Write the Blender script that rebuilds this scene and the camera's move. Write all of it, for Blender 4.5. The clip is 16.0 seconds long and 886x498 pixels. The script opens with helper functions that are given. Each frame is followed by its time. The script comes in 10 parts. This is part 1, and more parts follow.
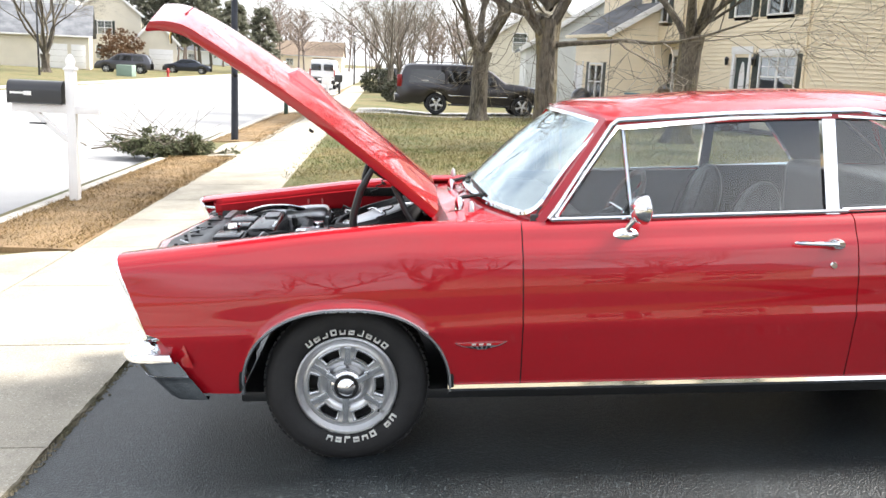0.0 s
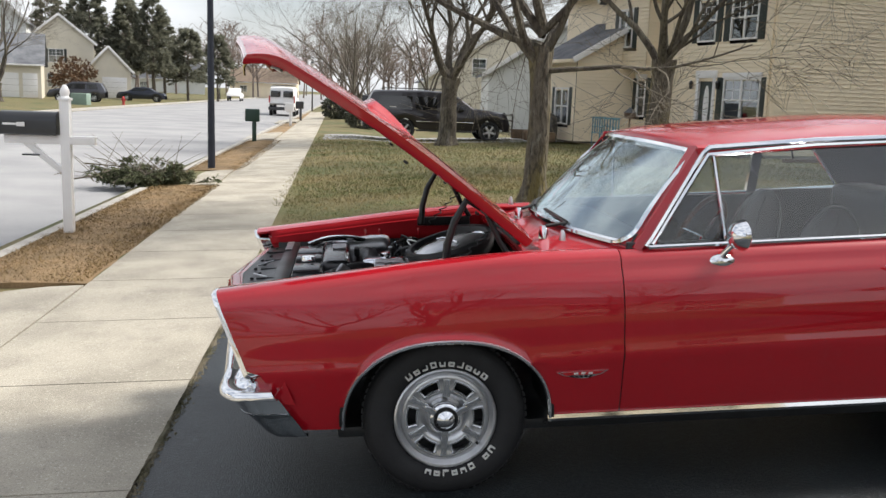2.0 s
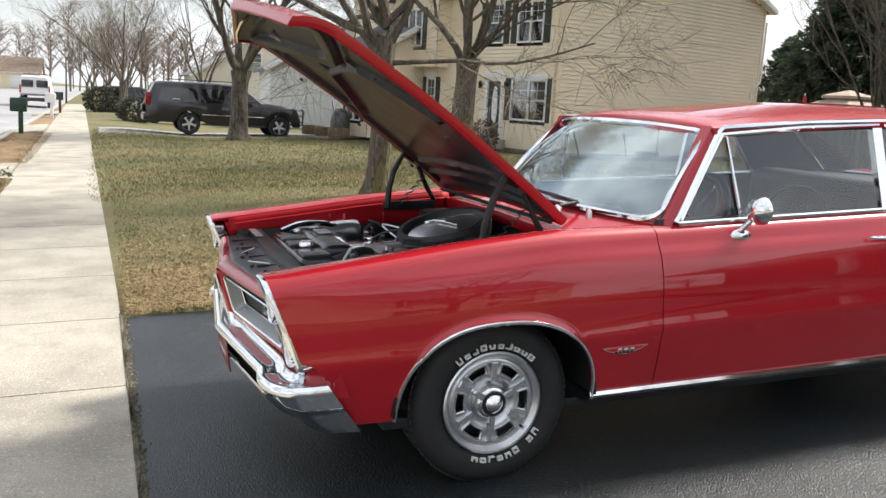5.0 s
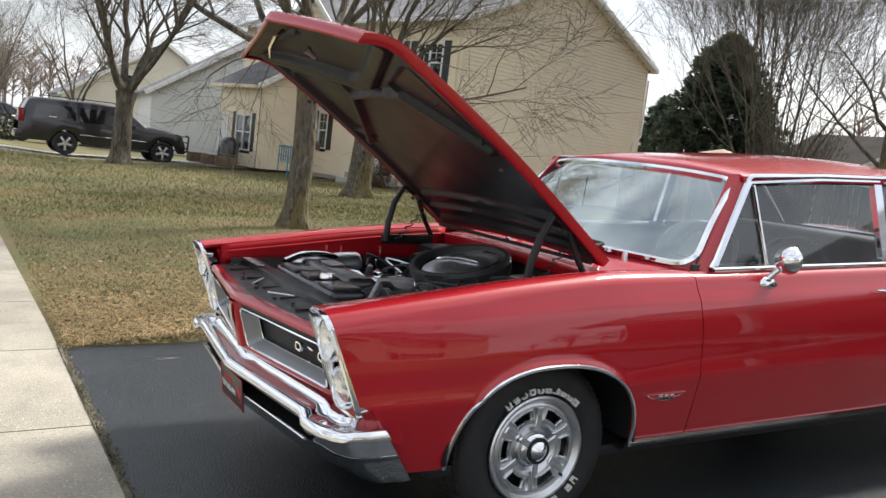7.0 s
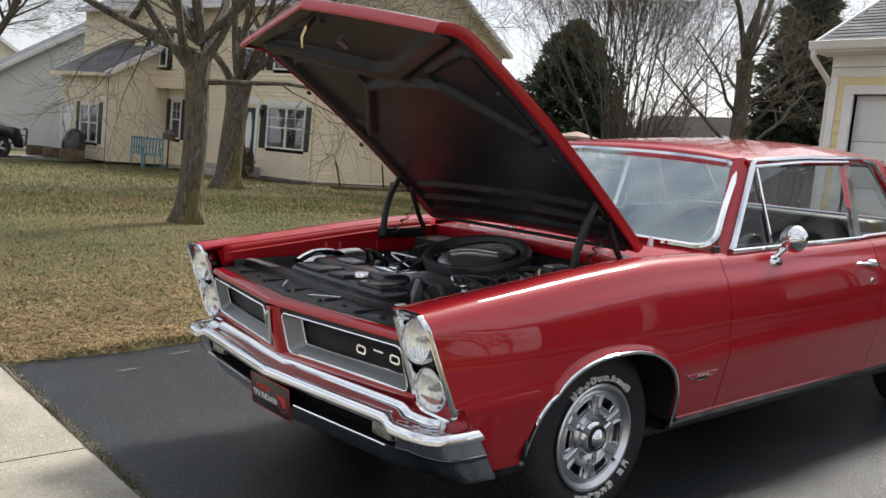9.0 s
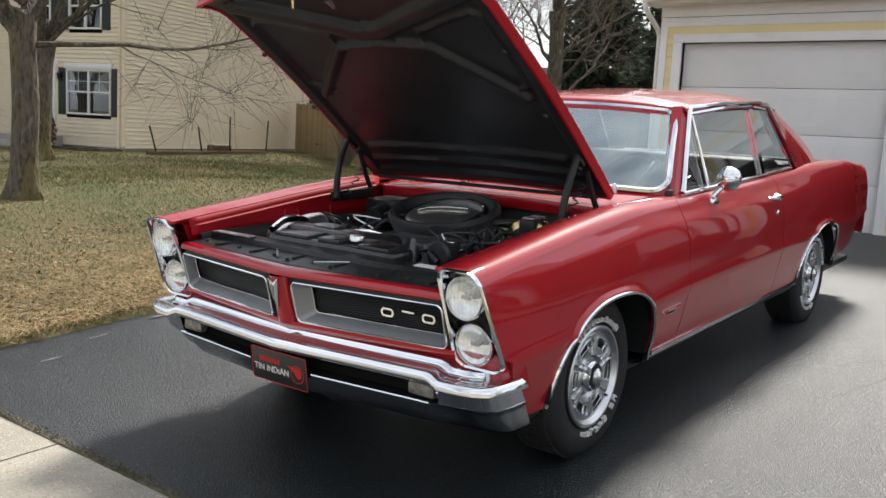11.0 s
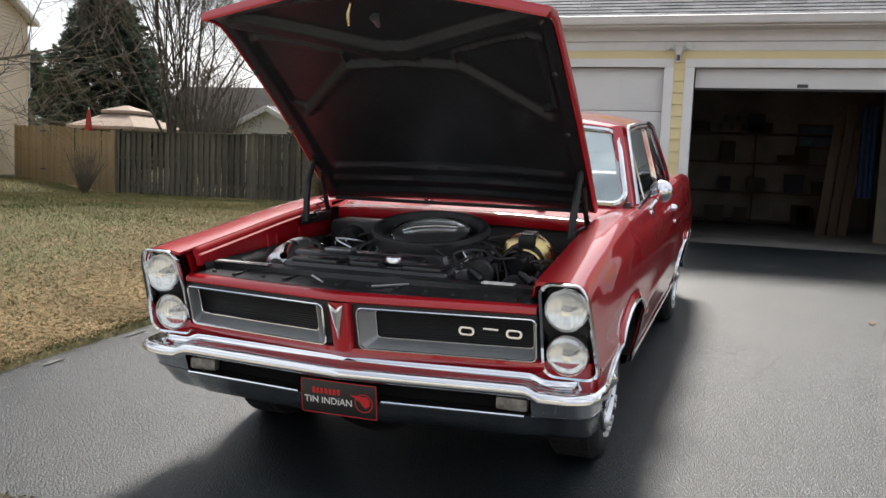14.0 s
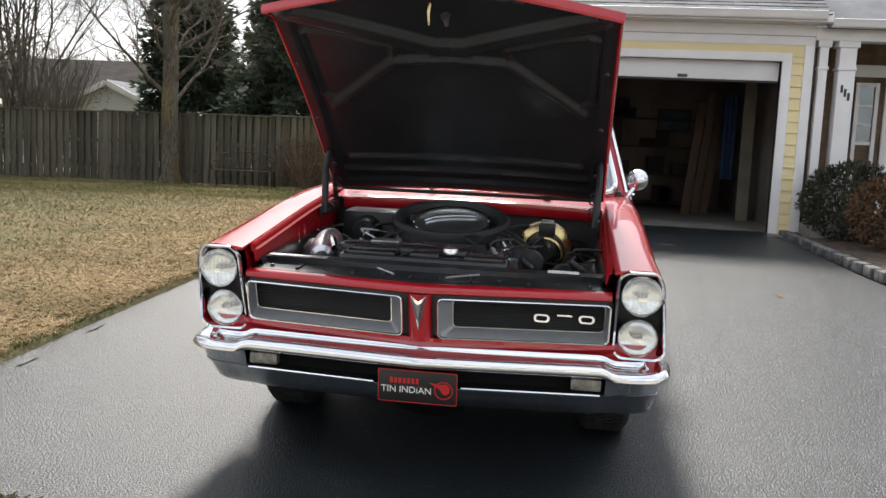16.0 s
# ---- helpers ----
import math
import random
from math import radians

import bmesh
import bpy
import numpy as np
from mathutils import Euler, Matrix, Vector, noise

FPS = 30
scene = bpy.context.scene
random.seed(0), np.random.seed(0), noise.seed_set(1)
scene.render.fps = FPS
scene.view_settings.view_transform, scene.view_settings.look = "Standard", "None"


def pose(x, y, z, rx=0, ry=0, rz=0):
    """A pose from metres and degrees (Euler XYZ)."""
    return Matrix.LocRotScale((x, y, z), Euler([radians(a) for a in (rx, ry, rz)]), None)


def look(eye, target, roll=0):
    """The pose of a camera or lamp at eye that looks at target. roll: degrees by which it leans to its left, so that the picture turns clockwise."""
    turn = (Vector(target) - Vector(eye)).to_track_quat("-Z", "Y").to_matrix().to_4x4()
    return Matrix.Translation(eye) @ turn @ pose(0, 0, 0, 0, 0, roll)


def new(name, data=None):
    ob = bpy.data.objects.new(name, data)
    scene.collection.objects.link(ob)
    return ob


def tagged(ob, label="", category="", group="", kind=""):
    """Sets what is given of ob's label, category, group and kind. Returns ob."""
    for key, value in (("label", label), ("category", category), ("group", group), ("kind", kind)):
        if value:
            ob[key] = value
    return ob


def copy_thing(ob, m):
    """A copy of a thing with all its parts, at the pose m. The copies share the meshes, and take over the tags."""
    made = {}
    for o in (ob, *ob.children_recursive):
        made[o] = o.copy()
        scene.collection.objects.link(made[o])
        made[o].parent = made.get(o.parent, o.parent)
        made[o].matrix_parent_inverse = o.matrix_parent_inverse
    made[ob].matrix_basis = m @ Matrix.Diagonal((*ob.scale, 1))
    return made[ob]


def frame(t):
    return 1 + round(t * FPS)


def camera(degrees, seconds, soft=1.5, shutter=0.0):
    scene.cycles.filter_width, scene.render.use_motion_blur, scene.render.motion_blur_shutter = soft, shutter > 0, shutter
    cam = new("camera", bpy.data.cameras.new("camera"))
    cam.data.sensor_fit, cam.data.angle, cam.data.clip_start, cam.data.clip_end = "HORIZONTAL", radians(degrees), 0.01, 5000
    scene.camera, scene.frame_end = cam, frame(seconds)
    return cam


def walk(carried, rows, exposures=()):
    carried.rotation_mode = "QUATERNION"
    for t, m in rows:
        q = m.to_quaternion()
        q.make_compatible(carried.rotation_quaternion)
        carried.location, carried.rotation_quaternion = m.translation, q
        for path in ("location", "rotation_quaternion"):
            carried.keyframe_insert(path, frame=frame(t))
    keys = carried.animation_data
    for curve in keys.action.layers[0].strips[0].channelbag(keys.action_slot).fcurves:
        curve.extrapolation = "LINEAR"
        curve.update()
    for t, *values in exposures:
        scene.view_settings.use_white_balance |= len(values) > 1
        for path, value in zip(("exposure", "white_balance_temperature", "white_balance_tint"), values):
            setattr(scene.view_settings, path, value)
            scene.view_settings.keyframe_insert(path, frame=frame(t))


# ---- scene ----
import collections

cam = camera(53.1, 16.0)
PATH = [
    (0, (0.147, -4.364, 1.621), (0.264, -2.408, 1.221), 2.6),
    (0.5, (-0.009, -4.318, 1.637), (0.121, -2.346, 1.327), 3.1),
    (1, (-0.104, -4.268, 1.627), (0.054, -2.293, 1.353), 4.4),
    (1.5, (-0.246, -4.255, 1.612), (-0.063, -2.287, 1.306), 3.3),
    (2, (-0.438, -4.304, 1.619), (-0.221, -2.345, 1.277), 2.1),
    (2.5, (-0.591, -4.314, 1.605), (-0.337, -2.363, 1.25), 3.0),
    (3, (-0.739, -4.264, 1.57), (-0.464, -2.314, 1.223), 2.5),
    (3.5, (-0.896, -4.205, 1.546), (-0.481, -2.275, 1.222), 2.4),
    (6, (-1.851, -3.733, 1.41), (-0.993, -1.954, 1.097), 4.3),
    (6.5, (-1.969, -3.641, 1.387), (-1.038, -1.894, 1.104), 5.2),
    (7, (-2.047, -3.473, 1.373), (-1.053, -1.749, 1.165), 6.8),
    (7.5, (-2.143, -3.372, 1.352), (-1.078, -1.689, 1.175), 7.0),
    (8, (-2.354, -3.279, 1.346), (-1.205, -1.656, 1.14), 5.6),
    (8.5, (-2.518, -3.153, 1.324), (-1.294, -1.587, 1.097), 5.2),
    (9, (-2.658, -2.971, 1.313), (-1.377, -1.449, 1.111), 5.5),
    (9.5, (-2.784, -2.837, 1.289), (-1.401, -1.405, 1.099), 5.3),
    (10, (-2.94, -2.729, 1.291), (-1.473, -1.388, 1.069), 4.5),
    (12.5, (-3.429, -1.908, 1.219), (-1.67, -0.979, 1.012), 3.4),
    (13, (-3.481, -1.708, 1.213), (-1.657, -0.905, 1.048), 3.9),
    (13.5, (-3.677, -1.544, 1.203), (-1.823, -0.814, 1.026), 3.3),
    (14, (-3.838, -1.37, 1.204), (-1.956, -0.723, 1.013), 2.4),
    (14.5, (-3.946, -1.17, 1.217), (-2.036, -0.597, 1.07), 2.7),
    (15, (-4.07, -0.938, 1.214), (-2.129, -0.479, 1.066), 3.3),
    (15.5, (-4.183, -0.733, 1.235), (-2.227, -0.373, 1.019), 2.8),
    (16, (-4.176, -0.541, 1.233), (-2.209, -0.257, 1.008), 2.7),
]
walk(cam, [(t, look(eye, target, roll)) for t, eye, target, roll in PATH],
     [(0, 1.58), (0.5, 1.22), (1.0, 0.88), (1.5, 0.55), (2.0, 0.58), (2.5, 0.65), (3.5, 0.85), (6.0, 0.92), (7.0, 0.78), (8.0, 0.46), (9.0, 0.50), (10.0, 0.55), (12.5, 0.85), (13.5, 0.64), (14.0, 0.66), (15.0, 0.62), (15.5, 0.72), (16.0, 0.88)])

# ---- light ----
SUN_DIR = Vector((0.86, 0.22, 1.05)).normalized()      # towards the sun: behind the car, high
world = bpy.data.worlds.new("sky")
scene.world = world
world.use_nodes = True
wn, wl = world.node_tree.nodes, world.node_tree.links
sky = wn.new("ShaderNodeTexSky")
sky.sky_type = 'NISHITA'
sky.sun_disc = False
sky.sun_elevation = math.asin(SUN_DIR.z)
sky.sun_rotation = math.atan2(SUN_DIR.x, SUN_DIR.y)
sky.air_density, sky.dust_density, sky.ozone_density = 1.0, 3.0, 1.0
wtc = wn.new("ShaderNodeTexCoord")
wmap = wn.new("ShaderNodeMapping")
wmap.inputs["Scale"].default_value = (1.2, 1.2, 3.2)
wl.new(wtc.outputs["Generated"], wmap.inputs["Vector"])
cloud = wn.new("ShaderNodeTexNoise")
cloud.inputs["Scale"].default_value, cloud.inputs["Detail"].default_value = 2.2, 7.0
wl.new(wmap.outputs["Vector"], cloud.inputs["Vector"])
cramp = wn.new("ShaderNodeValToRGB")
cramp.color_ramp.elements[0].position, cramp.color_ramp.elements[1].position = 0.22, 0.66
wl.new(cloud.outputs["Fac"], cramp.inputs["Fac"])
cmix = wn.new("ShaderNodeMixRGB")
cmix.inputs["Color2"].default_value = (8.2, 8.4, 8.8, 1)
wl.new(cramp.outputs["Color"], cmix.inputs["Fac"])
wl.new(sky.outputs["Color"], cmix.inputs["Color1"])
wl.new(cmix.outputs["Color"], wn["Background"].inputs["Color"])
wn["Background"].inputs["Strength"].default_value = 0.098

sun = new("sun", bpy.data.lights.new("sun", "SUN"))
sun.data.energy, sun.data.angle, sun.data.color = 3.8, radians(12), (1.0, 0.95, 0.88)
sun.matrix_world = look((0, 0, 30), Vector((0, 0, 30)) - SUN_DIR)


# ---- mesh helpers ----
def finish(bm, smooth=True):
    me = bpy.data.meshes.new("m")
    bmesh.ops.recalc_face_normals(bm, faces=bm.faces)
    bm.to_mesh(me)
    bm.free()
    if smooth:
        for p in me.polygons:
            p.use_smooth = True
    return me


def thing(name, at=None, label="", category="", group="", kind=""):
    ob = new(name)
    ob.empty_display_size = 0.1
    if at is not None:
        ob.matrix_world = at
    return tagged(ob, label, category, group, kind)


def part(name, bm, material, parent=None, label="", smooth=True, sharp=40):
    """Links a bmesh (or a mesh) as one mesh object under a thing or a part."""
    me = finish(bm, smooth) if isinstance(bm, bmesh.types.BMesh) else bm
    me.name = name
    if smooth and sharp:
        me.set_sharp_from_angle(angle=radians(sharp))
    me.materials.clear()
    me.materials.append(material)
    ob = new(name, me)
    ob.parent = parent
    if label:
        ob["label"] = label
    return ob


def solid(name, bm, material, label="", category="", group="", kind="", at=None, smooth=True, sharp=40):
    ob = part(name, bm, material, None, "", smooth, sharp)
    if at is not None:
        ob.matrix_world = at
    return tagged(ob, label, category, group, kind)


def box(x0, x1, y0, y1, z0, z1, bevel=0.0, bm=None, m=None, seg=2):
    own = bmesh.new()
    bmesh.ops.create_cube(own, size=1)
    c = Vector(((x0 + x1) / 2, (y0 + y1) / 2, (z0 + z1) / 2))
    for v in own.verts:
        v.co = Vector((v.co.x * abs(x1 - x0), v.co.y * abs(y1 - y0), v.co.z * abs(z1 - z0))) + c
    if bevel:
        bmesh.ops.bevel(own, geom=own.edges[:], offset=bevel, segments=seg, affect='EDGES', profile=0.6)
    return into(own, bm, m)


def into(own, bm=None, m=None):
    if m is not None:
        own.transform(m)
    if bm is None:
        return own
    me = bpy.data.meshes.new("tmp")
    own.to_mesh(me)
    own.free()
    bm.from_mesh(me)
    bpy.data.meshes.remove(me)
    return bm


def sheet(rows, bm=None, close_u=False, close_v=False, m=None):
    """A skin over rows of points."""
    own = bmesh.new()
    vs = [[own.verts.new(p) for p in row] for row in rows]
    nr, nc = len(vs), len(vs[0])
    for i in range(nr if close_u else nr - 1):
        for j in range(nc if close_v else nc - 1):
            q = [vs[i][j], vs[(i + 1) % nr][j], vs[(i + 1) % nr][(j + 1) % nc], vs[i][(j + 1) % nc]]
            try:
                own.faces.new(q)
            except ValueError:
                pass
    bmesh.ops.remove_doubles(own, verts=own.verts, dist=1e-5)
    return into(own, bm, m)


def tube(points, radius, sides=8, bm=None, m=None, caps=True):
    """A round bar along points; radius is one number or one for each point."""
    pts = [Vector(p) for p in points]
    rad = radius if isinstance(radius, (list, tuple)) else [radius] * len(pts)
    rows, up = [], None
    for i, p in enumerate(pts):
        d = (pts[min(i + 1, len(pts) - 1)] - pts[max(i - 1, 0)]).normalized()
        if up is None:
            up = d.orthogonal().normalized()
        up = (up - d * up.dot(d))
        up = up.normalized() if up.length > 1e-6 else d.orthogonal().normalized()
        side = d.cross(up)
        rows.append([p + rad[i] * (math.cos(a) * up + math.sin(a) * side) for a in (2 * math.pi * k / sides for k in range(sides))])
    own = sheet(rows, close_v=True)
    if caps:
        bmesh.ops.holes_fill(own, edges=own.edges[:], sides=sides)
    return into(own, bm, m)


def lathe(profile, sides=32, bm=None, m=None, axis="z"):
    """profile: (radius, height) points turned about an axis."""
    rows = []
    for k in range(sides):
        a = 2 * math.pi * k / sides
        rows.append([(r * math.cos(a), r * math.sin(a), h) for r, h in profile])
    own = sheet(rows, close_u=True)
    if axis == "y":
        own.transform(Matrix.Rotation(radians(-90), 4, "X"))
    if axis == "x":
        own.transform(Matrix.Rotation(radians(90), 4, "Y"))
    return into(own, bm, m)


def prism(outline, depth, bm=None, m=None, bevel=0.0):
    """A flat outline in x, y pulled up in z by depth."""
    own = bmesh.new()
    f = own.faces.new([own.verts.new((*p, 0)) for p in outline])
    r = bmesh.ops.extrude_face_region(own, geom=[f])
    bmesh.ops.translate(own, verts=[v for v in r["geom"] if isinstance(v, bmesh.types.BMVert)], vec=(0, 0, depth))
    if bevel:
        bmesh.ops.bevel(own, geom=own.edges[:], offset=bevel, segments=2, affect='EDGES')
    return into(own, bm, m)


def lerp(a, b, t):
    return a + (b - a) * t


def curve(xs, ys, x):
    """A smooth curve through a few stations."""
    if x <= xs[0]:
        return ys[0]
    if x >= xs[-1]:
        return ys[-1]
    n = len(xs)
    i = max(k for k in range(n - 1) if xs[k] <= x)
    def slope(k):
        if k in (0, n - 1):
            a, b = (0, 1) if k == 0 else (n - 2, n - 1)
            return (ys[b] - ys[a]) / (xs[b] - xs[a])
        l, r = (ys[k] - ys[k - 1]) / (xs[k] - xs[k - 1]), (ys[k + 1] - ys[k]) / (xs[k + 1] - xs[k])
        return 0.0 if l * r <= 0 else 2 * l * r / (l + r)
    h = xs[i + 1] - xs[i]
    t = (x - xs[i]) / h
    a, b = slope(i), slope(i + 1)
    return ((1 + 2 * t) * (1 - t) ** 2 * ys[i] + t * (1 - t) ** 2 * h * a + t * t * (3 - 2 * t) * ys[i + 1] + t * t * (t - 1) * h * b)


def smooth01(t):
    t = min(1.0, max(0.0, t))
    return t * t * (3 - 2 * t)


def rounded(y0, y1, z0, z1, r, n=5):
    pts = []
    for cy, cz, a0 in ((y1 - r, z1 - r, 0), (y0 + r, z1 - r, 90), (y0 + r, z0 + r, 180), (y1 - r, z0 + r, 270)):
        for k in range(n + 1):
            a = radians(a0 + 90 * k / n)
            pts.append((cy + r * math.cos(a), cz + r * math.sin(a)))
    return pts


MIRROR = Matrix.Diagonal((1, -1, 1, 1))


# ---- materials ----
def material(name, color, rough=0.5, metal=0.0, coat=0.0, vary=0.0, scale=8.0, bump=0.0, bump_scale=60.0, spec=0.5, other=None, detail=6.0, random_obj=0.0, coords="Object", stretch=(1, 1, 1), coat_rough=0.03, islands=0.0, relief=0.01):
    """A procedural surface: two colours mixed by broad noise, fine grain, relief and uneven gloss."""
    mat = bpy.data.materials.new(name)
    mat.use_nodes = True
    n, l = mat.node_tree.nodes, mat.node_tree.links
    b = n["Principled BSDF"]
    b.inputs["Roughness"].default_value = rough
    b.inputs["Metallic"].default_value = metal
    b.inputs["Specular IOR Level"].default_value = spec
    b.inputs["Coat Weight"].default_value = coat
    b.inputs["Coat Roughness"].default_value = coat_rough
    b.inputs["Base Color"].default_value = (*color, 1)
    if not (vary or bump or random_obj or islands):
        return mat
    tc = n.new("ShaderNodeTexCoord")
    mp = n.new("ShaderNodeMapping")
    mp.inputs["Scale"].default_value = stretch
    l.new(tc.outputs[coords], mp.inputs["Vector"])
    big = n.new("ShaderNodeTexNoise")
    big.inputs["Scale"].default_value, big.inputs["Detail"].default_value = scale, detail
    l.new(mp.outputs["Vector"], big.inputs["Vector"])
    fine = n.new("ShaderNodeTexNoise")
    fine.inputs["Scale"].default_value, fine.inputs["Detail"].default_value = bump_scale, 4.0
    l.new(mp.outputs["Vector"], fine.inputs["Vector"])
    mix = n.new("ShaderNodeMixRGB")
    second = other if other else tuple(c * (1 - vary) for c in color)
    mix.inputs["Color1"].default_value, mix.inputs["Color2"].default_value = (*color, 1), (*second, 1)
    ramp = n.new("ShaderNodeValToRGB")
    ramp.color_ramp.elements[0].position, ramp.color_ramp.elements[1].position = 0.38, 0.64
    l.new(big.outputs["Fac"], ramp.inputs["Fac"])
    l.new(ramp.outputs["Color"], mix.inputs["Fac"])
    last = mix.outputs["Color"]
    grain = n.new("ShaderNodeMixRGB")
    grain.blend_type = "OVERLAY"
    grain.inputs["Fac"].default_value = min(1.0, vary * 1.2)
    l.new(last, grain.inputs["Color1"])
    l.new(fine.outputs["Fac"], grain.inputs["Color2"])
    last = grain.outputs["Color"]
    if random_obj or islands:
        src = n.new("ShaderNodeObjectInfo") if random_obj else n.new("ShaderNodeNewGeometry")
        hsv = n.new("ShaderNodeHueSaturation")
        mr = n.new("ShaderNodeMapRange")
        k = random_obj or islands
        mr.inputs["To Min"].default_value, mr.inputs["To Max"].default_value = 1 - k, 1 + k
        l.new(src.outputs["Random" if random_obj else "Random Per Island"], mr.inputs["Value"])
        l.new(mr.outputs["Result"], hsv.inputs["Value"])
        l.new(last, hsv.inputs["Color"])
        last = hsv.outputs["Color"]
    l.new(last, b.inputs["Base Color"])
    if bump:
        bp = n.new("ShaderNodeBump")
        bp.inputs["Strength"].default_value = bump
        bp.inputs["Distance"].default_value = relief
        l.new(fine.outputs["Fac"], bp.inputs["Height"])
        l.new(bp.outputs["Normal"], b.inputs["Normal"])
        rr = n.new("ShaderNodeMapRange")
        rr.inputs["To Min"].default_value, rr.inputs["To Max"].default_value = max(0.02, rough - 0.12), min(1.0, rough + 0.12)
        l.new(big.outputs["Fac"], rr.inputs["Value"])
        l.new(rr.outputs["Result"], b.inputs["Roughness"])
    return mat


def glass_material(name, tint, rough=0.0, film=0.06, milk=0.0, slant=4.5, gloss=(1, 1, 1)):
    """Thin window glass: mostly clear, with a mirror film that grows at a slant."""
    mat = bpy.data.materials.new(name)
    mat.use_nodes = True
    n, l = mat.node_tree.nodes, mat.node_tree.links
    for x in list(n):
        if x.type != "OUTPUT_MATERIAL":
            n.remove(x)
    out = [x for x in n if x.type == "OUTPUT_MATERIAL"][0]
    tr = n.new("ShaderNodeBsdfTransparent")
    tr.inputs["Color"].default_value = (*tint, 1)
    gl = n.new("ShaderNodeBsdfGlossy")
    gl.inputs["Roughness"].default_value = rough
    gl.inputs["Color"].default_value = (*gloss, 1)
    lw = n.new("ShaderNodeLayerWeight")
    lw.inputs["Blend"].default_value = 0.5
    pw = n.new("ShaderNodeMath")
    pw.operation = "POWER"
    l.new(lw.outputs["Facing"], pw.inputs[0])
    pw.inputs[1].default_value = slant
    fr = n.new("ShaderNodeMath")
    fr.operation = "MULTIPLY_ADD"
    l.new(pw.outputs["Value"], fr.inputs[0])
    fr.inputs[1].default_value, fr.inputs[2].default_value = 1 - film, film
    mx = n.new("ShaderNodeMixShader")
    l.new(fr.outputs["Value"], mx.inputs["Fac"])
    l.new(tr.outputs["BSDF"], mx.inputs[1])
    l.new(gl.outputs["BSDF"], mx.inputs[2])
    last = mx
    if milk:
        df = n.new("ShaderNodeBsdfDiffuse")
        df.inputs["Color"].default_value = (0.85, 0.85, 0.82, 1)
        last = n.new("ShaderNodeMixShader")
        last.inputs["Fac"].default_value = milk
        l.new(mx.outputs["Shader"], last.inputs[1])
        l.new(df.outputs["BSDF"], last.inputs[2])
    l.new(last.outputs["Shader"], out.inputs["Surface"])
    return mat


M = {}
M["paint"] = material("red_car_paint", (0.36, 0.0045, 0.012), 0.45, 0.0, 1.0, 0.05, 3.0, spec=0.12, coat_rough=0.015)
M["paint"].node_tree.nodes["Principled BSDF"].inputs["Coat IOR"].default_value = 1.58
M["chrome"] = material("chrome", (0.82, 0.83, 0.85), 0.06, 1.0, vary=0.05, scale=6)
# chrome tone lowered to carry the shade on the valance's downward curve
M["shaded_chrome"] = material("darkened_chrome", (0.42, 0.44, 0.46), 0.12, 1.0, vary=0.12, scale=5)
M["dull_chrome"] = material("satin_alloy", (0.68, 0.69, 0.71), 0.34, 1.0, vary=0.10, scale=14, bump=0.03, bump_scale=90)
M["silver"] = material("silver_paint", (0.25, 0.26, 0.27), 0.36, 0.5, vary=0.06, scale=9)
M["black"] = material("black_satin_paint", (0.020, 0.021, 0.022), 0.33, vary=0.25, scale=7, bump=0.05, spec=0.3)
M["underhood"] = material("black_hood_lining", (0.018, 0.020, 0.0225), 0.36, vary=0.3, scale=4, bump=0.12, bump_scale=40, spec=0.3)
M["rubber"] = material("tyre_rubber", (0.016, 0.016, 0.017), 0.72, vary=0.25, scale=9, bump=0.15, bump_scale=120)
M["white_letter"] = material("white_rubber_print", (0.75, 0.75, 0.72), 0.6, vary=0.08, scale=30)
M["seal"] = material("black_rubber_seal", (0.02, 0.02, 0.021), 0.6)
M["vinyl"] = material("black_vinyl", (0.022, 0.022, 0.024), 0.42, vary=0.2, scale=12, bump=0.2, bump_scale=200)
M["carpet"] = material("black_carpet", (0.015, 0.015, 0.016), 0.95, vary=0.3, scale=20, bump=0.4, bump_scale=300)
M["headliner"] = material("dark_headliner", (0.03, 0.03, 0.032), 0.9, vary=0.1, scale=20)
M["car_glass"] = glass_material("car_window_glass", (0.88, 0.96, 0.96), 0.0, 0.30, 0.015, 2.6, (0.84, 0.97, 1.0))
M["lens"] = glass_material("lamp_lens", (0.94, 0.95, 0.94), 0.04, 0.07, 0.10)
M["side_glass"] = glass_material("side_window_glass", (0.80, 0.85, 0.86), 0.0, 0.085, 0.004)
M["house_glass"] = glass_material("house_window_glass", (0.55, 0.6, 0.62), 0.0, 0.12)
M["dark_glass"] = material("tinted_glass", (0.008, 0.009, 0.010), 0.03, 0.0, spec=0.9)
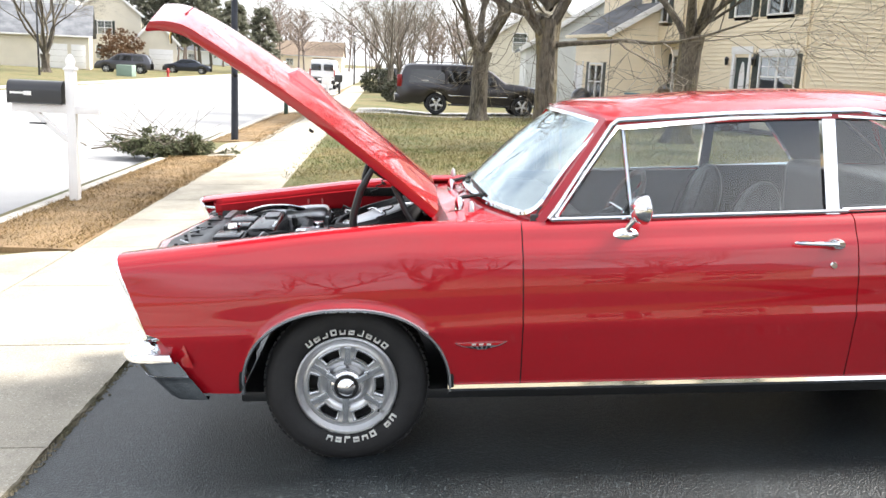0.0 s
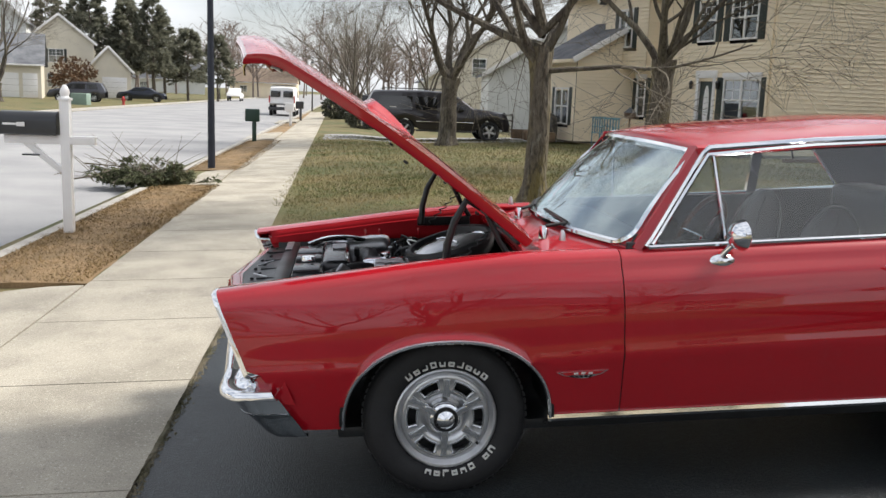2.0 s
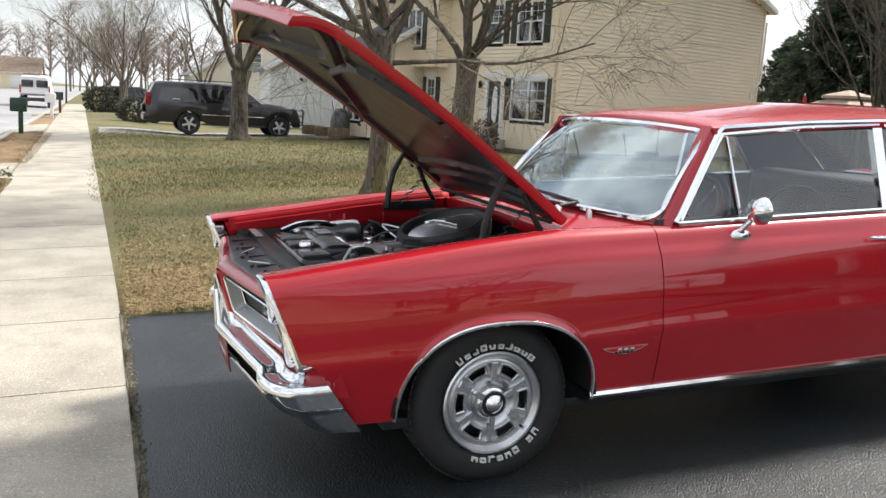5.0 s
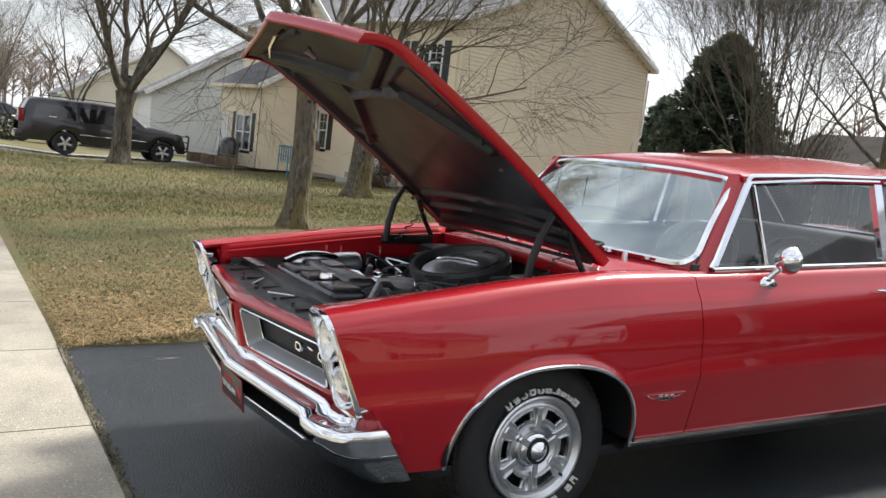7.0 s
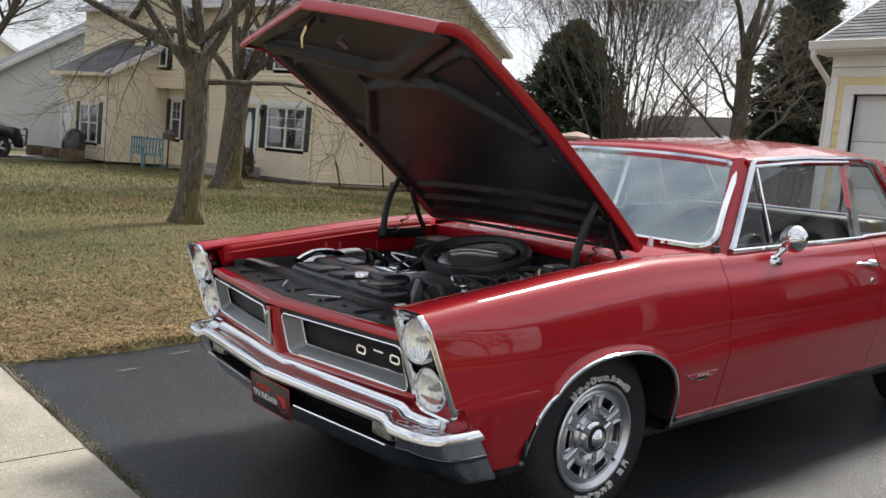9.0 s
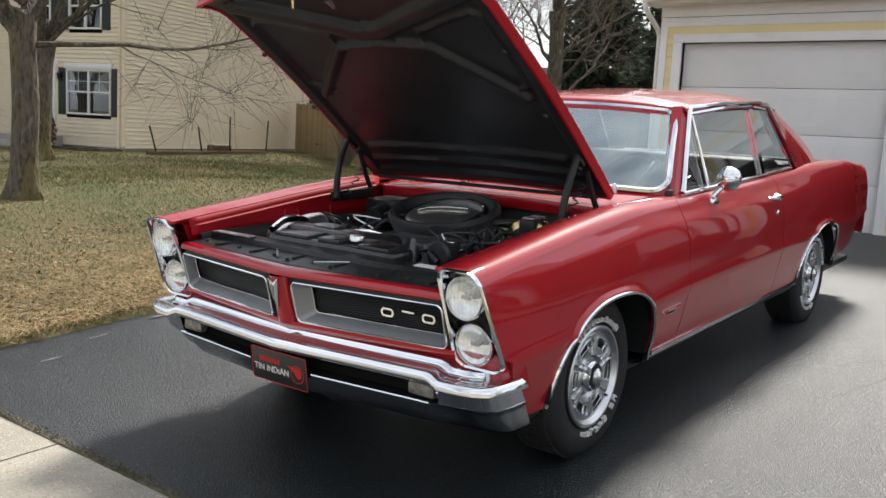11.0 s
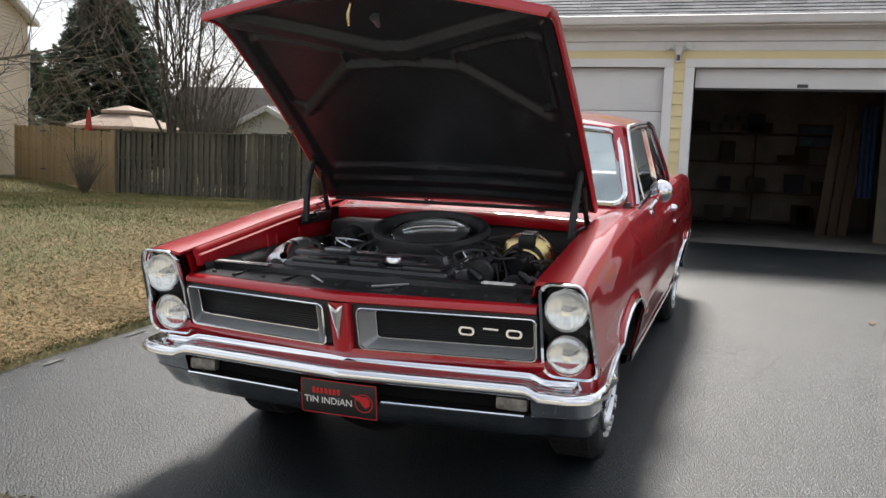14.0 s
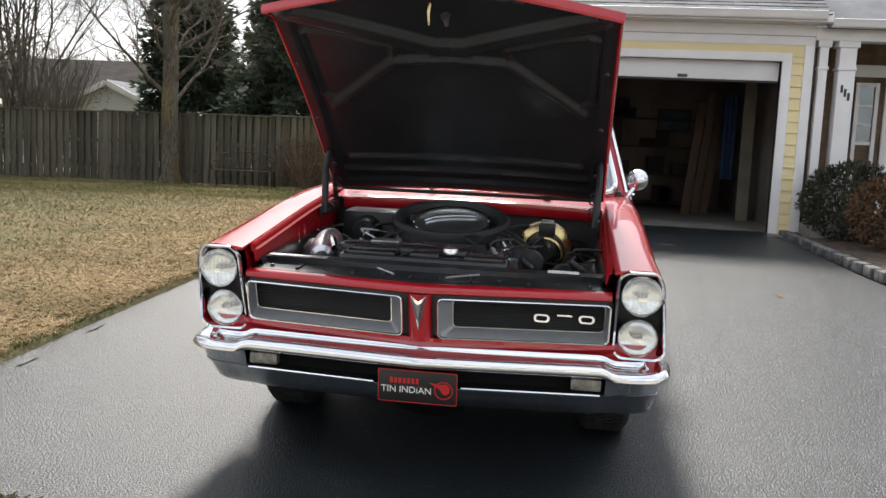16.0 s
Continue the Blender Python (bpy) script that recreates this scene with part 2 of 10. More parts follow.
def asphalt_material():
    """Sealed driveway: near-black binder, pale aggregate specks, dusty blotches and uneven gloss."""
    mat = bpy.data.materials.new("sealed_asphalt")
    mat.use_nodes = True
    n, l = mat.node_tree.nodes, mat.node_tree.links
    b = n["Principled BSDF"]
    tc = n.new("ShaderNodeTexCoord")

    def cloud(scale, detail, lo, hi):
        t = n.new("ShaderNodeTexNoise")
        t.inputs["Scale"].default_value, t.inputs["Detail"].default_value = scale, detail
        l.new(tc.outputs["Object"], t.inputs["Vector"])
        r = n.new("ShaderNodeMapRange")
        r.inputs["From Min"].default_value, r.inputs["From Max"].default_value = lo, hi
        l.new(t.outputs["Fac"], r.inputs["Value"])
        return t, r.outputs["Result"]

    def blend(fac, amount, a, color):
        m = n.new("ShaderNodeMixRGB")
        k = n.new("ShaderNodeMath")
        k.operation = "MULTIPLY"
        k.inputs[1].default_value = amount
        l.new(fac, k.inputs[0])
        l.new(k.outputs["Value"], m.inputs["Fac"])
        if isinstance(a, tuple):
            m.inputs["Color1"].default_value = (*a, 1)
        else:
            l.new(a, m.inputs["Color1"])
        m.inputs["Color2"].default_value = (*color, 1)
        return m.outputs["Color"]

    stain_t, stain = cloud(0.8, 6, 0.35, 0.68)
    dust_t, dust = cloud(3.5, 9, 0.52, 0.75)
    grit_t, grit = cloud(78, 3, 0.585, 0.68)
    fine_t, fine = cloud(230, 2, 0.3, 0.7)
    c = blend(stain, 1.0, (0.0042, 0.0066, 0.0084), (0.0084, 0.0122, 0.0148))
    c = blend(dust, 0.6, c, (0.019, 0.0255, 0.029))
    c = blend(grit, 0.8, c, (0.085, 0.102, 0.110))
    l.new(c, b.inputs["Base Color"])
    rr = n.new("ShaderNodeMapRange")
    rr.inputs["To Min"].default_value, rr.inputs["To Max"].default_value = 0.34, 0.50
    l.new(stain_t.outputs["Fac"], rr.inputs["Value"])
    l.new(rr.outputs["Result"], b.inputs["Roughness"])
    b.inputs["Specular IOR Level"].default_value = 0.55
    stones = n.new("ShaderNodeTexVoronoi")
    stones.inputs["Scale"].default_value = 115
    l.new(tc.outputs["Object"], stones.inputs["Vector"])
    lower = n.new("ShaderNodeMath")
    lower.operation = "SUBTRACT"
    l.new(grit_t.outputs["Fac"], lower.inputs[0])
    l.new(stones.outputs["Distance"], lower.inputs[1])
    add = n.new("ShaderNodeMath")
    l.new(lower.outputs["Value"], add.inputs[0])
    l.new(fine_t.outputs["Fac"], add.inputs[1])
    bp = n.new("ShaderNodeBump")
    bp.inputs["Strength"].default_value, bp.inputs["Distance"].default_value = 0.5, 0.006
    l.new(add.outputs["Value"], bp.inputs["Height"])
    l.new(bp.outputs["Normal"], b.inputs["Normal"])
    return mat


def layered(mat, specs, stretch=(1, 1, 1)):
    """Lays patches of further colours over a material: (scale, detail, from, to, amount, colour) each."""
    n, l = mat.node_tree.nodes, mat.node_tree.links
    b = n["Principled BSDF"]
    tc, mp = n.new("ShaderNodeTexCoord"), n.new("ShaderNodeMapping")
    mp.inputs["Scale"].default_value = stretch
    l.new(tc.outputs["Object"], mp.inputs["Vector"])
    last = b.inputs["Base Color"].links[0].from_socket
    for scale, detail, lo, hi, amount, color in specs:
        t = n.new("ShaderNodeTexNoise")
        t.inputs["Scale"].default_value, t.inputs["Detail"].default_value = scale, detail
        l.new(mp.outputs["Vector"], t.inputs["Vector"])
        r = n.new("ShaderNodeMapRange")
        r.inputs["From Min"].default_value, r.inputs["From Max"].default_value, r.inputs["To Max"].default_value = lo, hi, amount
        l.new(t.outputs["Fac"], r.inputs["Value"])
        m = n.new("ShaderNodeMixRGB")
        l.new(r.outputs["Result"], m.inputs["Fac"])
        l.new(last, m.inputs["Color1"])
        m.inputs["Color2"].default_value = (*color, 1)
        last = m.outputs["Color"]
    l.new(last, b.inputs["Base Color"])
    return mat


M["asphalt"] = asphalt_material()
M["road"] = material("old_grey_asphalt", (0.30, 0.30, 0.30), 0.85, vary=0.16, scale=0.5, bump=0.35, bump_scale=90, other=(0.24, 0.24, 0.245))
M["concrete"] = layered(material("worn_concrete", (0.41, 0.375, 0.305), 0.85, vary=0.4, scale=1.6, bump=0.6, bump_scale=120, other=(0.29, 0.265, 0.215), random_obj=0.06),
    ((70, 3, 0.60, 0.68, 0.55, (0.62, 0.58, 0.50)), (55, 3, 0.62, 0.70, 0.50, (0.13, 0.115, 0.09)), (5, 9, 0.56, 0.72, 0.40, (0.22, 0.20, 0.17))))
M["kerb"] = material("kerb_concrete", (0.42, 0.40, 0.36), 0.85, vary=0.2, scale=3, bump=0.3, bump_scale=90, other=(0.32, 0.30, 0.27))
M["kerb_worn"] = material("scraped_asphalt", (0.16, 0.16, 0.155), 0.85, vary=0.5, scale=14, bump=0.4, bump_scale=120, other=(0.06, 0.063, 0.066))
M["lawn"] = layered(material("dormant_lawn", (0.140, 0.114, 0.046), 0.95, vary=0.5, scale=0.45, bump=1.0, bump_scale=45, other=(0.072, 0.082, 0.025), detail=9),
    ((28, 6, 0.54, 0.66, 0.55, (0.27, 0.20, 0.10)), (34, 6, 0.56, 0.68, 0.6, (0.055, 0.05, 0.022)), (0.9, 7, 0.52, 0.66, 0.5, (0.085, 0.105, 0.028))))
M["mulch_grass"] = material("dry_straw_grass", (0.27, 0.18, 0.092), 0.95, vary=0.35, scale=1.8, bump=0.9, bump_scale=60, other=(0.17, 0.115, 0.058))
M["bark"] = layered(material("grey_bark", (0.150, 0.130, 0.094), 0.9, vary=0.5, scale=5, bump=1.0, bump_scale=38, other=(0.075, 0.062, 0.05), stretch=(1, 1, 0.25), relief=0.06),
    ((22, 5, 0.50, 0.62, 0.75, (0.035, 0.028, 0.022)), (9, 6, 0.58, 0.70, 0.5, (0.23, 0.21, 0.18))), (1, 1, 0.22))
M["bark_moss"] = layered(material("mossy_bark", (0.125, 0.105, 0.080), 0.9, vary=0.6, scale=2.2, bump=1.0, bump_scale=30, other=(0.085, 0.070, 0.052), stretch=(1, 1, 0.3), relief=0.06),
    ((1.6, 4, 0.46, 0.58, 0.7, (0.175, 0.140, 0.045)), (24, 5, 0.52, 0.64, 0.75, (0.034, 0.028, 0.022)), (16, 6, 0.60, 0.70, 0.6, (0.25, 0.235, 0.20))), (1, 1, 0.28))
M["twig"] = material("bare_twigs", (0.165, 0.140, 0.105), 0.9, vary=0.3, scale=2)
M["siding_tan"] = material("tan_vinyl_siding", (0.83, 0.72, 0.535), 0.5, vary=0.06, scale=1.2, bump=0.05, bump_scale=60)
M["siding_yellow"] = material("yellow_siding", (0.80, 0.675, 0.37), 0.5, vary=0.05, scale=1.5, bump=0.05, bump_scale=60)
M["siding_white"] = material("white_siding", (0.72, 0.73, 0.70), 0.55, vary=0.05, scale=1.0)
M["siding_beige"] = material("beige_siding", (0.66, 0.61, 0.50), 0.6, vary=0.06, scale=1.0)
M["trim"] = material("white_trim_paint", (0.80, 0.79, 0.78), 0.45, vary=0.05, scale=4, bump=0.03)
M["garage_door"] = material("white_garage_door", (0.76, 0.75, 0.74), 0.5, vary=0.05, scale=2, bump=0.05, bump_scale=120)
M["shingle"] = material("grey_shingles", (0.13, 0.135, 0.145), 0.9, vary=0.35, scale=1.2, bump=0.4, bump_scale=120, other=(0.075, 0.08, 0.09), random_obj=0.3)
M["shingle_joined"] = material("grey_shingles_joined", (0.13, 0.135, 0.145), 0.9, vary=0.35, scale=1.2, bump=0.4, bump_scale=120, other=(0.075, 0.08, 0.09), islands=0.3)
M["shutter"] = material("dark_green_shutter", (0.022, 0.032, 0.027), 0.5, vary=0.1, scale=8)
M["fence_old"] = layered(material("weathered_fence_wood", (0.120, 0.106, 0.078), 0.85, vary=0.45, scale=2, bump=0.5, bump_scale=40, other=(0.060, 0.055, 0.040), random_obj=0.45, stretch=(6, 6, 0.6)),
    ((1.1, 5, 0.50, 0.64, 0.6, (0.070, 0.078, 0.042)), (6, 5, 0.58, 0.68, 0.5, (0.19, 0.18, 0.155))), (5, 5, 0.5))
M["fence_new"] = material("fresh_fence_wood", (0.36, 0.26, 0.14), 0.8, vary=0.25, scale=2, bump=0.4, bump_scale=40, other=(0.27, 0.20, 0.11), random_obj=0.14, stretch=(6, 6, 0.6))
M["dark_paint"] = material("near_black_paint", (0.014, 0.014, 0.016), 0.3, vary=0.1, scale=4, coat=0.5)

# ---- ground ----
def drive_z(x):
    return 0.05 * x - 0.0015 * x * x if x > 0 else 0.085 * x


def lawn_z(x, y):
    if x > 8.2:
        base = 0.309
    elif x > -1.32:
        base = drive_z(x)
    else:
        base = curve([-4.05, -2.75, -1.32], [-0.205, -0.17, -0.112], x)
    base -= 0.22 * smooth01((x - 8.3) / 8) * (1 - smooth01((y - 17) / 4))
    base += 0.13 * math.exp(-((y - 8.6) / 3.6) ** 2) * smooth01((x + 1.0) / 2.5) * (1 - smooth01((x - 5) / 4))
    k = lerp(0.002, 0.011, smooth01((x + 1.3) / 3.5))
    dy = min(max(0.0, y - 2.7), 60)
    if x < -18.6:
        base = -0.16 + min(0.9, 0.02 * (-18.6 - x))
        k = 0.0
    return base - k * dy


def road_z(x):
    return -0.335 + 0.10 * (1 - ((x + 11.35) / 7.2) ** 2)


KERB_X, FAR_KERB_X = -4.15, -18.6
xs = [-900, -500, -250, -140, -80, -50, -35, -27, -22, -19.2, FAR_KERB_X, FAR_KERB_X + 0.02, KERB_X - 0.12, KERB_X - 0.10, -4.0, -3.4, -2.75, -2.0, -1.32, -0.9, -0.4, 0, 0.6, 1.3, 2, 3, 4, 5.5, 7, 8.2, 8.5, 9.5, 11, 12, 13, 14, 15, 16, 17, 18, 19, 20, 21, 22, 24, 27, 32, 45, 70, 120, 250, 500, 900]
ys = [-900, -500, -250, -120, -60, -35, -20, -12, -8, -5, -2, 1, 2.40, 2.48, 3.2, 4, 5, 6, 7, 8, 9, 10, 11, 12, 13, 14, 15, 16, 17, 17.8, 18.6, 19.4, 20.2, 21, 22, 23, 25, 27, 30, 36, 44, 52, 62, 80, 120, 200, 350, 600, 900]


def sheet_z(x, y):
    if FAR_KERB_X < x < KERB_X - 0.11:
        return -0.60
    z = lawn_z(x, y)
    if -1.31 < x < 8.25 and -5.6 < y < 2.43:
        z -= 0.12
    if KERB_X - 0.11 < x < -1.31 and -5.2 < y < 3.9:
        z -= 0.10
    if 8.3 < x < 16 and -14 < y < 2.4:
        z -= 0.15
    return z


gsheet = sheet([[(x, y, sheet_z(x, y)) for y in ys] for x in xs])
solid("ground", gsheet, M["lawn"], "dormant brown and green suburban lawn", "ground", kind="structure", sharp=0)


# ---- road, kerbs and paving ----
def strip_mesh(xs, ys, fz, thick=0.0, wob=0.0, seed=1):
    r = random.Random(seed)
    rows = []
    for i, x in enumerate(xs):
        rows.append([(x + (r.uniform(-wob, wob) if i in (0, len(xs) - 1) else 0), y, fz(x, y)) for y in ys])
    return sheet(rows)


def skirted(rows, drop):
    """A surface with its border turned down."""
    top = sheet(rows)
    edge = [r[0] for r in rows] + rows[-1][1:] + [r[-1] for r in rows][::-1][1:] + rows[0][::-1][1:-1]
    return sheet([[p, (p[0], p[1], p[2] - drop)] for p in edge], top, close_u=True)


road = strip_mesh([FAR_KERB_X + 0.01, -18.3, -17.5, -15.5, -13, -11.35, -9, -7, -5.2, -4.5, KERB_X - 0.02], [-300, -150, -80, -40, -20, -10, 0, 10, 20, 40, 80, 150, 250, 420], lambda x, y: road_z(x))
solid("road", road, M["road"], "pale worn asphalt street", "road", kind="structure")


def kerb_line(x0, x1, top, name, dips=()):
    rows = []
    ys = [-200, -60, -30, -12, -5.6, -5.0, -4.4, 0, 3.5, 4.1, 4.7, 8, 12, 12.4, 12.9, 15.2, 15.7, 16, 20, 30, 45, 60, 90, 150, 250, 400]
    for y in ys:
        d = 0.0
        for a, b in dips:
            d = max(d, 0.085 * smooth01(min(y - a, b - y) / 0.6 + 0.5))
        t = top - d
        if x0 < x1:
            pr = [(x0, -0.42), (x0, t - 0.02), (x0 + 0.02, t), (x1, t), (x1, -0.42)]
        else:
            pr = [(x0, -0.42), (x0, t - 0.02), (x0 - 0.02, t), (x1, t), (x1, -0.42)]
        rows.append([(x, y, z) for x, z in pr])
    solid(name, sheet(rows), M["kerb"], "pale concrete kerb along the street", "kerb", kind="structure")


kerb_line(KERB_X, -3.99, -0.195, "kerb_near", ((-5.3, 4.2), (12.2, 15.9)))
kerb_line(FAR_KERB_X, FAR_KERB_X - 0.16, -0.15, "kerb_far")


def walk_shift(y):
    return -0.014 * max(0.0, y - 3)


WALK = thing("sidewalk", label="worn pale concrete sidewalk slabs with dirt-filled joints", category="sidewalk", kind="structure")


def slab(x0, x1, y0, y1, fz, parent, name="slab", shift=walk_shift, mat=None, gap=0.006):
    rows = []
    for i in range(5):
        row = []
        for j in range(5):
            y = lerp(y0 + gap, y1 - gap, j / 4)
            x = lerp(x0 + gap, x1 - gap, i / 4) + shift(y)
            e = 0.006 if i in (0, 4) or j in (0, 4) else 0.0
            row.append((x, y, fz(x - shift(y), y) - e))
        rows.append(row)
    b = skirted(rows, 0.09)
    return part(name, b, mat or M["concrete"], parent, smooth=True, sharp=30)


def paving_z(x, y):
    return lawn_z(x, y) + 0.012


y = -20.1
while y < 75:
    slab(-2.74, -1.335, y, y + 1.5, paving_z, WALK)
    y += 1.5
APR = thing("driveway_apron", label="pale concrete driveway apron by the kerb", category="driveway apron", kind="structure")


def apron_z(x, y):
    return lerp(-0.275, -0.158, smooth01((x + 4.02) / 1.28))


for k in range(4):
    ya, yb = -4.8 + 2.13 * k, -4.8 + 2.13 * (k + 1)
    slab(-3.985, -2.745, ya, yb, apron_z, APR)
CW = thing("carriage_walk", label="short concrete path between sidewalk and kerb", category="path", kind="structure")
slab(-3.985, -2.75, 12.5, 14.0, apron_z, CW)
slab(-3.985, -2.75, 14.0, 15.6, apron_z, CW)
CW2 = thing("neighbour_apron", label="pale concrete apron of the neighbour's driveway", category="driveway apron", kind="structure")
slab(-3.985, -2.75, 28.4, 31.2, apron_z, CW2)
slab(-3.985, -2.75, 31.2, 34.0, apron_z, CW2)
slab(-3.985, -2.75, 47.0, 52.0, apron_z, CW2)
for k, (a, b) in enumerate(((3.78, 12.42), (15.68, 28.3), (34.1, 46.9), (52.1, 75), (-20, -4.95))):
    rows = [[(lerp(-3.985, -2.75, i / 6) + walk_shift(yy) * (i / 6) + 0.02 * math.sin(7.0 * yy + i), yy, lawn_z(lerp(-3.985, -2.75, i / 6), yy) + 0.006 + 0.02 * math.sin(math.pi * i / 6)) for yy in np.linspace(a, b, 26)] for i in range(7)]
    solid("verge", skirted(rows, 0.1), M["mulch_grass"], "brown dry grass verge beside the kerb", "verge", kind="structure")


def asphalt_z(x):
    return drive_z(x) + 0.006 - 0.028 * smooth01((x + 1.3) / 0.8) * smooth01((7.6 - x) / 3)


def right_edge(x):
    return curve([-1.32, 2.2, 3.4, 4.4, 5.4, 6.8, 8.3], [-5.6, -5.0, -4.2, -3.47, -3.36, -3.27, -3.22], x)


def left_edge(x):
    return 2.48 - 0.06 * smooth01((-0.9 - x) / 0.4)


er = random.Random(8)
rows = []
for x in np.linspace(-1.325, 8.30, 60):
    l = left_edge(x) + er.uniform(-0.02, 0.02)
    rows.append([(x, lerp(right_edge(x), l, j / 24), asphalt_z(x) - 0.012 * (1 if j in (0, 24) else 0)) for j in range(25)])
solid("driveway", skirted(rows, 0.12), M["asphalt"], "black sealed asphalt driveway sloping to the sidewalk", "driveway", kind="structure")
# dirt and crumbs along the joint to the sidewalk
dv = random.Random(5)
bm = bmesh.new()
rows = []
for yy in np.linspace(-5.4, 2.5, 240):
    w = max(0.004, 0.006 + 0.060 * noise.noise((yy * 1.9, 1.7, 0)) + 0.010 * dv.random())
    rows.append([(-1.352, yy, drive_z(-1.33) - 0.02), (-1.343, yy, drive_z(-1.33) + 0.010 + 0.008 * dv.random()), (-1.343 + w * 0.6, yy, drive_z(-1.32) + 0.009 + 0.010 * dv.random()), (-1.343 + w, yy, drive_z(-1.32) + 0.002), (-1.338 + w, yy, drive_z(-1.32) - 0.02)])
sheet(rows, bm)
for k in range(2600):
    yy = dv.uniform(-5.4, 2.5)
    xx = -1.325 + abs(dv.gauss(0, 0.020)) - 0.012
    sz = dv.uniform(0.003, 0.010)
    zz = drive_z(xx) + 0.006
    a = dv.uniform(0, 6.28)
    vs = [bm.verts.new((xx + sz * math.cos(a + q) * (1.6 if q < 1 else 1), yy + sz * 1.6 * math.sin(a + q), zz)) for q in (0, 2.1, 4.2)]
    vs.append(bm.verts.new((xx, yy, zz + sz)))
    for q in range(3):
        bm.faces.new((vs[q], vs[(q + 1) % 3], vs[3]))
solid("joint_debris", bm, material("joint_debris", (0.20, 0.17, 0.12), 0.95, vary=0.7, scale=3.5, other=(0.075, 0.070, 0.035), islands=0.35, bump=0.8, bump_scale=150), "soil crumbs and moss along the driveway joint", "debris", kind="stuff", smooth=False)
# a crack or two in the seal coat
for pts in ([(1.7, -2.6), (2.1, -2.35), (2.45, -2.5), (3.0, -2.3), (3.5, -2.42)], [(2.4, -2.45), (2.9, -2.75), (3.4, -2.7)], [(2.22, -1.11), (2.03, -1.32), (2.33, -1.46), (2.1, -1.6), (1.72, -1.53), (1.35, -1.43)]):
    fine_pts = []
    cr = random.Random(3)
    for (xa, ya), (xb, yb) in zip(pts, pts[1:]):
        for q in range(6):
            fine_pts.append((lerp(xa, xb, q / 6) + cr.uniform(-0.02, 0.02), lerp(ya, yb, q / 6) + cr.uniform(-0.02, 0.02)))
    rr = [[(px, py - 0.004, asphalt_z(px) + 0.0015), (px, py + 0.004, asphalt_z(px) + 0.0015)] for px, py in fine_pts]
    solid("driveway_crack", sheet(rr), M["seal"], "thin crack in the asphalt", "crack", kind="structure")


# pale scrapes where the seal coat wore off
sr = random.Random(12)
for x, y, ln, wd, an in ((-0.75, 2.02, 0.20, 0.035, 0.10), (-0.35, 2.22, 0.16, 0.03, 0.05), (0.15, 2.33, 0.24, 0.035, 0.02), (0.9, 2.36, 0.30, 0.03, 0.0), (5.6, -2.35, 0.34, 0.05, 1.4), (6.3, -1.6, 0.28, 0.05, 1.5)):
    ol = [(ln * math.cos(a) * sr.uniform(0.7, 1.1) / 2, wd * math.sin(a) * sr.uniform(0.6, 1.3) / 2) for a in np.linspace(0, 2 * math.pi, 15)[:-1]]
    own = bmesh.new()
    own.faces.new([own.verts.new((x + px * math.cos(an) - py * math.sin(an), y + px * math.sin(an) + py * math.cos(an), asphalt_z(x + px * math.cos(an) - py * math.sin(an)) + 0.002)) for px, py in ol])
    solid("asphalt_scuff", own, M["kerb_worn"], "pale scrape in the asphalt seal coat", "scuff", kind="structure")


# ---- houses ----
def lap_wall(p0, p1, z0, z1, step, mat, name, parent, holes=(), top=None, proud=0.026, label="", groove=0.011):
    """A wall of lapped boards between two plan points, with openings (a, b, z0, z1) along it. top(s) may cut it along a gable."""
    p0, p1 = Vector((*p0, 0)), Vector((*p1, 0))
    d = (p1 - p0)
    ln = d.length
    d.normalize()
    out = Vector((d.y, -d.x, 0))
    verts, faces = [], []
    cuts = sorted({0.0, ln, *[h[0] for h in holes], *[h[1] for h in holes]})
    if top:
        cuts = sorted(set(cuts) | set(np.linspace(0, ln, 25)))
    zmax = z1 if not top else max(top(s) for s in np.linspace(0, ln, 49))
    z = z0
    def quad(a, b, za, zb, oa, ob):
        n = len(verts)
        for s, zz, o in ((a, za, oa), (b, za, oa), (b, zb, ob), (a, zb, ob)):
            verts.append(p0 + d * s + out * o + Vector((0, 0, zz)))
        faces.append((n, n + 1, n + 2, n + 3))
    while z < zmax - 1e-6:
        zb = min(z + step, zmax)
        for a, b in zip(cuts, cuts[1:]):
            mid = (a + b) / 2
            spans = [(z, min(zb, top(mid)) if top else zb)]
            for h in holes:
                if h[0] - 1e-6 <= mid <= h[1] + 1e-6:
                    nxt = []
                    for sa, sb in spans:
                        if h[3] <= sa or h[2] >= sb:
                            nxt.append((sa, sb))
                            continue
                        if sa < h[2]:
                            nxt.append((sa, h[2]))
                        if sb > h[3]:
                            nxt.append((h[3], sb))
                    spans = nxt
            for sa, sb in spans:
                if sb - sa > 1e-4:
                    lip = min(sb, sa + groove) if abs(sa - z) < 1e-6 else sa
                    f = lambda q: proud * (1 - 0.7 * (q - z) / step)
                    if lip > sa:
                        quad(a, b, sa, lip, -0.012, -0.012)
                        quad(a, b, lip, lip, -0.012, f(lip))
                    if sb > lip + 1e-4:
                        quad(a, b, lip, sb, f(lip), f(sb))
                    quad(a, b, sb, sb, f(sb), -0.012)
        z = zb
    me = bpy.data.meshes.new(name)
    me.from_pydata([tuple(v) for v in verts], [], faces)
    bm = bmesh.new()
    bm.from_mesh(me)
    bpy.data.meshes.remove(me)
    bmesh.ops.remove_doubles(bm, verts=bm.verts, dist=5e-4)
    return part(name, bm, mat, parent, label, smooth=False)


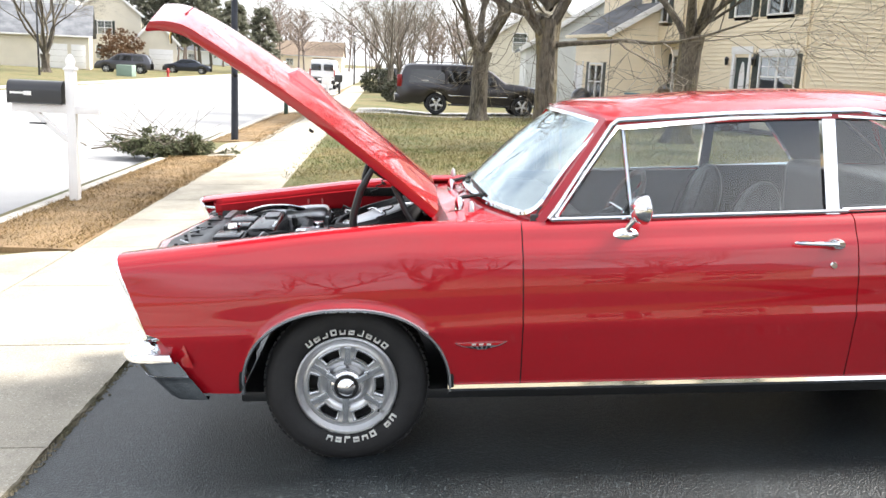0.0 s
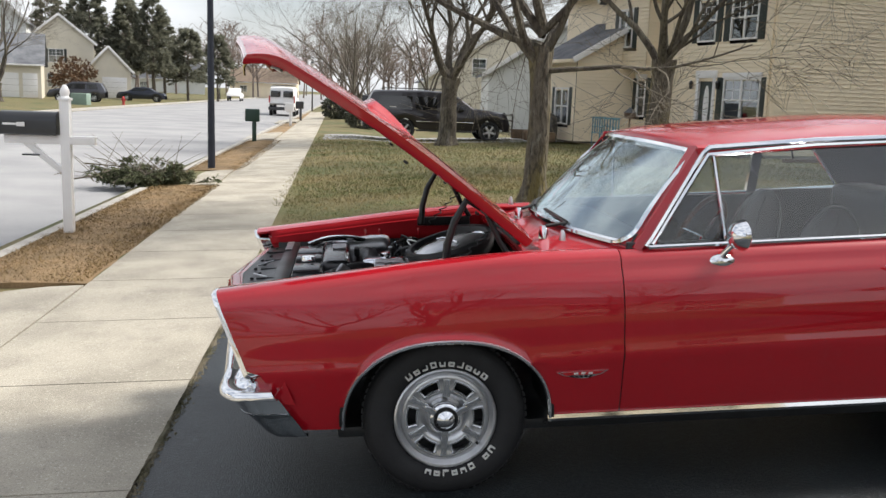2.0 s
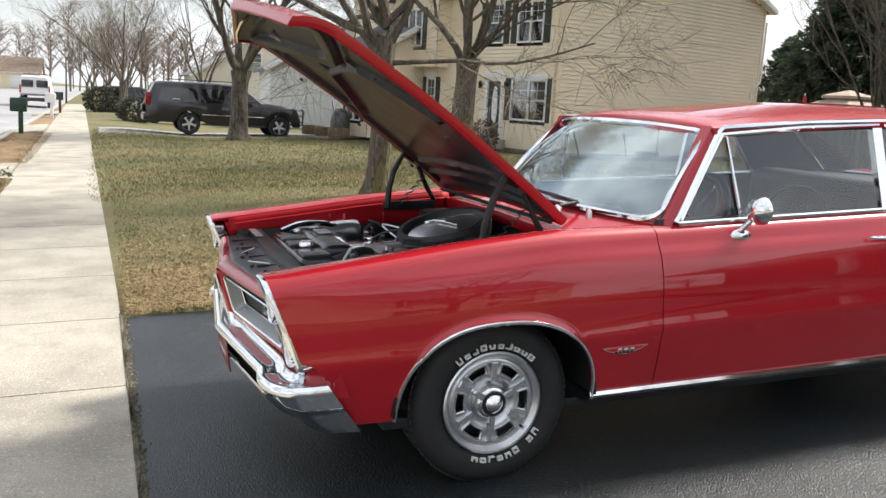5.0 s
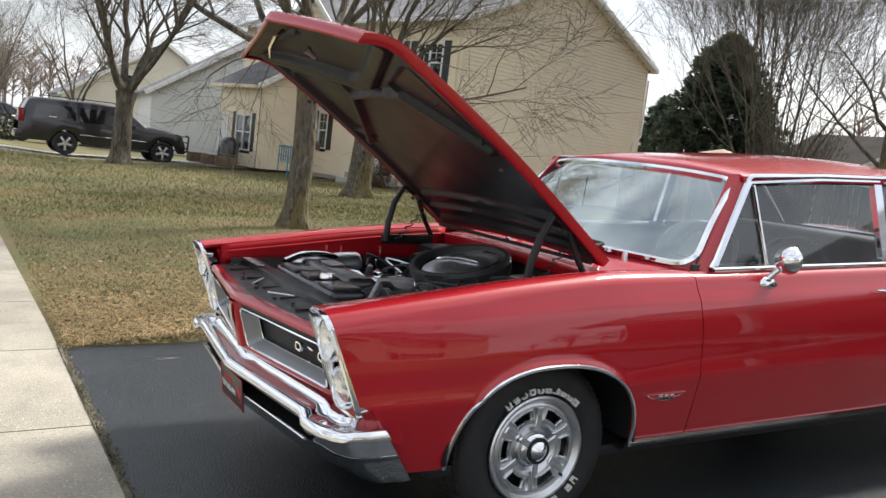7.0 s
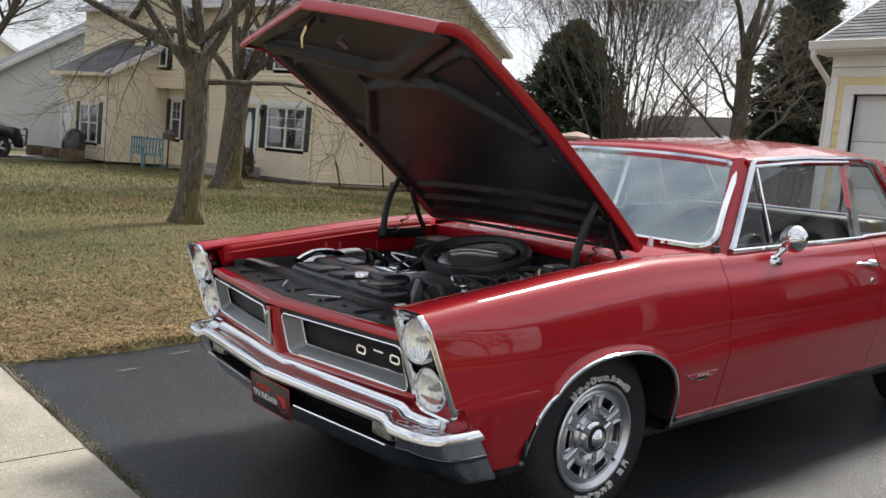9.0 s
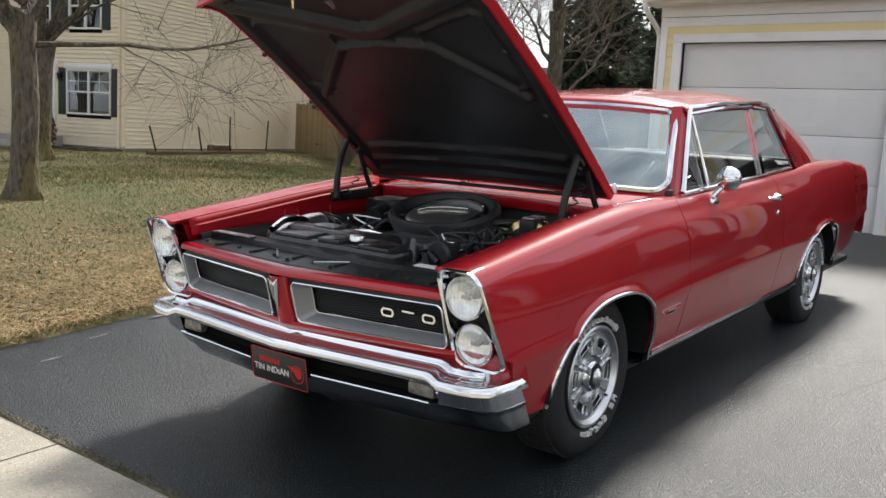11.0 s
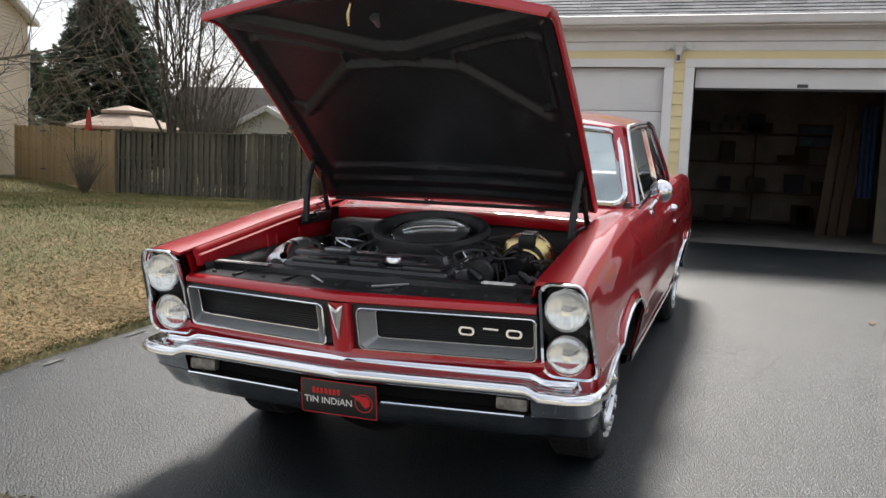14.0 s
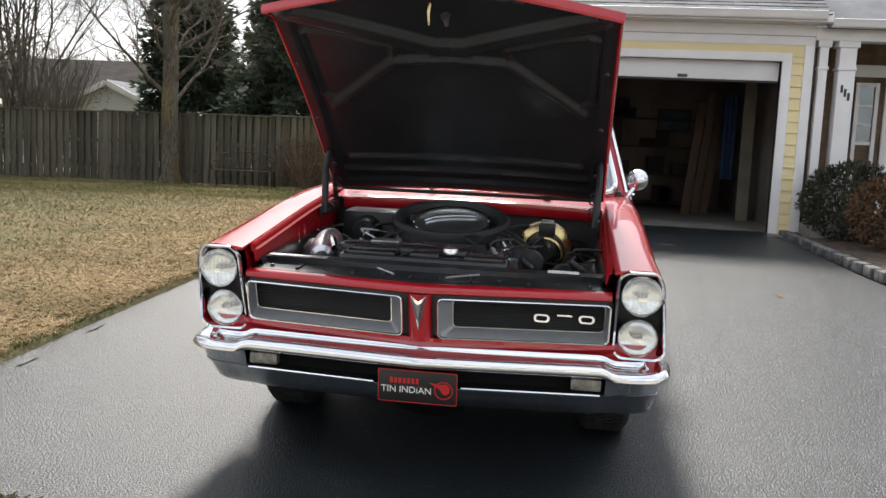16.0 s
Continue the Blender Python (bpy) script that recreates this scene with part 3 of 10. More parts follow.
def window_unit(parent, m, w, h, cols=2, rows_=1, shutters=0.0, header=True, panes=(2, 2), frame_d=0.05, curtain=False):
    """A window in the x (along), z (up) plane facing -y; m places its lower middle."""
    # near-black panel behind the panes: the unlit room is only its colour
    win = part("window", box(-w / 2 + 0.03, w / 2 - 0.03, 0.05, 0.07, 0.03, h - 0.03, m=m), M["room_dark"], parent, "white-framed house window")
    b = bmesh.new()
    t = 0.055
    for x0, x1, z0, z1 in ((-w / 2, -w / 2 + t, 0, h), (w / 2 - t, w / 2, 0, h), (-w / 2 + t, w / 2 - t, 0, t), (-w / 2 + t, w / 2 - t, h - t, h)):
        box(x0, x1, -frame_d, 0.05, z0, z1, 0.004, b)
    b.transform(m)
    part("window_frame", b, M["trim"], win, "white window frame")
    cw = (w - 2 * t) / cols
    for c in range(cols):
        xa = -w / 2 + t + c * cw
        if c:
            part("mullion", box(xa - 0.035, xa + 0.035, -0.04, 0.04, t, h - t, 0.003, m=m), M["trim"], win)
        part("meeting_rail", box(xa, xa + cw, -0.03, 0.03, h / 2 - 0.025, h / 2 + 0.025, 0.003, m=m), M["trim"], win)
        g = part("pane", box(xa + 0.01, xa + cw - 0.01, 0.004, 0.012, t, h / 2, m=m), M["house_glass"], win)
        g.visible_shadow = False
        g = part("pane", box(xa + 0.01, xa + cw - 0.01, -0.012, -0.004, h / 2, h - t, m=m), M["house_glass"], win)
        g.visible_shadow = False
        for k in range(1, panes[0]):
            part("glazing_bar", box(xa + cw * k / panes[0] - 0.009, xa + cw * k / panes[0] + 0.009, -0.018, -0.013, h / 2, h - t, m=m), M["trim"], win)
        for k in range(1, panes[1]):
            zz = lerp(h / 2, h - t, k / panes[1])
            part("glazing_bar", box(xa, xa + cw, -0.018, -0.013, zz - 0.009, zz + 0.009, m=m), M["trim"], win)
        if curtain:
            rows = [[(lerp(xa + 0.02, xa + cw - 0.02, q / 14), 0.035 + 0.008 * math.sin(q * 2.2), zz) for q in range(15)] for zz in (h * 0.45, h * 0.7, h - 0.06)]
            part("curtain", sheet(rows, m=m), M["curtain"], win, "pale lace curtain")
    if header:
        part("window_header", box(-w / 2 - 0.05, w / 2 + 0.05, -0.07, 0.0, h, h + 0.16, 0.01, m=m), M["trim"], win)
    if shutters:
        for sgn in (-1, 1):
            xc = sgn * (w / 2 + shutters / 2 + 0.015)
            sh_ = part("shutter", box(xc - shutters / 2, xc + shutters / 2, -0.035, 0.0, -0.02, h + 0.02, 0.006, m=m), M["shutter"], win, "dark green louvred shutter")
            for k in range(14):
                zz = lerp(0.06, h - 0.06, k / 13)
                part("louvre", box(xc - shutters / 2 + 0.04, xc + shutters / 2 - 0.04, -0.046, -0.034, zz - 0.02, zz + 0.014, m=m), M["shutter"], sh_)
    return win


# room_dark holds the shade of unlit interiors in its base colour
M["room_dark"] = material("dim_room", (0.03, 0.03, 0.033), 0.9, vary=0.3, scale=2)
M["curtain"] = material("lace_curtain", (0.6, 0.58, 0.54), 0.9, vary=0.15, scale=20)
M["stone_brown"] = material("brown_stucco", (0.17, 0.115, 0.07), 0.9, vary=0.35, scale=5, bump=0.5, bump_scale=30, other=(0.10, 0.07, 0.045))
M["door_green"] = material("dark_green_door", (0.02, 0.035, 0.03), 0.4)
M["concrete_floor"] = material("garage_floor", (0.24, 0.225, 0.20), 0.8, vary=0.3, scale=2, bump=0.1)
M["drywall"] = material("garage_boarding", (0.33, 0.29, 0.25), 0.9, vary=0.4, scale=1.2)
# shelf board colour lowered to put the garage's dimness into it
M["dim_board"] = material("darkened_shelf_boards", (0.12, 0.085, 0.06), 0.8, vary=0.3, scale=3)
M["wood_brown"] = material("brown_wood", (0.11, 0.065, 0.035), 0.6, vary=0.3, scale=3, bump=0.2)


def wall_frame(p0, p1):
    """Matrix whose x runs along a wall, y goes into it and z is up."""
    d = (Vector((*p1, 0)) - Vector((*p0, 0))).normalized()
    return Matrix(((d.x, -d.y, 0, p0[0]), (d.y, d.x, 0, p0[1]), (0, 0, 1, 0), (0, 0, 0, 1)))


def slab_roof(pts, thick, mat, parent, name="roof", label=""):
    """A roof slope: four corners, thickened downwards."""
    b = bmesh.new()
    up = [b.verts.new(p) for p in pts]
    dn = [b.verts.new((p[0], p[1], p[2] - thick)) for p in pts]
    b.faces.new(up)
    b.faces.new(dn[::-1])
    for i in range(len(pts)):
        b.faces.new((up[i], dn[i], dn[(i + 1) % len(pts)], up[(i + 1) % len(pts)]))
    return part(name, b, mat, parent, label, smooth=False)


def course_roof(origin, along, up, length, rise_len, parent, course=0.14, tab=0.31, limit=0, gap=0.006, clip=None):
    """Rows of shingle tabs over a slope. along, up: unit vectors in the slope."""
    along, up = Vector(along), Vector(up)
    nrm = along.cross(up).normalized()
    if nrm.z < 0:
        nrm = -nrm
    r = random.Random(17)
    verts, faces, count = [], [], 0
    shared = {}
    n = 0
    for k in range(int(rise_len / course)):
        off = (k % 2) * tab / 2 + r.uniform(-0.04, 0.04)
        s = -off
        while s < length:
            a, b = max(0, s), min(length, s + tab)
            s += tab
            if b - a < 0.05:
                continue
            if clip and not clip(a, b, k * course):
                continue
            u0, u1 = k * course, k * course + course * 1.12
            lift = 0.012 + r.uniform(0, 0.004)
            pts = [origin + along * (a + gap / 2) + up * u0 + nrm * lift, origin + along * (b - gap / 2) + up * u0 + nrm * lift, origin + along * (b - gap / 2) + up * u1 + nrm * 0.004, origin + along * (a + gap / 2) + up * u1 + nrm * 0.004, origin + along * (a + gap / 2) + up * u0 - nrm * 0.002, origin + along * (b - gap / 2) + up * u0 - nrm * 0.002]
            if count < limit:
                me = bpy.data.meshes.new("shingle")
                me.from_pydata([tuple(p) for p in pts], [], [(0, 1, 2, 3), (4, 5, 1, 0), (4, 0, 3), (5, 2, 1)])
                part("shingle", me, M["shingle"], parent, smooth=False)
                count += 1
            else:
                q = len(verts)
                verts += [tuple(p) for p in pts]
                faces += [(q, q + 1, q + 2, q + 3), (q + 4, q + 5, q + 1, q), (q + 4, q, q + 3), (q + 5, q + 2, q + 1)]
    if verts:
        me = bpy.data.meshes.new("shingles")
        me.from_pydata(verts, [], faces)
        tagged(part("shingles", me, M["shingle_joined"], parent, smooth=False), kind="stuff")


# -- the tan house next door --
PHI = radians(15)
HU, HV, HO = Vector((-math.sin(PHI), math.cos(PHI), 0)), Vector((math.cos(PHI), math.sin(PHI), 0)), Vector((11.8, 20.8, 0.10))
NB = thing("tan_house", label="two-storey tan vinyl-sided house with dark green shutters", category="house")


def hp(u, v, z=0.0):
    p = HO + HU * u + HV * v
    return (p.x, p.y, HO.z + z)


def hp2(u, v):
    return hp(u, v)[:2]


EAVE, DEEP, LONG, APEX = 5.58, 10.2, 12.5, 7.80
# front wall runs from far to near so that its outer side faces the street
holes_front = [(LONG - 2.15, LONG - 0.45, 1.02, 2.36), (LONG - 3.48, LONG - 2.58, 0.40, 2.36), (LONG - 2.05, LONG - 0.80, 3.50, 4.85), (LONG - 3.66, LONG - 2.75, 3.50, 4.85), (LONG - 7.0, LONG - 6.45, 1.0, 2.36)]
lap_wall(hp2(LONG, 0), hp2(0, 0), 0.20, EAVE + 0.1, 0.128, M["siding_tan"], "front_wall", NB, holes_front)
gable = lambda s: 0.1 + EAVE + (APEX - EAVE) * (1 - abs(s - DEEP / 2) / (DEEP / 2))
lap_wall(hp2(0, 0), hp2(0, DEEP), 0.20, APEX, 0.128, M["siding_tan"], "end_wall", NB, (), gable)
part("foundation", box(-0.03, DEEP - 0.05, 0.03, 0.3, -0.3, 0.12, m=Matrix.Translation((0, 0, HO.z)) @ wall_frame(hp2(0, 0), hp2(0, DEEP))), M["kerb"], NB)
part("foundation", box(0, LONG - 0.05, 0.03, 0.3, -0.3, 0.12, m=Matrix.Translation((0, 0, HO.z)) @ wall_frame(hp2(LONG, 0), hp2(0, 0))), M["kerb"], NB)
# filler block, coloured dark so the inside reads as unlit
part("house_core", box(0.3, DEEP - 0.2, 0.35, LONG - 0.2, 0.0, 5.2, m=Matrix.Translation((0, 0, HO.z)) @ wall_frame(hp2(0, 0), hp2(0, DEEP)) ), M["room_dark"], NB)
lap_wall(hp2(0, DEEP), hp2(LONG, DEEP), 0.2, EAVE, 0.23, M["siding_tan"], "rear_wall", NB)
slope = (APEX - EAVE) / (DEEP / 2)
ov = 0.35
slab_roof([hp(-0.25, -ov, EAVE - slope * ov + 0.12), hp(LONG + 0.2, -ov, EAVE - slope * ov + 0.12), hp(LONG + 0.2, DEEP / 2, APEX + 0.12), hp(-0.25, DEEP / 2, APEX + 0.12)], 0.10, M["shingle"], NB, "roof", "dark grey shingle roof")
slab_roof([hp(-0.25, DEEP + ov, EAVE - slope * ov + 0.12), hp(-0.25, DEEP / 2, APEX + 0.12), hp(LONG + 0.2, DEEP / 2, APEX + 0.12), hp(LONG + 0.2, DEEP + ov, EAVE - slope * ov + 0.12)], 0.10, M["shingle"], NB, "roof", "dark grey shingle roof")


def board(p, q, w, h, mat, parent, name):
    p, q = Vector(p), Vector(q)
    d = (q - p)
    ln = d.length
    m = Matrix.Translation(p) @ d.to_track_quat("X", "Z").to_matrix().to_4x4()
    return part(name, box(0, ln, -w / 2, w / 2, -h / 2, h / 2, 0.006, m=m), mat, parent)


for v0, v1 in ((-ov, DEEP / 2), (DEEP + ov, DEEP / 2)):
    board(hp(-0.27, v0, EAVE - slope * ov + 0.06), hp(-0.27, v1, APEX + 0.06), 0.04, 0.2, M["trim"], NB, "rake_board")
    board(hp(-0.14, v0, EAVE - slope * ov - 0.02), hp(-0.14, v1, APEX - 0.02), 0.24, 0.03, M["trim"], NB, "rake_soffit")
board(hp(-0.25, -ov - 0.05, EAVE - 0.10), hp(LONG, -ov - 0.05, EAVE - 0.10), 0.11, 0.12, M["trim"], NB, "gutter")
board(hp(-0.25, DEEP + ov + 0.05, EAVE - 0.10), hp(LONG, DEEP + ov + 0.05, EAVE - 0.10), 0.11, 0.12, M["trim"], NB, "gutter")
part("corner_board", box(-0.02, 0.09, -0.028, 0.05, 0.15, EAVE, m=Matrix.Translation((0, 0, HO.z)) @ wall_frame(hp2(0, 0), hp2(0, DEEP))), M["siding_tan"], NB)
part("corner_board", box(LONG - 0.09, LONG + 0.028, -0.028, 0.05, 0.15, EAVE, m=Matrix.Translation((0, 0, HO.z)) @ wall_frame(hp2(LONG, 0), hp2(0, 0))), M["siding_tan"], NB)
part("corner_board", box(DEEP - 0.06, DEEP + 0.03, -0.03, 0.05, 0.15, EAVE, m=Matrix.Translation((0, 0, HO.z)) @ wall_frame(hp2(0, 0), hp2(0, DEEP))), M["siding_tan"], NB)
part("downspout", tube([hp(0.12, -0.08, 0.1), hp(0.12, -0.06, 5.0), hp(0.12, -ov, 5.15)], 0.04, 6), M["siding_tan"], NB, "downspout")
part("downspout", tube([hp(-0.06, DEEP + 0.05, 2.9), hp(-0.06, DEEP - 0.35, 2.65), hp(-0.06, DEEP - 0.42, 2.5), hp(-0.06, DEEP - 0.42, 0.2)], 0.04, 6), M["trim"], NB)
part("downspout", tube([hp(-0.06, DEEP + 0.08, 5.1), hp(-0.06, DEEP + 0.06, 2.9)], 0.04, 6), M["trim"], NB)
wf = Matrix.Translation((0, 0, HO.z)) @ wall_frame(hp2(LONG, 0), hp2(0, 0))
window_unit(NB, wf @ Matrix.Translation((LONG - 1.30, 0, 1.02)), 1.70, 1.34, 2, 1, 0.30, True, (2, 2), curtain=True)
window_unit(NB, wf @ Matrix.Translation((LONG - 1.425, 0, 3.50)), 1.25, 1.35, 2, 1, 0.30, False, (2, 2))
window_unit(NB, wf @ Matrix.Translation((LONG - 3.205, 0, 3.50)), 0.91, 1.35, 1, 1, 0.28, False, (3, 3))
window_unit(NB, wf @ Matrix.Translation((LONG - 6.72, 0, 1.0)), 0.56, 1.36, 1, 1, 0.27, True, (2, 2))
fd = part("front_door", box(LONG - 3.40, LONG - 2.68, 0.04, 0.09, 0.42, 2.30, 0.005, m=wf), M["door_green"], NB, "dark green front door with oval glass")
part("door_glass", lathe([(0.0, 0.0), (0.16, 0.0), (0.17, 0.012), (0.185, 0.012), (0.19, 0.0)], 26, m=wf @ Matrix.Translation((LONG - 3.04, 0.038, 1.45)) @ Matrix.Rotation(radians(90), 4, "X") @ Matrix.Diagonal((0.75, 3.6, 1, 1))), M["trim"], fd)
for x0, x1, z0, z1 in ((LONG - 3.52, LONG - 3.40, 0.40, 2.40), (LONG - 2.68, LONG - 2.56, 0.40, 2.40), (LONG - 3.58, LONG - 2.50, 2.36, 2.60)):
    part("door_casing", box(x0, x1, -0.05, 0.05, z0, z1, 0.006, m=wf), M["trim"], NB)
st = part("door_step", box(LONG - 3.8, LONG - 2.3, -1.1, 0.0, -0.2, 0.36, 0.02, m=wf), M["kerb"], NB)
part("door_step", box(LONG - 3.8, LONG - 2.3, -1.45, -1.1, -0.2, 0.18, 0.02, m=wf), M["kerb"], NB)
for sx in (LONG - 3.72, LONG - 2.36):
    part("wall_lantern", lathe([(0.0, 0.0), (0.05, 0.02), (0.06, 0.18), (0.08, 0.2), (0.03, 0.28), (0.0, 0.29)], 8, m=wf @ Matrix.Translation((sx, -0.10, 2.0))), M["dark_paint"], NB, "small black wall lantern")
# upper bay over the recess
BU0, BU1, BF = 5.75, 8.55, -0.55
for a, b in (((BU1, BF), (BU0, BF)), ((BU0, BF), (BU0, 0.0)), ((BU1, 0.0), (BU1, BF))):
    hl = [(1.4 - 0.70, 1.4 + 0.75, 0.65 + 2.75, 2.0 + 2.80)] if a[1] == b[1] else ()
    tp = (lambda s: 5.2 + 1.25 * (1 - abs(s - 1.4) / 1.4)) if a[1] == b[1] else None
    lap_wall(hp2(*a), hp2(*b), 2.80, 5.3, 0.128, M["siding_tan"], "bay_wall", NB, hl, tp)
part("bay_floor", box(0.0, BU1 - BU0, -0.0, 0.6, 2.76, 2.82, 0.004, m=Matrix.Translation((0, 0, HO.z)) @ wall_frame(hp2(BU1, BF), hp2(BU0, BF))), M["trim"], NB)
wb = Matrix.Translation((0, 0, HO.z)) @ wall_frame(hp2(BU1, BF), hp2(BU0, BF))
window_unit(NB, wb @ Matrix.Translation((1.42, 0, 3.42)), 0.90, 1.36, 2, 1, 0.26, False, (1, 1))
for v in (BU0 - 0.2, BU1 + 0.2):
    slab_roof([hp(v, BF - 0.25, 5.15), hp((BU0 + BU1) / 2, BF - 0.25, 6.60), hp((BU0 + BU1) / 2, 2.8, 6.60), hp(v, 2.8, 5.15)], 0.1, M["shingle"], NB, "bay_roof", "dark shingle gable roof")
    board(hp(v, BF - 0.28, 5.12), hp((BU0 + BU1) / 2, BF - 0.28, 6.57), 0.04, 0.18, M["trim"], NB, "rake_board")
# low wing towards the street
WF, W0, W1 = -2.4, 7.25, 9.95
lap_wall(hp2(W1, WF), hp2(W0, WF), 0.15, 3.0, 0.128, M["siding_tan"], "wing_front", NB, [(0.10, 0.68, 0.15, 1.95), (1.22, 2.27, 0.62, 1.95)])
lap_wall(hp2(W0, WF), hp2(W0, 0.6), 0.15, 4.6, 0.128, M["siding_tan"], "wing_end", NB, (), lambda s: min(4.9, 3.0 + 0.62 * s))
slab_roof([hp(W0 - 0.25, WF - 0.3, 2.95), hp(W1 + 0.2, WF - 0.3, 2.95), hp(W1 + 0.2, 1.4, 5.25), hp(W0 - 0.25, 1.4, 5.25)], 0.1, M["shingle"], NB, "wing_roof", "dark grey shingle roof")
board(hp(W0 - 0.26, WF - 0.3, 2.9), hp(W0 - 0.26, 1.0, 4.94), 0.04, 0.2, M["trim"], NB, "rake_board")
board(hp(W0 - 0.25, WF - 0.34, 2.88), hp(W1 + 0.2, WF - 0.34, 2.88), 0.11, 0.12, M["siding_tan"], NB, "gutter")
ww = Matrix.Translation((0, 0, HO.z)) @ wall_frame(hp2(W1, WF), hp2(W0, WF))
window_unit(NB, ww @ Matrix.Translation((1.745, 0, 0.62)), 1.05, 1.33, 2, 1, 0.20, False, (1, 1))
part("side_door", box(0.13, 0.65, 0.02, 0.06, 0.15, 1.92, 0.005, m=ww), M["trim"], NB, "white side door")
for x0, x1 in ((0.05, 0.13), (0.65, 0.73)):
    part("door_casing", box(x0, x1, -0.04, 0.03, 0.12, 2.0, 0.004, m=ww), M["trim"], NB)
# dark filler block in the wing, again coloured as an unlit inside
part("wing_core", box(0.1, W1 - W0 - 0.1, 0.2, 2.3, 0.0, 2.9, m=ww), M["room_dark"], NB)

# -- garage of the home, yellow siding --
GX, GL, GR, GF = 8.22, 2.71, -3.53, 0.300
HOME = thing("yellow_house", label="yellow-sided house with white trim and a double garage", category="house")
D1, D2 = (2.40, -0.185), (-0.565, -3.14)
TOPZ = 2.58
fr_m = Matrix(((0, 1, 0, GX), (-1, 0, 0, GL), (0, 0, 1, 0), (0, 0, 0, 1)))      # x along the front to the right, y inwards


def gs(y):
    return GL - y


strips = [(0.10, gs(D1[0]) - 0.12), (gs(D1[1]) + 0.12, gs(D2[0]) - 0.12), (gs(D2[1]) + 0.12, gs(GR) - 0.12)]
step = 0.152
for a, b in strips:
    z = GF - 0.02
    while z < 2.66:
        z2 = min(z + step, 2.69)
        me = bpy.data.meshes.new("siding_board")
        me.from_pydata([(a, -0.022, z), (b, -0.022, z), (b, -0.004, z2), (a, -0.004, z2), (a, 0.012, z), (b, 0.012, z)], [], [(0, 1, 2, 3), (4, 5, 1, 0), (4, 0, 3), (5, 2, 1)])
        me.transform(fr_m)
        part("siding_board", me, M["siding_yellow"], HOME, smooth=False)
        z = z2
me = box(0.1, gs(GR) - 0.12, -0.020, 0.0, 2.64, 2.79, 0.002, m=fr_m)
part("siding_board", me, M["siding_yellow"], HOME)
wallb = bmesh.new()
for a, b in ((0.0, gs(D1[0])), (gs(D1[1]), gs(D2[0])), (gs(D2[1]), gs(GR))):
    box(a, b, 0.013, 0.13, GF - 0.4, TOPZ, 0, wallb, fr_m)
box(0.0, gs(GR), 0.013, 0.13, TOPZ, 3.1, 0, wallb, fr_m)
part("front_wall", wallb, M["drywall"], HOME)
part("frieze_board", box(0.0, gs(GR), -0.03, 0.012, 2.79, 2.905, 0.004, m=fr_m), M["trim"], HOME, "white frieze board")
part("frieze_board", box(0.0, gs(GR), -0.045, 0.012, 2.91, 3.05, 0.004, m=fr_m), M["trim"], HOME, "white frieze board")
for a, b in ((0.0, 0.10), (gs(GR) - 0.12, gs(GR))):
    part("corner_board", box(a, b, -0.032, 0.012, GF - 0.05, 2.79, 0.004, m=fr_m), M["trim"], HOME, "white corner board")
for d in (D1, D2):
    for a, b, z0, z1 in ((gs(d[0]) - 0.12, gs(d[0]), GF - 0.02, TOPZ), (gs(d[1]), gs(d[1]) + 0.12, GF - 0.02, TOPZ), (gs(d[0]) - 0.12, gs(d[1]) + 0.12, TOPZ, TOPZ + 0.11)):
        part("door_casing", box(a, b, -0.028, 0.14, z0, z1, 0.004, m=fr_m), M["trim"], HOME, "white garage door casing")
# side and rear walls
lap_wall((14.6, GL), (GX, GL), GF - 0.3, 3.1, step, M["siding_yellow"], "side_wall", HOME)
part("rear_wall", box(14.5, 14.65, GR - 6, GL, 0, 3.1), M["siding_yellow"], HOME)
part("side_wall", box(GX + 0.15, 14.6, GR - 0.02, GR + 0.08, 0.0, 3.1), M["drywall"], HOME)
part("side_wall", box(GX + 0.14, 14.5, GL - 0.13, GL - 0.03, 0.0, 3.0), M["drywall"], HOME)
part("garage_ceiling", box(GX + 0.14, 14.6, GR, GL, 2.95, 3.0), M["drywall"], HOME)
part("back_wall_lining", box(14.44, 14.49, GR, GL, 0.2, 2.95), M["drywall"], HOME, "dark garage back wall")
part("garage_floor", box(GX - 0.04, 14.6, GR + 0.1, GL - 0.1, GF - 0.25, GF + 0.008), M["concrete_floor"], HOME, "pale concrete garage floor")
# closed door, four sections of raised panels
gd = thing("garage_door")
gd.parent = HOME
gd["label"] = "closed white panelled garage door"
secs = 4
for k in range(secs):
    z0, z1 = lerp(GF + 0.01, TOPZ, k / secs), lerp(GF + 0.01, TOPZ, (k + 1) / secs)
    s_ = part("door_section", box(gs(D1[0]), gs(D1[1]), 0.085, 0.125, z0 + 0.003, z1 - 0.003, 0.004, m=fr_m), M["garage_door"], gd)
    for c in range(4):
        a = lerp(gs(D1[0]), gs(D1[1]), c / 4) + 0.055
        b = lerp(gs(D1[0]), gs(D1[1]), (c + 1) / 4) - 0.055
        o_, i_ = rounded(a, b, z0 + 0.09, z1 - 0.09, 0.01, 2), rounded(a + 0.05, b - 0.05, z0 + 0.14, z1 - 0.14, 0.008, 2)
        part("door_panel", sheet([[(p[0], 0.0862, p[1]) for p in o_], [(lerp(p[0], q[0], .4), 0.083, lerp(p[1], q[1], .4)) for p, q in zip(o_, i_)], [(p[0], 0.0845, p[1]) for p in i_]], close_v=True, m=fr_m), M["garage_door"], s_)
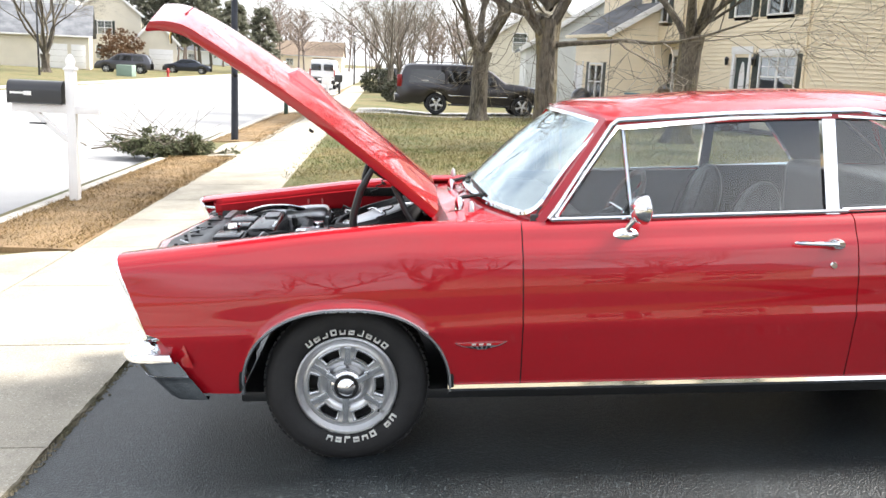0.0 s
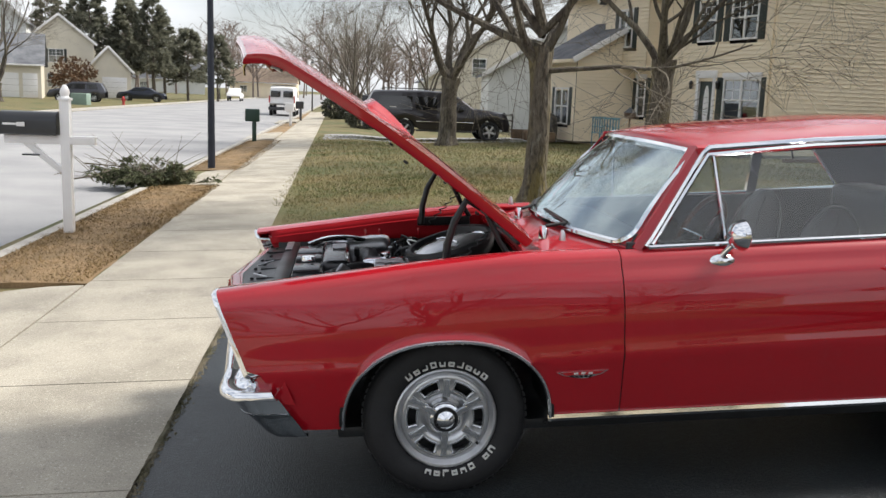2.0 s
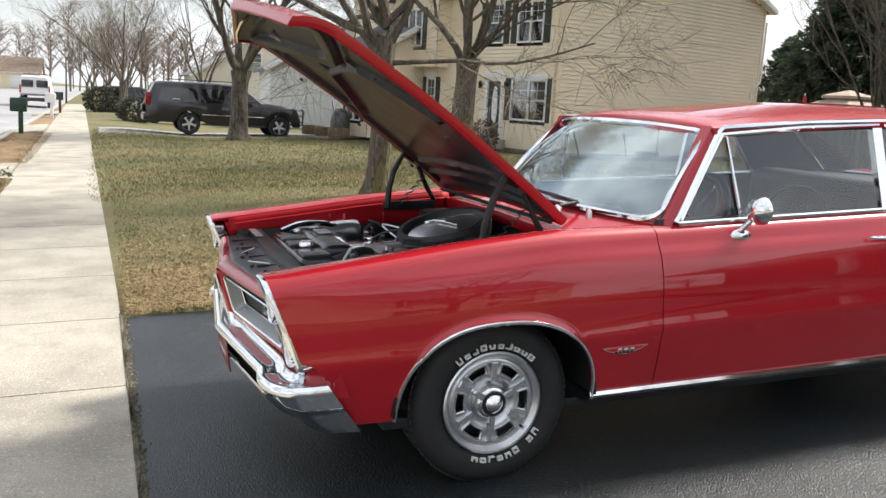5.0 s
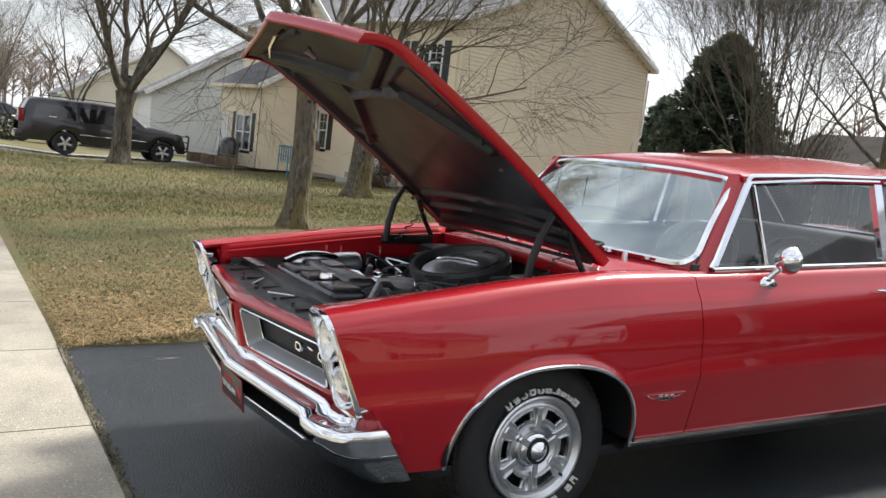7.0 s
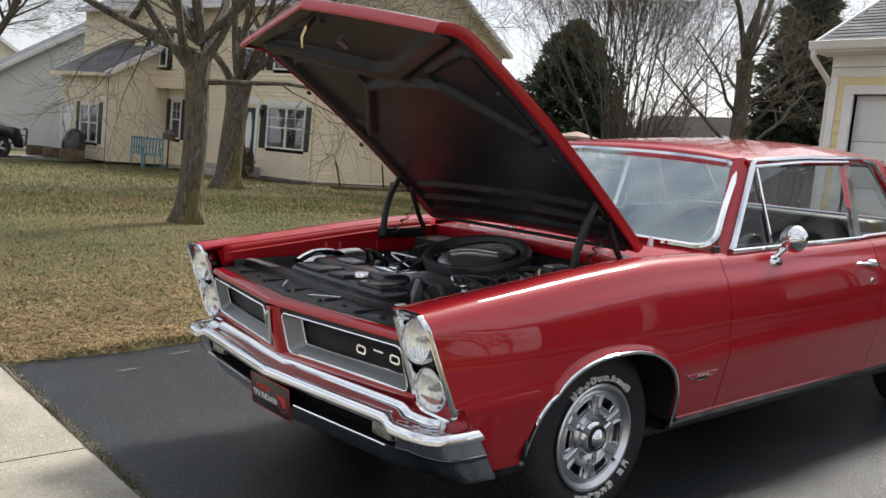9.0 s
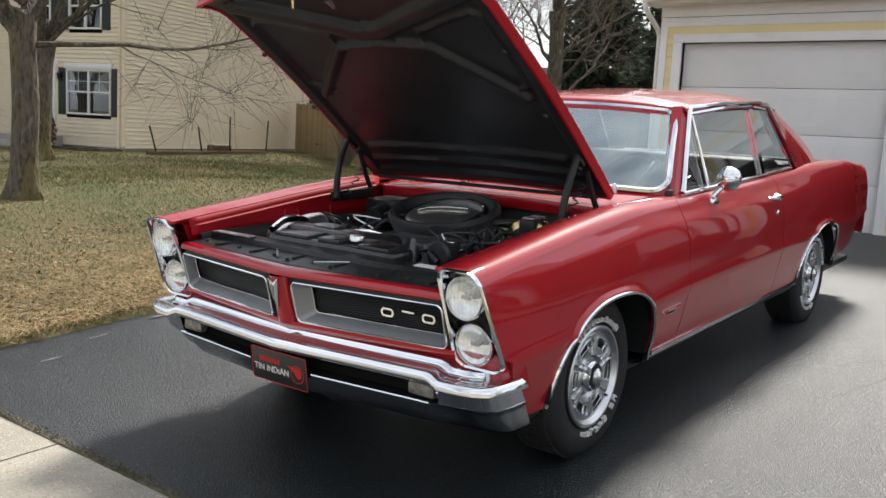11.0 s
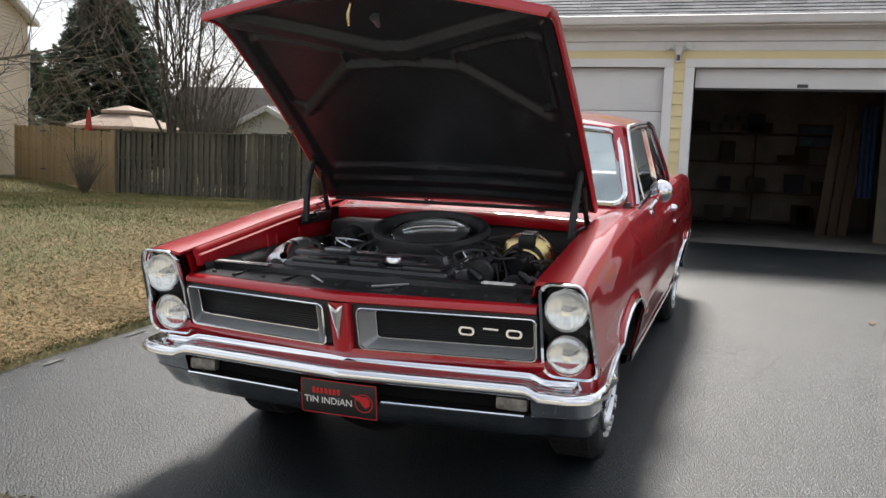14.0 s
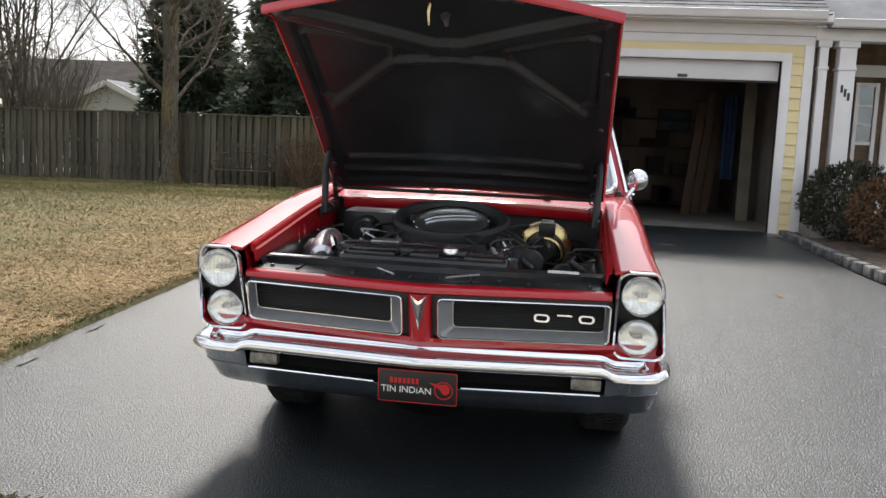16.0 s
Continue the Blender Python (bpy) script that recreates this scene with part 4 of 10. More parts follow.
# rolled-up door: its lowest section shows under the lintel
od = thing("garage_door")
od.parent = HOME
od["label"] = "white garage door rolled up almost fully"
part("door_section", box(gs(D2[0]) + 0.01, gs(D2[1]) - 0.01, 0.09, 0.13, 2.33, TOPZ + 0.1, 0.006, m=fr_m), M["garage_door"], od)
part("door_seal", box(gs(D2[0]) + 0.01, gs(D2[1]) - 0.01, 0.095, 0.125, 2.30, 2.33, 0.004, m=fr_m), M["seal"], od)
part("door_pull", box(gs(-1.95), gs(-1.82), 0.075, 0.09, 2.345, 2.385, 0.004, m=fr_m), M["dark_paint"], od)
for k in range(3):
    part("door_section", box(gs(D2[0]) + 0.02, gs(D2[1]) - 0.02, 0.2 + 0.56 * k, 0.74 + 0.56 * k, 2.68, 2.72, 0.006, m=fr_m), M["garage_door"], od)
part("threshold", box(-0.05, gs(GR), -0.35, 0.02, GF - 0.25, GF + 0.004, 0.01, m=fr_m), M["concrete_floor"], HOME, "concrete garage threshold")
# eave, gutter, roof
RS = 0.52
EX = GX - 0.32
part("soffit", box(EX, GX + 0.05, GR - 0.12, GL + 0.12, 3.05, 3.08), M["trim"], HOME)
part("fascia", box(EX - 0.02, EX + 0.01, GR - 0.12, GL + 0.12, 3.05, 3.17, 0.004), M["trim"], HOME)
gp = [(0.0, 0.0), (-0.075, 0.005), (-0.095, 0.03), (-0.098, 0.085), (-0.112, 0.10), (-0.10, 0.108), (-0.088, 0.10), (-0.082, 0.035), (0.0, 0.03)]
part("gutter", sheet([[(EX - 0.02 + a, y, 3.07 + b) for a, b in gp] for y in np.linspace(GR - 0.03, GL + 0.13, 10)], close_v=True), M["trim"], HOME, "white gutter")
part("downspout", tube([(EX - 0.05, GL + 0.09, 3.09), (EX - 0.05, GL + 0.09, 3.0), (EX + 0.02, GL + 0.07, 2.93), (GX - 0.02, GL + 0.05, 2.76), (GX + 0.06, GL + 0.05, 2.68), (GX + 0.06, GL + 0.05, 0.35)], 0.036, 8), M["trim"], HOME, "white downspout")
RIDGE_X = 11.6
z_e = 3.15
ROOF = slab_roof([(EX, GR - 0.10, z_e), (RIDGE_X, GR - 0.10, z_e + RS * (RIDGE_X - EX)), (RIDGE_X, GL + 0.11, z_e + RS * (RIDGE_X - EX)), (EX, GL + 0.11, z_e)], 0.09, M["shingle"], HOME, "roof", "grey shingle garage roof")
run = RIDGE_X - EX
course_roof(Vector((EX - 0.03, GR - 0.10, z_e - 0.012)), (0, 1, 0), Vector((1, 0, RS)).normalized(), GL + 0.21 - GR, run * math.hypot(1, RS), ROOF, 0.135, 0.30, 300)
slab_roof([(15.0, GR - 0.1, z_e), (15.0, GL + 0.11, z_e), (RIDGE_X, GL + 0.11, z_e + RS * (RIDGE_X - EX)), (RIDGE_X, GR - 0.1, z_e + RS * (RIDGE_X - EX))], 0.09, M["shingle"], HOME, "roof")
board((EX, GL + 0.13, z_e - 0.06), (RIDGE_X, GL + 0.13, z_e + RS * (RIDGE_X - EX) - 0.06), 0.03, 0.18, M["trim"], HOME, "rake_board")
gab = bmesh.new()
gab.faces.new([gab.verts.new(p) for p in ((GX, GL + 0.004, 3.05), (14.8, GL + 0.004, 3.05), (RIDGE_X, GL + 0.004, 4.85))])
part("gable_wall", gab, M["siding_yellow"], HOME)
# porch and entrance
PX = 9.5
part("porch_wall", box(PX, PX + 0.2, -12, GR, 0.2, 3.0), M["stone_brown"], HOME, "brown stucco porch wall")
part("porch_side", box(GX + 0.12, PX + 0.1, GR - 0.10, GR, 0.2, 3.0), M["stone_brown"], HOME)
part("porch_floor", box(GX - 0.6, PX, -12, GR, 0.1, 0.48, 0.015), M["concrete_floor"], HOME)
part("porch_beam", box(GX - 0.05, GX + 0.22, -12, GR + 0.0, 2.86, 3.02, 0.01), M["trim"], HOME, "white porch beam")
part("porch_soffit", box(GX, PX + 0.1, -12, GR, 3.0, 3.04), M["trim"], HOME)
slab_roof([(EX + 0.15, -12, 3.08), (RIDGE_X, -12, 3.08 + RS * (RIDGE_X - EX - 0.15)), (RIDGE_X, GR - 0.10, 3.08 + RS * (RIDGE_X - EX - 0.15)), (EX + 0.15, GR - 0.10, 3.08)], 0.09, M["shingle"], HOME, "porch_roof", "grey shingle porch roof")
part("gutter", sheet([[(EX + 0.13 + a, y, 3.0 + b) for a, b in gp] for y in (-12, -8, GR - 0.14)], close_v=True), M["trim"], HOME)
for yc, w in ((-3.655, 0.11), (-3.955, 0.21), (-7.6, 0.21)):
    col = part("porch_column", box(GX - 0.02, GX + 0.20, yc - w / 2, yc + w / 2, 0.48, 2.86, 0.008), M["trim"], HOME, "square white porch column")
    part("column_cap", box(GX - 0.045, GX + 0.225, yc - w / 2 - 0.03, yc + w / 2 + 0.03, 2.78, 2.86, 0.008), M["trim"], col)
    part("column_band", box(GX - 0.035, GX + 0.215, yc - w / 2 - 0.015, yc + w / 2 + 0.015, 2.49, 2.53, 0.006), M["trim"], col)
for k, (dy, dz) in enumerate(((-0.045, 0.05), (0.0, 0.0), (0.045, -0.05))):
    part("number_bar", box(GX - 0.028, GX - 0.018, -3.955 - dy * -1 - 0.016, -3.955 - dy * -1 + 0.016, 2.20 + dz * -1 - 0.05, 2.20 + dz * -1 + 0.05, 0.003), M["dark_paint"], HOME, "plain dark bar on the column")
ent = Matrix(((0, 1, 0, PX), (-1, 0, 0, -4.30), (0, 0, 1, 0.48), (0, 0, 0, 1)))
window_unit(HOME, ent @ Matrix.Translation((0.31, 0, 0.25)), 0.32, 1.72, 1, 1, 0.0, False, (1, 3))
part("entry_casing", box(0.0, 2.0, -0.05, 0.0, 2.05, 2.22, 0.006, m=ent), M["trim"], HOME)
part("entry_casing", box(0.55, 0.66, -0.05, 0.0, 0.0, 2.05, 0.006, m=ent), M["trim"], HOME)
part("entry_door", box(0.66, 1.56, -0.02, 0.02, 0.0, 2.04, 0.006, m=ent), M["trim"], HOME, "white entrance door")
# security light
fl = thing("security_light", pose(GX - 0.045, -0.36, 2.80), "white twin-head security light with a camera", "security light")
part("mount", box(-0.01, 0.012, -0.05, 0.05, -0.05, 0.05, 0.008), M["trim"], fl)
for sgn in (-1, 1):
    part("lamp_head", lathe([(0.0, 0.0), (0.03, 0.01), (0.05, 0.05), (0.058, 0.10), (0.05, 0.10), (0.0, 0.09)], 16, m=Matrix.Translation((-0.03, 0.06 * sgn, 0.0)) @ Matrix.Rotation(radians(55 * -sgn), 4, "X") @ Matrix.Rotation(radians(-40), 4, "Y")), M["trim"], fl)
cb = part("camera_body", box(-0.07, 0.0, -0.03, 0.03, -0.16, -0.03, 0.012), M["trim"], fl)
part("lens_window", box(-0.073, -0.068, -0.022, 0.022, -0.145, -0.07, 0.002), M["dark_paint"], cb)
# inside of the open garage
gi = random.Random(21)
shelf = thing("shelf_unit", pose(13.9, -1.4, GF), "dim garage shelf unit with boxes", "shelf")
for z in (0.05, 0.6, 1.15, 1.7):
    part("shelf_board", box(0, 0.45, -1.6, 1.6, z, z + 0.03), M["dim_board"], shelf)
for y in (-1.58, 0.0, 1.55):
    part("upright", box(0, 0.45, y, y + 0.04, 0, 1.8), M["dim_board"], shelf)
for k in range(14):
    z = (0.08, 0.63, 1.18, 1.73)[k % 4]
    y = gi.uniform(-2.9, 0.0)
    h = gi.uniform(0.15, 0.4)
    # box colours kept very dark, with the interior shade included
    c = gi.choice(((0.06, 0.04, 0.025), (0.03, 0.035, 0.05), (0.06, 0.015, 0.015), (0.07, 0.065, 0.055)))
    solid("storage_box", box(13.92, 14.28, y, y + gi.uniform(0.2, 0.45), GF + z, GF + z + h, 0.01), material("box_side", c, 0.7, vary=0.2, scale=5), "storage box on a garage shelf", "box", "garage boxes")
pic = thing("wall_picture", pose(14.42, -2.455, 2.005), "dark blue framed picture on the garage wall", "picture")
part("print", box(-0.012, 0.0, -0.285, 0.285, -0.185, 0.185, 0.004), material("blue_print", (0.10, 0.16, 0.22), 0.5, vary=0.3, scale=5), pic)
part("border", box(-0.006, 0.015, -0.335, 0.335, -0.235, 0.235, 0.008), M["wood_brown"], pic, "wooden picture border")
for k in range(6):
    y = -0.7 - 0.11 * k
    # pale signs given a dark grey so they sit in the garage's shade
    solid("wall_sign", box(14.42, 14.435, y - 0.04, y + 0.04, 2.1 + 0.15 * (k % 2), 2.22 + 0.15 * (k % 2), 0.004), M["kerb_worn"], "small pale sign on the garage wall", "sign", "garage signs")
solid("leaning_board", box(10.46, 10.54, -3.28, -3.10, GF + 0.01, 2.5, 0.004), material("cream_board", (0.24, 0.21, 0.16), 0.8, vary=0.2, scale=4), "cream board standing upright in the garage", "board")
solid("hanging_sheet", sheet([[(10.9 + 0.03 * math.sin(q * 1.7), -2.86 - 0.02 * q, z) for q in range(12)] for z in (0.95, 1.6, 2.3)]), material("dark_blue_cloth", (0.03, 0.06, 0.13), 0.9, vary=0.3, scale=6), "dark blue cloth hanging in the garage", "cloth")
for k, (y, h) in enumerate(((-2.45, 1.9), (-2.62, 2.1), (-2.78, 1.7))):
    solid("plank", box(-0.02, 0.02, -0.07, 0.07, 0.0, h, 0.004, m=Matrix.Translation((11.6 + 0.1 * k, y, GF + 0.01)) @ Matrix.Rotation(radians(5), 4, "X")), M["wood_brown"], "brown plank leaning inside the garage", "plank", "garage planks")

# ---- the red coupe ----
CAR = thing("coupe_car", pose(0, 0, 0, 0, -2.58, 0), "glossy red sixties two-door coupe with its hood raised", "car")
WB = 3.03                                     # between the axles
TIP_X = -0.903


def z_top(x):
    return curve([-0.93, -0.5, 0, 0.4, 0.75, 1.5, 2.0, 2.5, 3.0, 3.6, 4.45], [0.868, 0.912, 0.962, 0.986, 0.988, 1.003, 1.012, 1.026, 1.048, 1.045, 0.985], x)


def y_crest(x):
    return curve([-0.93, -0.5, 0, 0.75, 2, 3, 3.8, 4.45], [0.857, 0.845, 0.840, 0.835, 0.84, 0.85, 0.84, 0.80], x)


def y_crease(x):
    return curve([-0.93, -0.5, 0, 0.75, 2, 3, 3.8, 4.45], [0.920, 0.929, 0.938, 0.942, 0.945, 0.945, 0.925, 0.88], x)


def z_crease(x):
    return curve([-0.93, -0.6, 0.4, 0.75, 2.1, 3, 4.45], [0.545, 0.548, 0.563, 0.582, 0.609, 0.62, 0.63], x)


def z_low(x):
    return curve([-0.93, -0.43, 0.4, 2.1, 2.6, 3.5, 4.45], [0.292, 0.290, 0.308, 0.316, 0.320, 0.345, 0.42], x)


def z_arch(x, cx, a=0.425, b=0.368, base=0.290, n=2.35):
    t = abs(x - cx) / a
    return -1 if t >= 1 else base + b * (1 - t ** n) ** (1 / n)


def front_lean(z):
    if z >= 0.552:
        return max(0.0, 0.868 - z) * 0.362
    return lerp(0.285, 0.165, (z - 0.31) / 0.23)


def catmull(ps, n):
    out = []
    for i in range(len(ps) - 1):
        a, b, c, d = (np.array(ps[max(0, min(len(ps) - 1, k))], float) for k in (i - 1, i, i + 1, i + 2))
        for t in np.linspace(0, 1, n, endpoint=False):
            out.append(0.5 * (2 * b + (c - a) * t + (2 * a - 5 * b + 4 * c - d) * t * t + (3 * b - a - 3 * c + d) * t ** 3))
    out.append(np.array(ps[-1], float))
    return out


def evenly(ps, n):
    ps = np.array(ps)
    s = np.r_[0, np.cumsum(np.linalg.norm(np.diff(ps, axis=0), axis=1))]
    return [tuple(np.interp(v, s, ps[:, k]) for k in range(ps.shape[1])) for v in np.linspace(0, s[-1], n)]


def flank(x, y_in, arch):
    """The section of the body side at a station, from its lower edge over the shoulder to an inner edge."""
    zt, yt, yc, zc, zb = z_top(x), y_crest(x), y_crease(x), z_crease(x), z_low(x)
    h = zt - zc
    low = catmull([(yc - 0.062, zb), (yc - 0.035, lerp(zb, zc, 0.4)), (yc - 0.010, lerp(zb, zc, 0.85)), (yc, zc)], 6)
    high = catmull([(yc, zc), (yc - 0.009, zc + 0.05 * h / 0.35), (yc - 0.014, zc + 0.42 * h), (lerp(yt, yc, 0.66) - 0.004, zc + 0.70 * h), (yt + 0.036, zt - 0.066), (yt + 0.014, zt - 0.020), (yt - 0.022, zt - 0.001), (lerp(yt, y_in, 0.65), zt - 0.002), (y_in, zt - 0.010)], 7)
    za = max(z_arch(x, 0.0), z_arch(x, WB, 0.43, 0.315, 0.345)) if arch else -1
    if za > zb:
        if za < zc - 0.01:
            low = [p for p in low if p[1] > za]
            low.insert(0, np.array((low[0][0], za)))
        else:
            high = [p for p in high if p[1] > za + 0.03]
            y0 = high[0][0]
            low = [np.array((y0 + 0.016, za)), np.array((y0 + 0.015, za + 0.012)), np.array((y0 + 0.001, za + 0.029))]
            high.insert(0, np.array((y0 + 0.001, za + 0.029)))
    return evenly(low, 9) + evenly(high, 26)[1:]


def side_panel(x0, x1, y_in, n, lean=False, rake=None, arch=False):
    rows = []
    edges = [x0 + (x1 - x0) * k / n for k in range(n + 1)]
    if arch:
        for cx, a in ((0.0, 0.425), (WB, 0.43)):
            for s in (-1, 1):
                for f in (0.999, 0.99, 0.97, 0.93):
                    e = cx + s * a * f
                    if x0 < e < x1:
                        edges.append(e)
    for x in sorted(edges):
        row = []
        for y, z in flank(x, y_in(x), arch):
            X = x
            if lean:
                X += front_lean(z) * max(0.0, 1 - (x - TIP_X) / 0.49) ** 1.5
            if rake:
                X += rake(z) * max(0.0, 1 - (x1 - x) / 0.3)
            row.append((X, -y, z))
        rows.append(row)
    return rows


def both(name, bm, mat, parent, label="", thick=0.0, sharp=40):
    """The same panel on the left and mirrored on the right."""
    made = []
    me = finish(bm)
    for side in (1, -1):
        b = bmesh.new()
        b.from_mesh(me)
        if side < 0:
            b.transform(MIRROR)
            bmesh.ops.reverse_faces(b, faces=b.faces)
        ob = part(name, b, mat, parent, label, sharp=sharp)
        if thick:
            uses = collections.Counter(k for f in ob.data.polygons for k in f.edge_keys)
            for e in ob.data.edges:
                if uses[e.key] == 1:
                    e.use_edge_sharp = True
            s = ob.modifiers.new("shell", "SOLIDIFY")
            s.thickness, s.offset = thick, -1
        made.append(ob)
    bpy.data.meshes.remove(me)
    return made


def hood_edge(x):
    return 0.705


both("front_fender", sheet(side_panel(TIP_X, 0.7145, hood_edge, 60, lean=True, arch=True)), M["paint"], CAR, "glossy red front fender", 0.012)
doors = both("door", sheet(side_panel(0.7195, 2.0905, lambda x: 0.795, 30)), M["paint"], CAR, "glossy red door", 0.012)
both("quarter_panel", sheet(side_panel(2.0955, 4.45, lambda x: curve([2.1, 2.6, 3.1, 4.45], [0.795, 0.77, 0.74, 0.70], x), 70, arch=True, rake=lambda z: curve([0.4, 0.65, 0.98], [-0.16, -0.02, 0.03], z))), M["paint"], CAR, "glossy red rear quarter panel", 0.012)

for seam in (0.717, 2.093):
    both("door_seam", sheet([[(x, -(y - 0.006), z - 0.004) for y, z in flank(x, 0.79, False)] for x in (seam - 0.02, seam + 0.02)]), M["seal"], CAR)


def arch_curve(cx, a, b, base, out):
    pts = []
    n = 2.35
    for k in range(41):
        th = math.pi * k / 40
        c, s = math.cos(th), math.sin(th)
        x = cx - a * math.copysign(abs(c) ** (2 / n), c)
        z = base + b * abs(s) ** (2 / n)
        zc = z_crease(x)
        if z < zc - 0.01:
            low = catmull([(y_crease(x) - 0.062, z_low(x)), (y_crease(x) - 0.035, lerp(z_low(x), zc, 0.4)), (y_crease(x) - 0.010, lerp(z_low(x), zc, 0.85)), (y_crease(x), zc)], 6)
            y = np.interp(z, [p[1] for p in low], [p[0] for p in low])
        else:
            y = y_crease(x) + 0.002
        pts.append((x, -(y + out), z))
    return pts


for cx, a, b, base in ((0.0, 0.425, 0.368, 0.290), (WB, 0.43, 0.315, 0.345)):
    both("wheel_arch_trim", tube(arch_curve(cx, a, b, base, 0.003), 0.0085, 6), M["chrome"], CAR, "thin chrome wheel arch moulding")

# inner wells: dark shells over the wheels
def well(cx):
    pts = arch_curve(cx, 0.44, 0.37, 0.30, 0)
    return sheet([[(p[0], -y, p[2] + 0.01) for p in pts] for y in (0.895, 0.80, 0.60, 0.50)])


for cx in (0.0, WB):
    both("wheel_well", well(cx), M["black"], CAR, "dark inner wheel well", 0.01)


# ---- wheels ----
def arc_bar(r0, r1, a0, a1, y0, y1, bm, seg=4):
    """A block on a ring between two radii and two angles, standing from y0 to y1."""
    rows = []
    for k in range(seg + 1):
        a = lerp(a0, a1, k / seg)
        c, s = math.cos(a), math.sin(a)
        rows.append([(r * c, y, r * s) for r, y in ((r0, y0), (r0, y1), (r1, y1), (r1, y0))])
    own = sheet(rows, close_v=True)
    bmesh.ops.holes_fill(own, edges=own.edges[:], sides=4)
    return into(own, bm)


R_TYRE = 0.342


def make_wheel():
    """A wheel whose outer face looks along -y; the axle is the y axis."""
    w = thing("wheel")
    prof = [(0.205, 0.085), (0.215, 0.100), (0.24, 0.112), (0.275, 0.118), (0.305, 0.112), (0.328, 0.096), (0.339, 0.078), (R_TYRE, 0.05), (R_TYRE + 0.001, 0.0), (R_TYRE, -0.05), (0.339, -0.078), (0.328, -0.096), (0.305, -0.112), (0.26, -0.116), (0.215, -0.10), (0.205, -0.085)]
    bm = lathe(prof, 72, axis="y")
    tyre = part("tyre", bm, M["rubber"], w, "black radial tyre with raised white lettering")
    tr = bmesh.new()
    for k in range(72):
        a = 2 * math.pi * k / 72
        for y0, y1, off in ((-0.078, -0.045, 0), (-0.038, -0.004, 0.5), (0.004, 0.038, 0), (0.045, 0.078, 0.5)):
            b = a + off * 2 * math.pi / 72
            arc_bar(R_TYRE - 0.006, R_TYRE + 0.0045, b, b + 0.062, y0, y1, tr, 1)
    part("tread", tr, M["rubber"], tyre, smooth=False)
    # raised white print, one plain bar a character
    for a_mid, count, r in ((math.pi / 2 + 0.02, 10, 0.236), (-math.pi / 2 + 0.36, 9, 0.236)):
        for k in range(count):
            if count == 9 and k == 2:
                continue
            step = 0.157
            a = a_mid + ((count - 1) / 2 - k) * step
            tall = 0.024 if k % 3 == 0 else 0.018
            up = 1 if count == 10 else -1
            base = r - 0.010 if up > 0 else r + 0.012
            bb = bmesh.new()
            w2 = 0.052
            top = base + up * tall
            lo, hi = min(base, top), max(base, top)
            arc_bar(lo, hi, a - w2, a - w2 + 0.022, -0.1225, -0.108, bb, 2)
            if k % 4 != 2:
                arc_bar(lo, hi, a + w2 - 0.022, a + w2, -0.1225, -0.108, bb, 2)
            arc_bar(lo, lo + 0.0048, a - w2, a + w2, -0.1225, -0.108, bb, 3)
            if k % 2:
                arc_bar(hi - 0.0048, hi, a - w2, a + w2, -0.1225, -0.108, bb, 3)
            part("sidewall_mark", bb, M["white_letter"], tyre, "raised white sidewall mark", smooth=False)
    rim = part("rim", lathe([(0.206, 0.10), (0.206, -0.092), (0.2135, -0.104), (0.2125, -0.113), (0.206, -0.118), (0.199, -0.117), (0.192, -0.108), (0.186, -0.098), (0.182, -0.094), (0.170, -0.080), (0.168, 0.08)], 72, axis="y"), M["dull_chrome"], w, "polished trim ring")
    bk = lathe([(0.0, -0.040), (0.17, -0.040), (0.172, -0.034)], 40, axis="y")
    part("brake_drum", bk, M["black"], w)
    # face of the wheel with six slots
    face = bmesh.new()
    n_a, slots = 144, 6
    rr = [0.050, 0.066, 0.073, 0.080, 0.088, 0.098, 0.110, 0.122, 0.133, 0.145, 0.157, 0.168, 0.184]
    dep = [-0.094, -0.094, -0.084, -0.076, -0.080, -0.092, -0.096, -0.095, -0.094, -0.094, -0.096, -0.099, -0.097]
    grid = [[face.verts.new((r * math.cos(2 * math.pi * k / n_a), d, r * math.sin(2 * math.pi * k / n_a))) for r, d in zip(rr, dep)] for k in range(n_a)]
    for k in range(n_a):
        ph = ((k + 0.5) / n_a * slots + 0.5) % 1.0
        for j in range(len(rr) - 1):
            if 0.23 < ph < 0.77 and 7 <= j <= 9:
                continue
            face.faces.new((grid[k][j], grid[(k + 1) % n_a][j], grid[(k + 1) % n_a][j + 1], grid[k][j + 1]))
    f = part("wheel_face", face, M["dull_chrome"], w, "satin alloy slotted wheel face")
    s = f.modifiers.new("shell", "SOLIDIFY")
    s.thickness = 0.014
    for k in range(slots):
        a = 2 * math.pi * k / slots
        own = arc_bar(0.116, 0.121, a - 0.33, a + 0.33, -0.101, -0.090, bmesh.new(), 6)
        arc_bar(0.158, 0.163, a - 0.31, a + 0.31, -0.104, -0.092, own, 6)
        for e in (-1, 1):
            arc_bar(0.119, 0.160, a + e * 0.305 - 0.017, a + e * 0.305 + 0.017, -0.102, -0.090, own, 1)
        part("slot_rim", own, M["chrome"], w, "bright raised rim of a slot")
        b2 = 2 * math.pi * (k + 0.5) / slots
        own = prism([(0.088, -0.017), (0.120, -0.012), (0.155, -0.011), (0.166, -0.018), (0.166, 0.018), (0.155, 0.011), (0.120, 0.012), (0.088, 0.017)], 0.010, bevel=0.003)
        own.transform(Matrix.Rotation(-b2, 4, "Y") @ Matrix.Translation((0, -0.094, 0)) @ Matrix.Rotation(radians(90), 4, "X"))
        part("spoke", own, M["chrome"], w, "bright raised spoke")
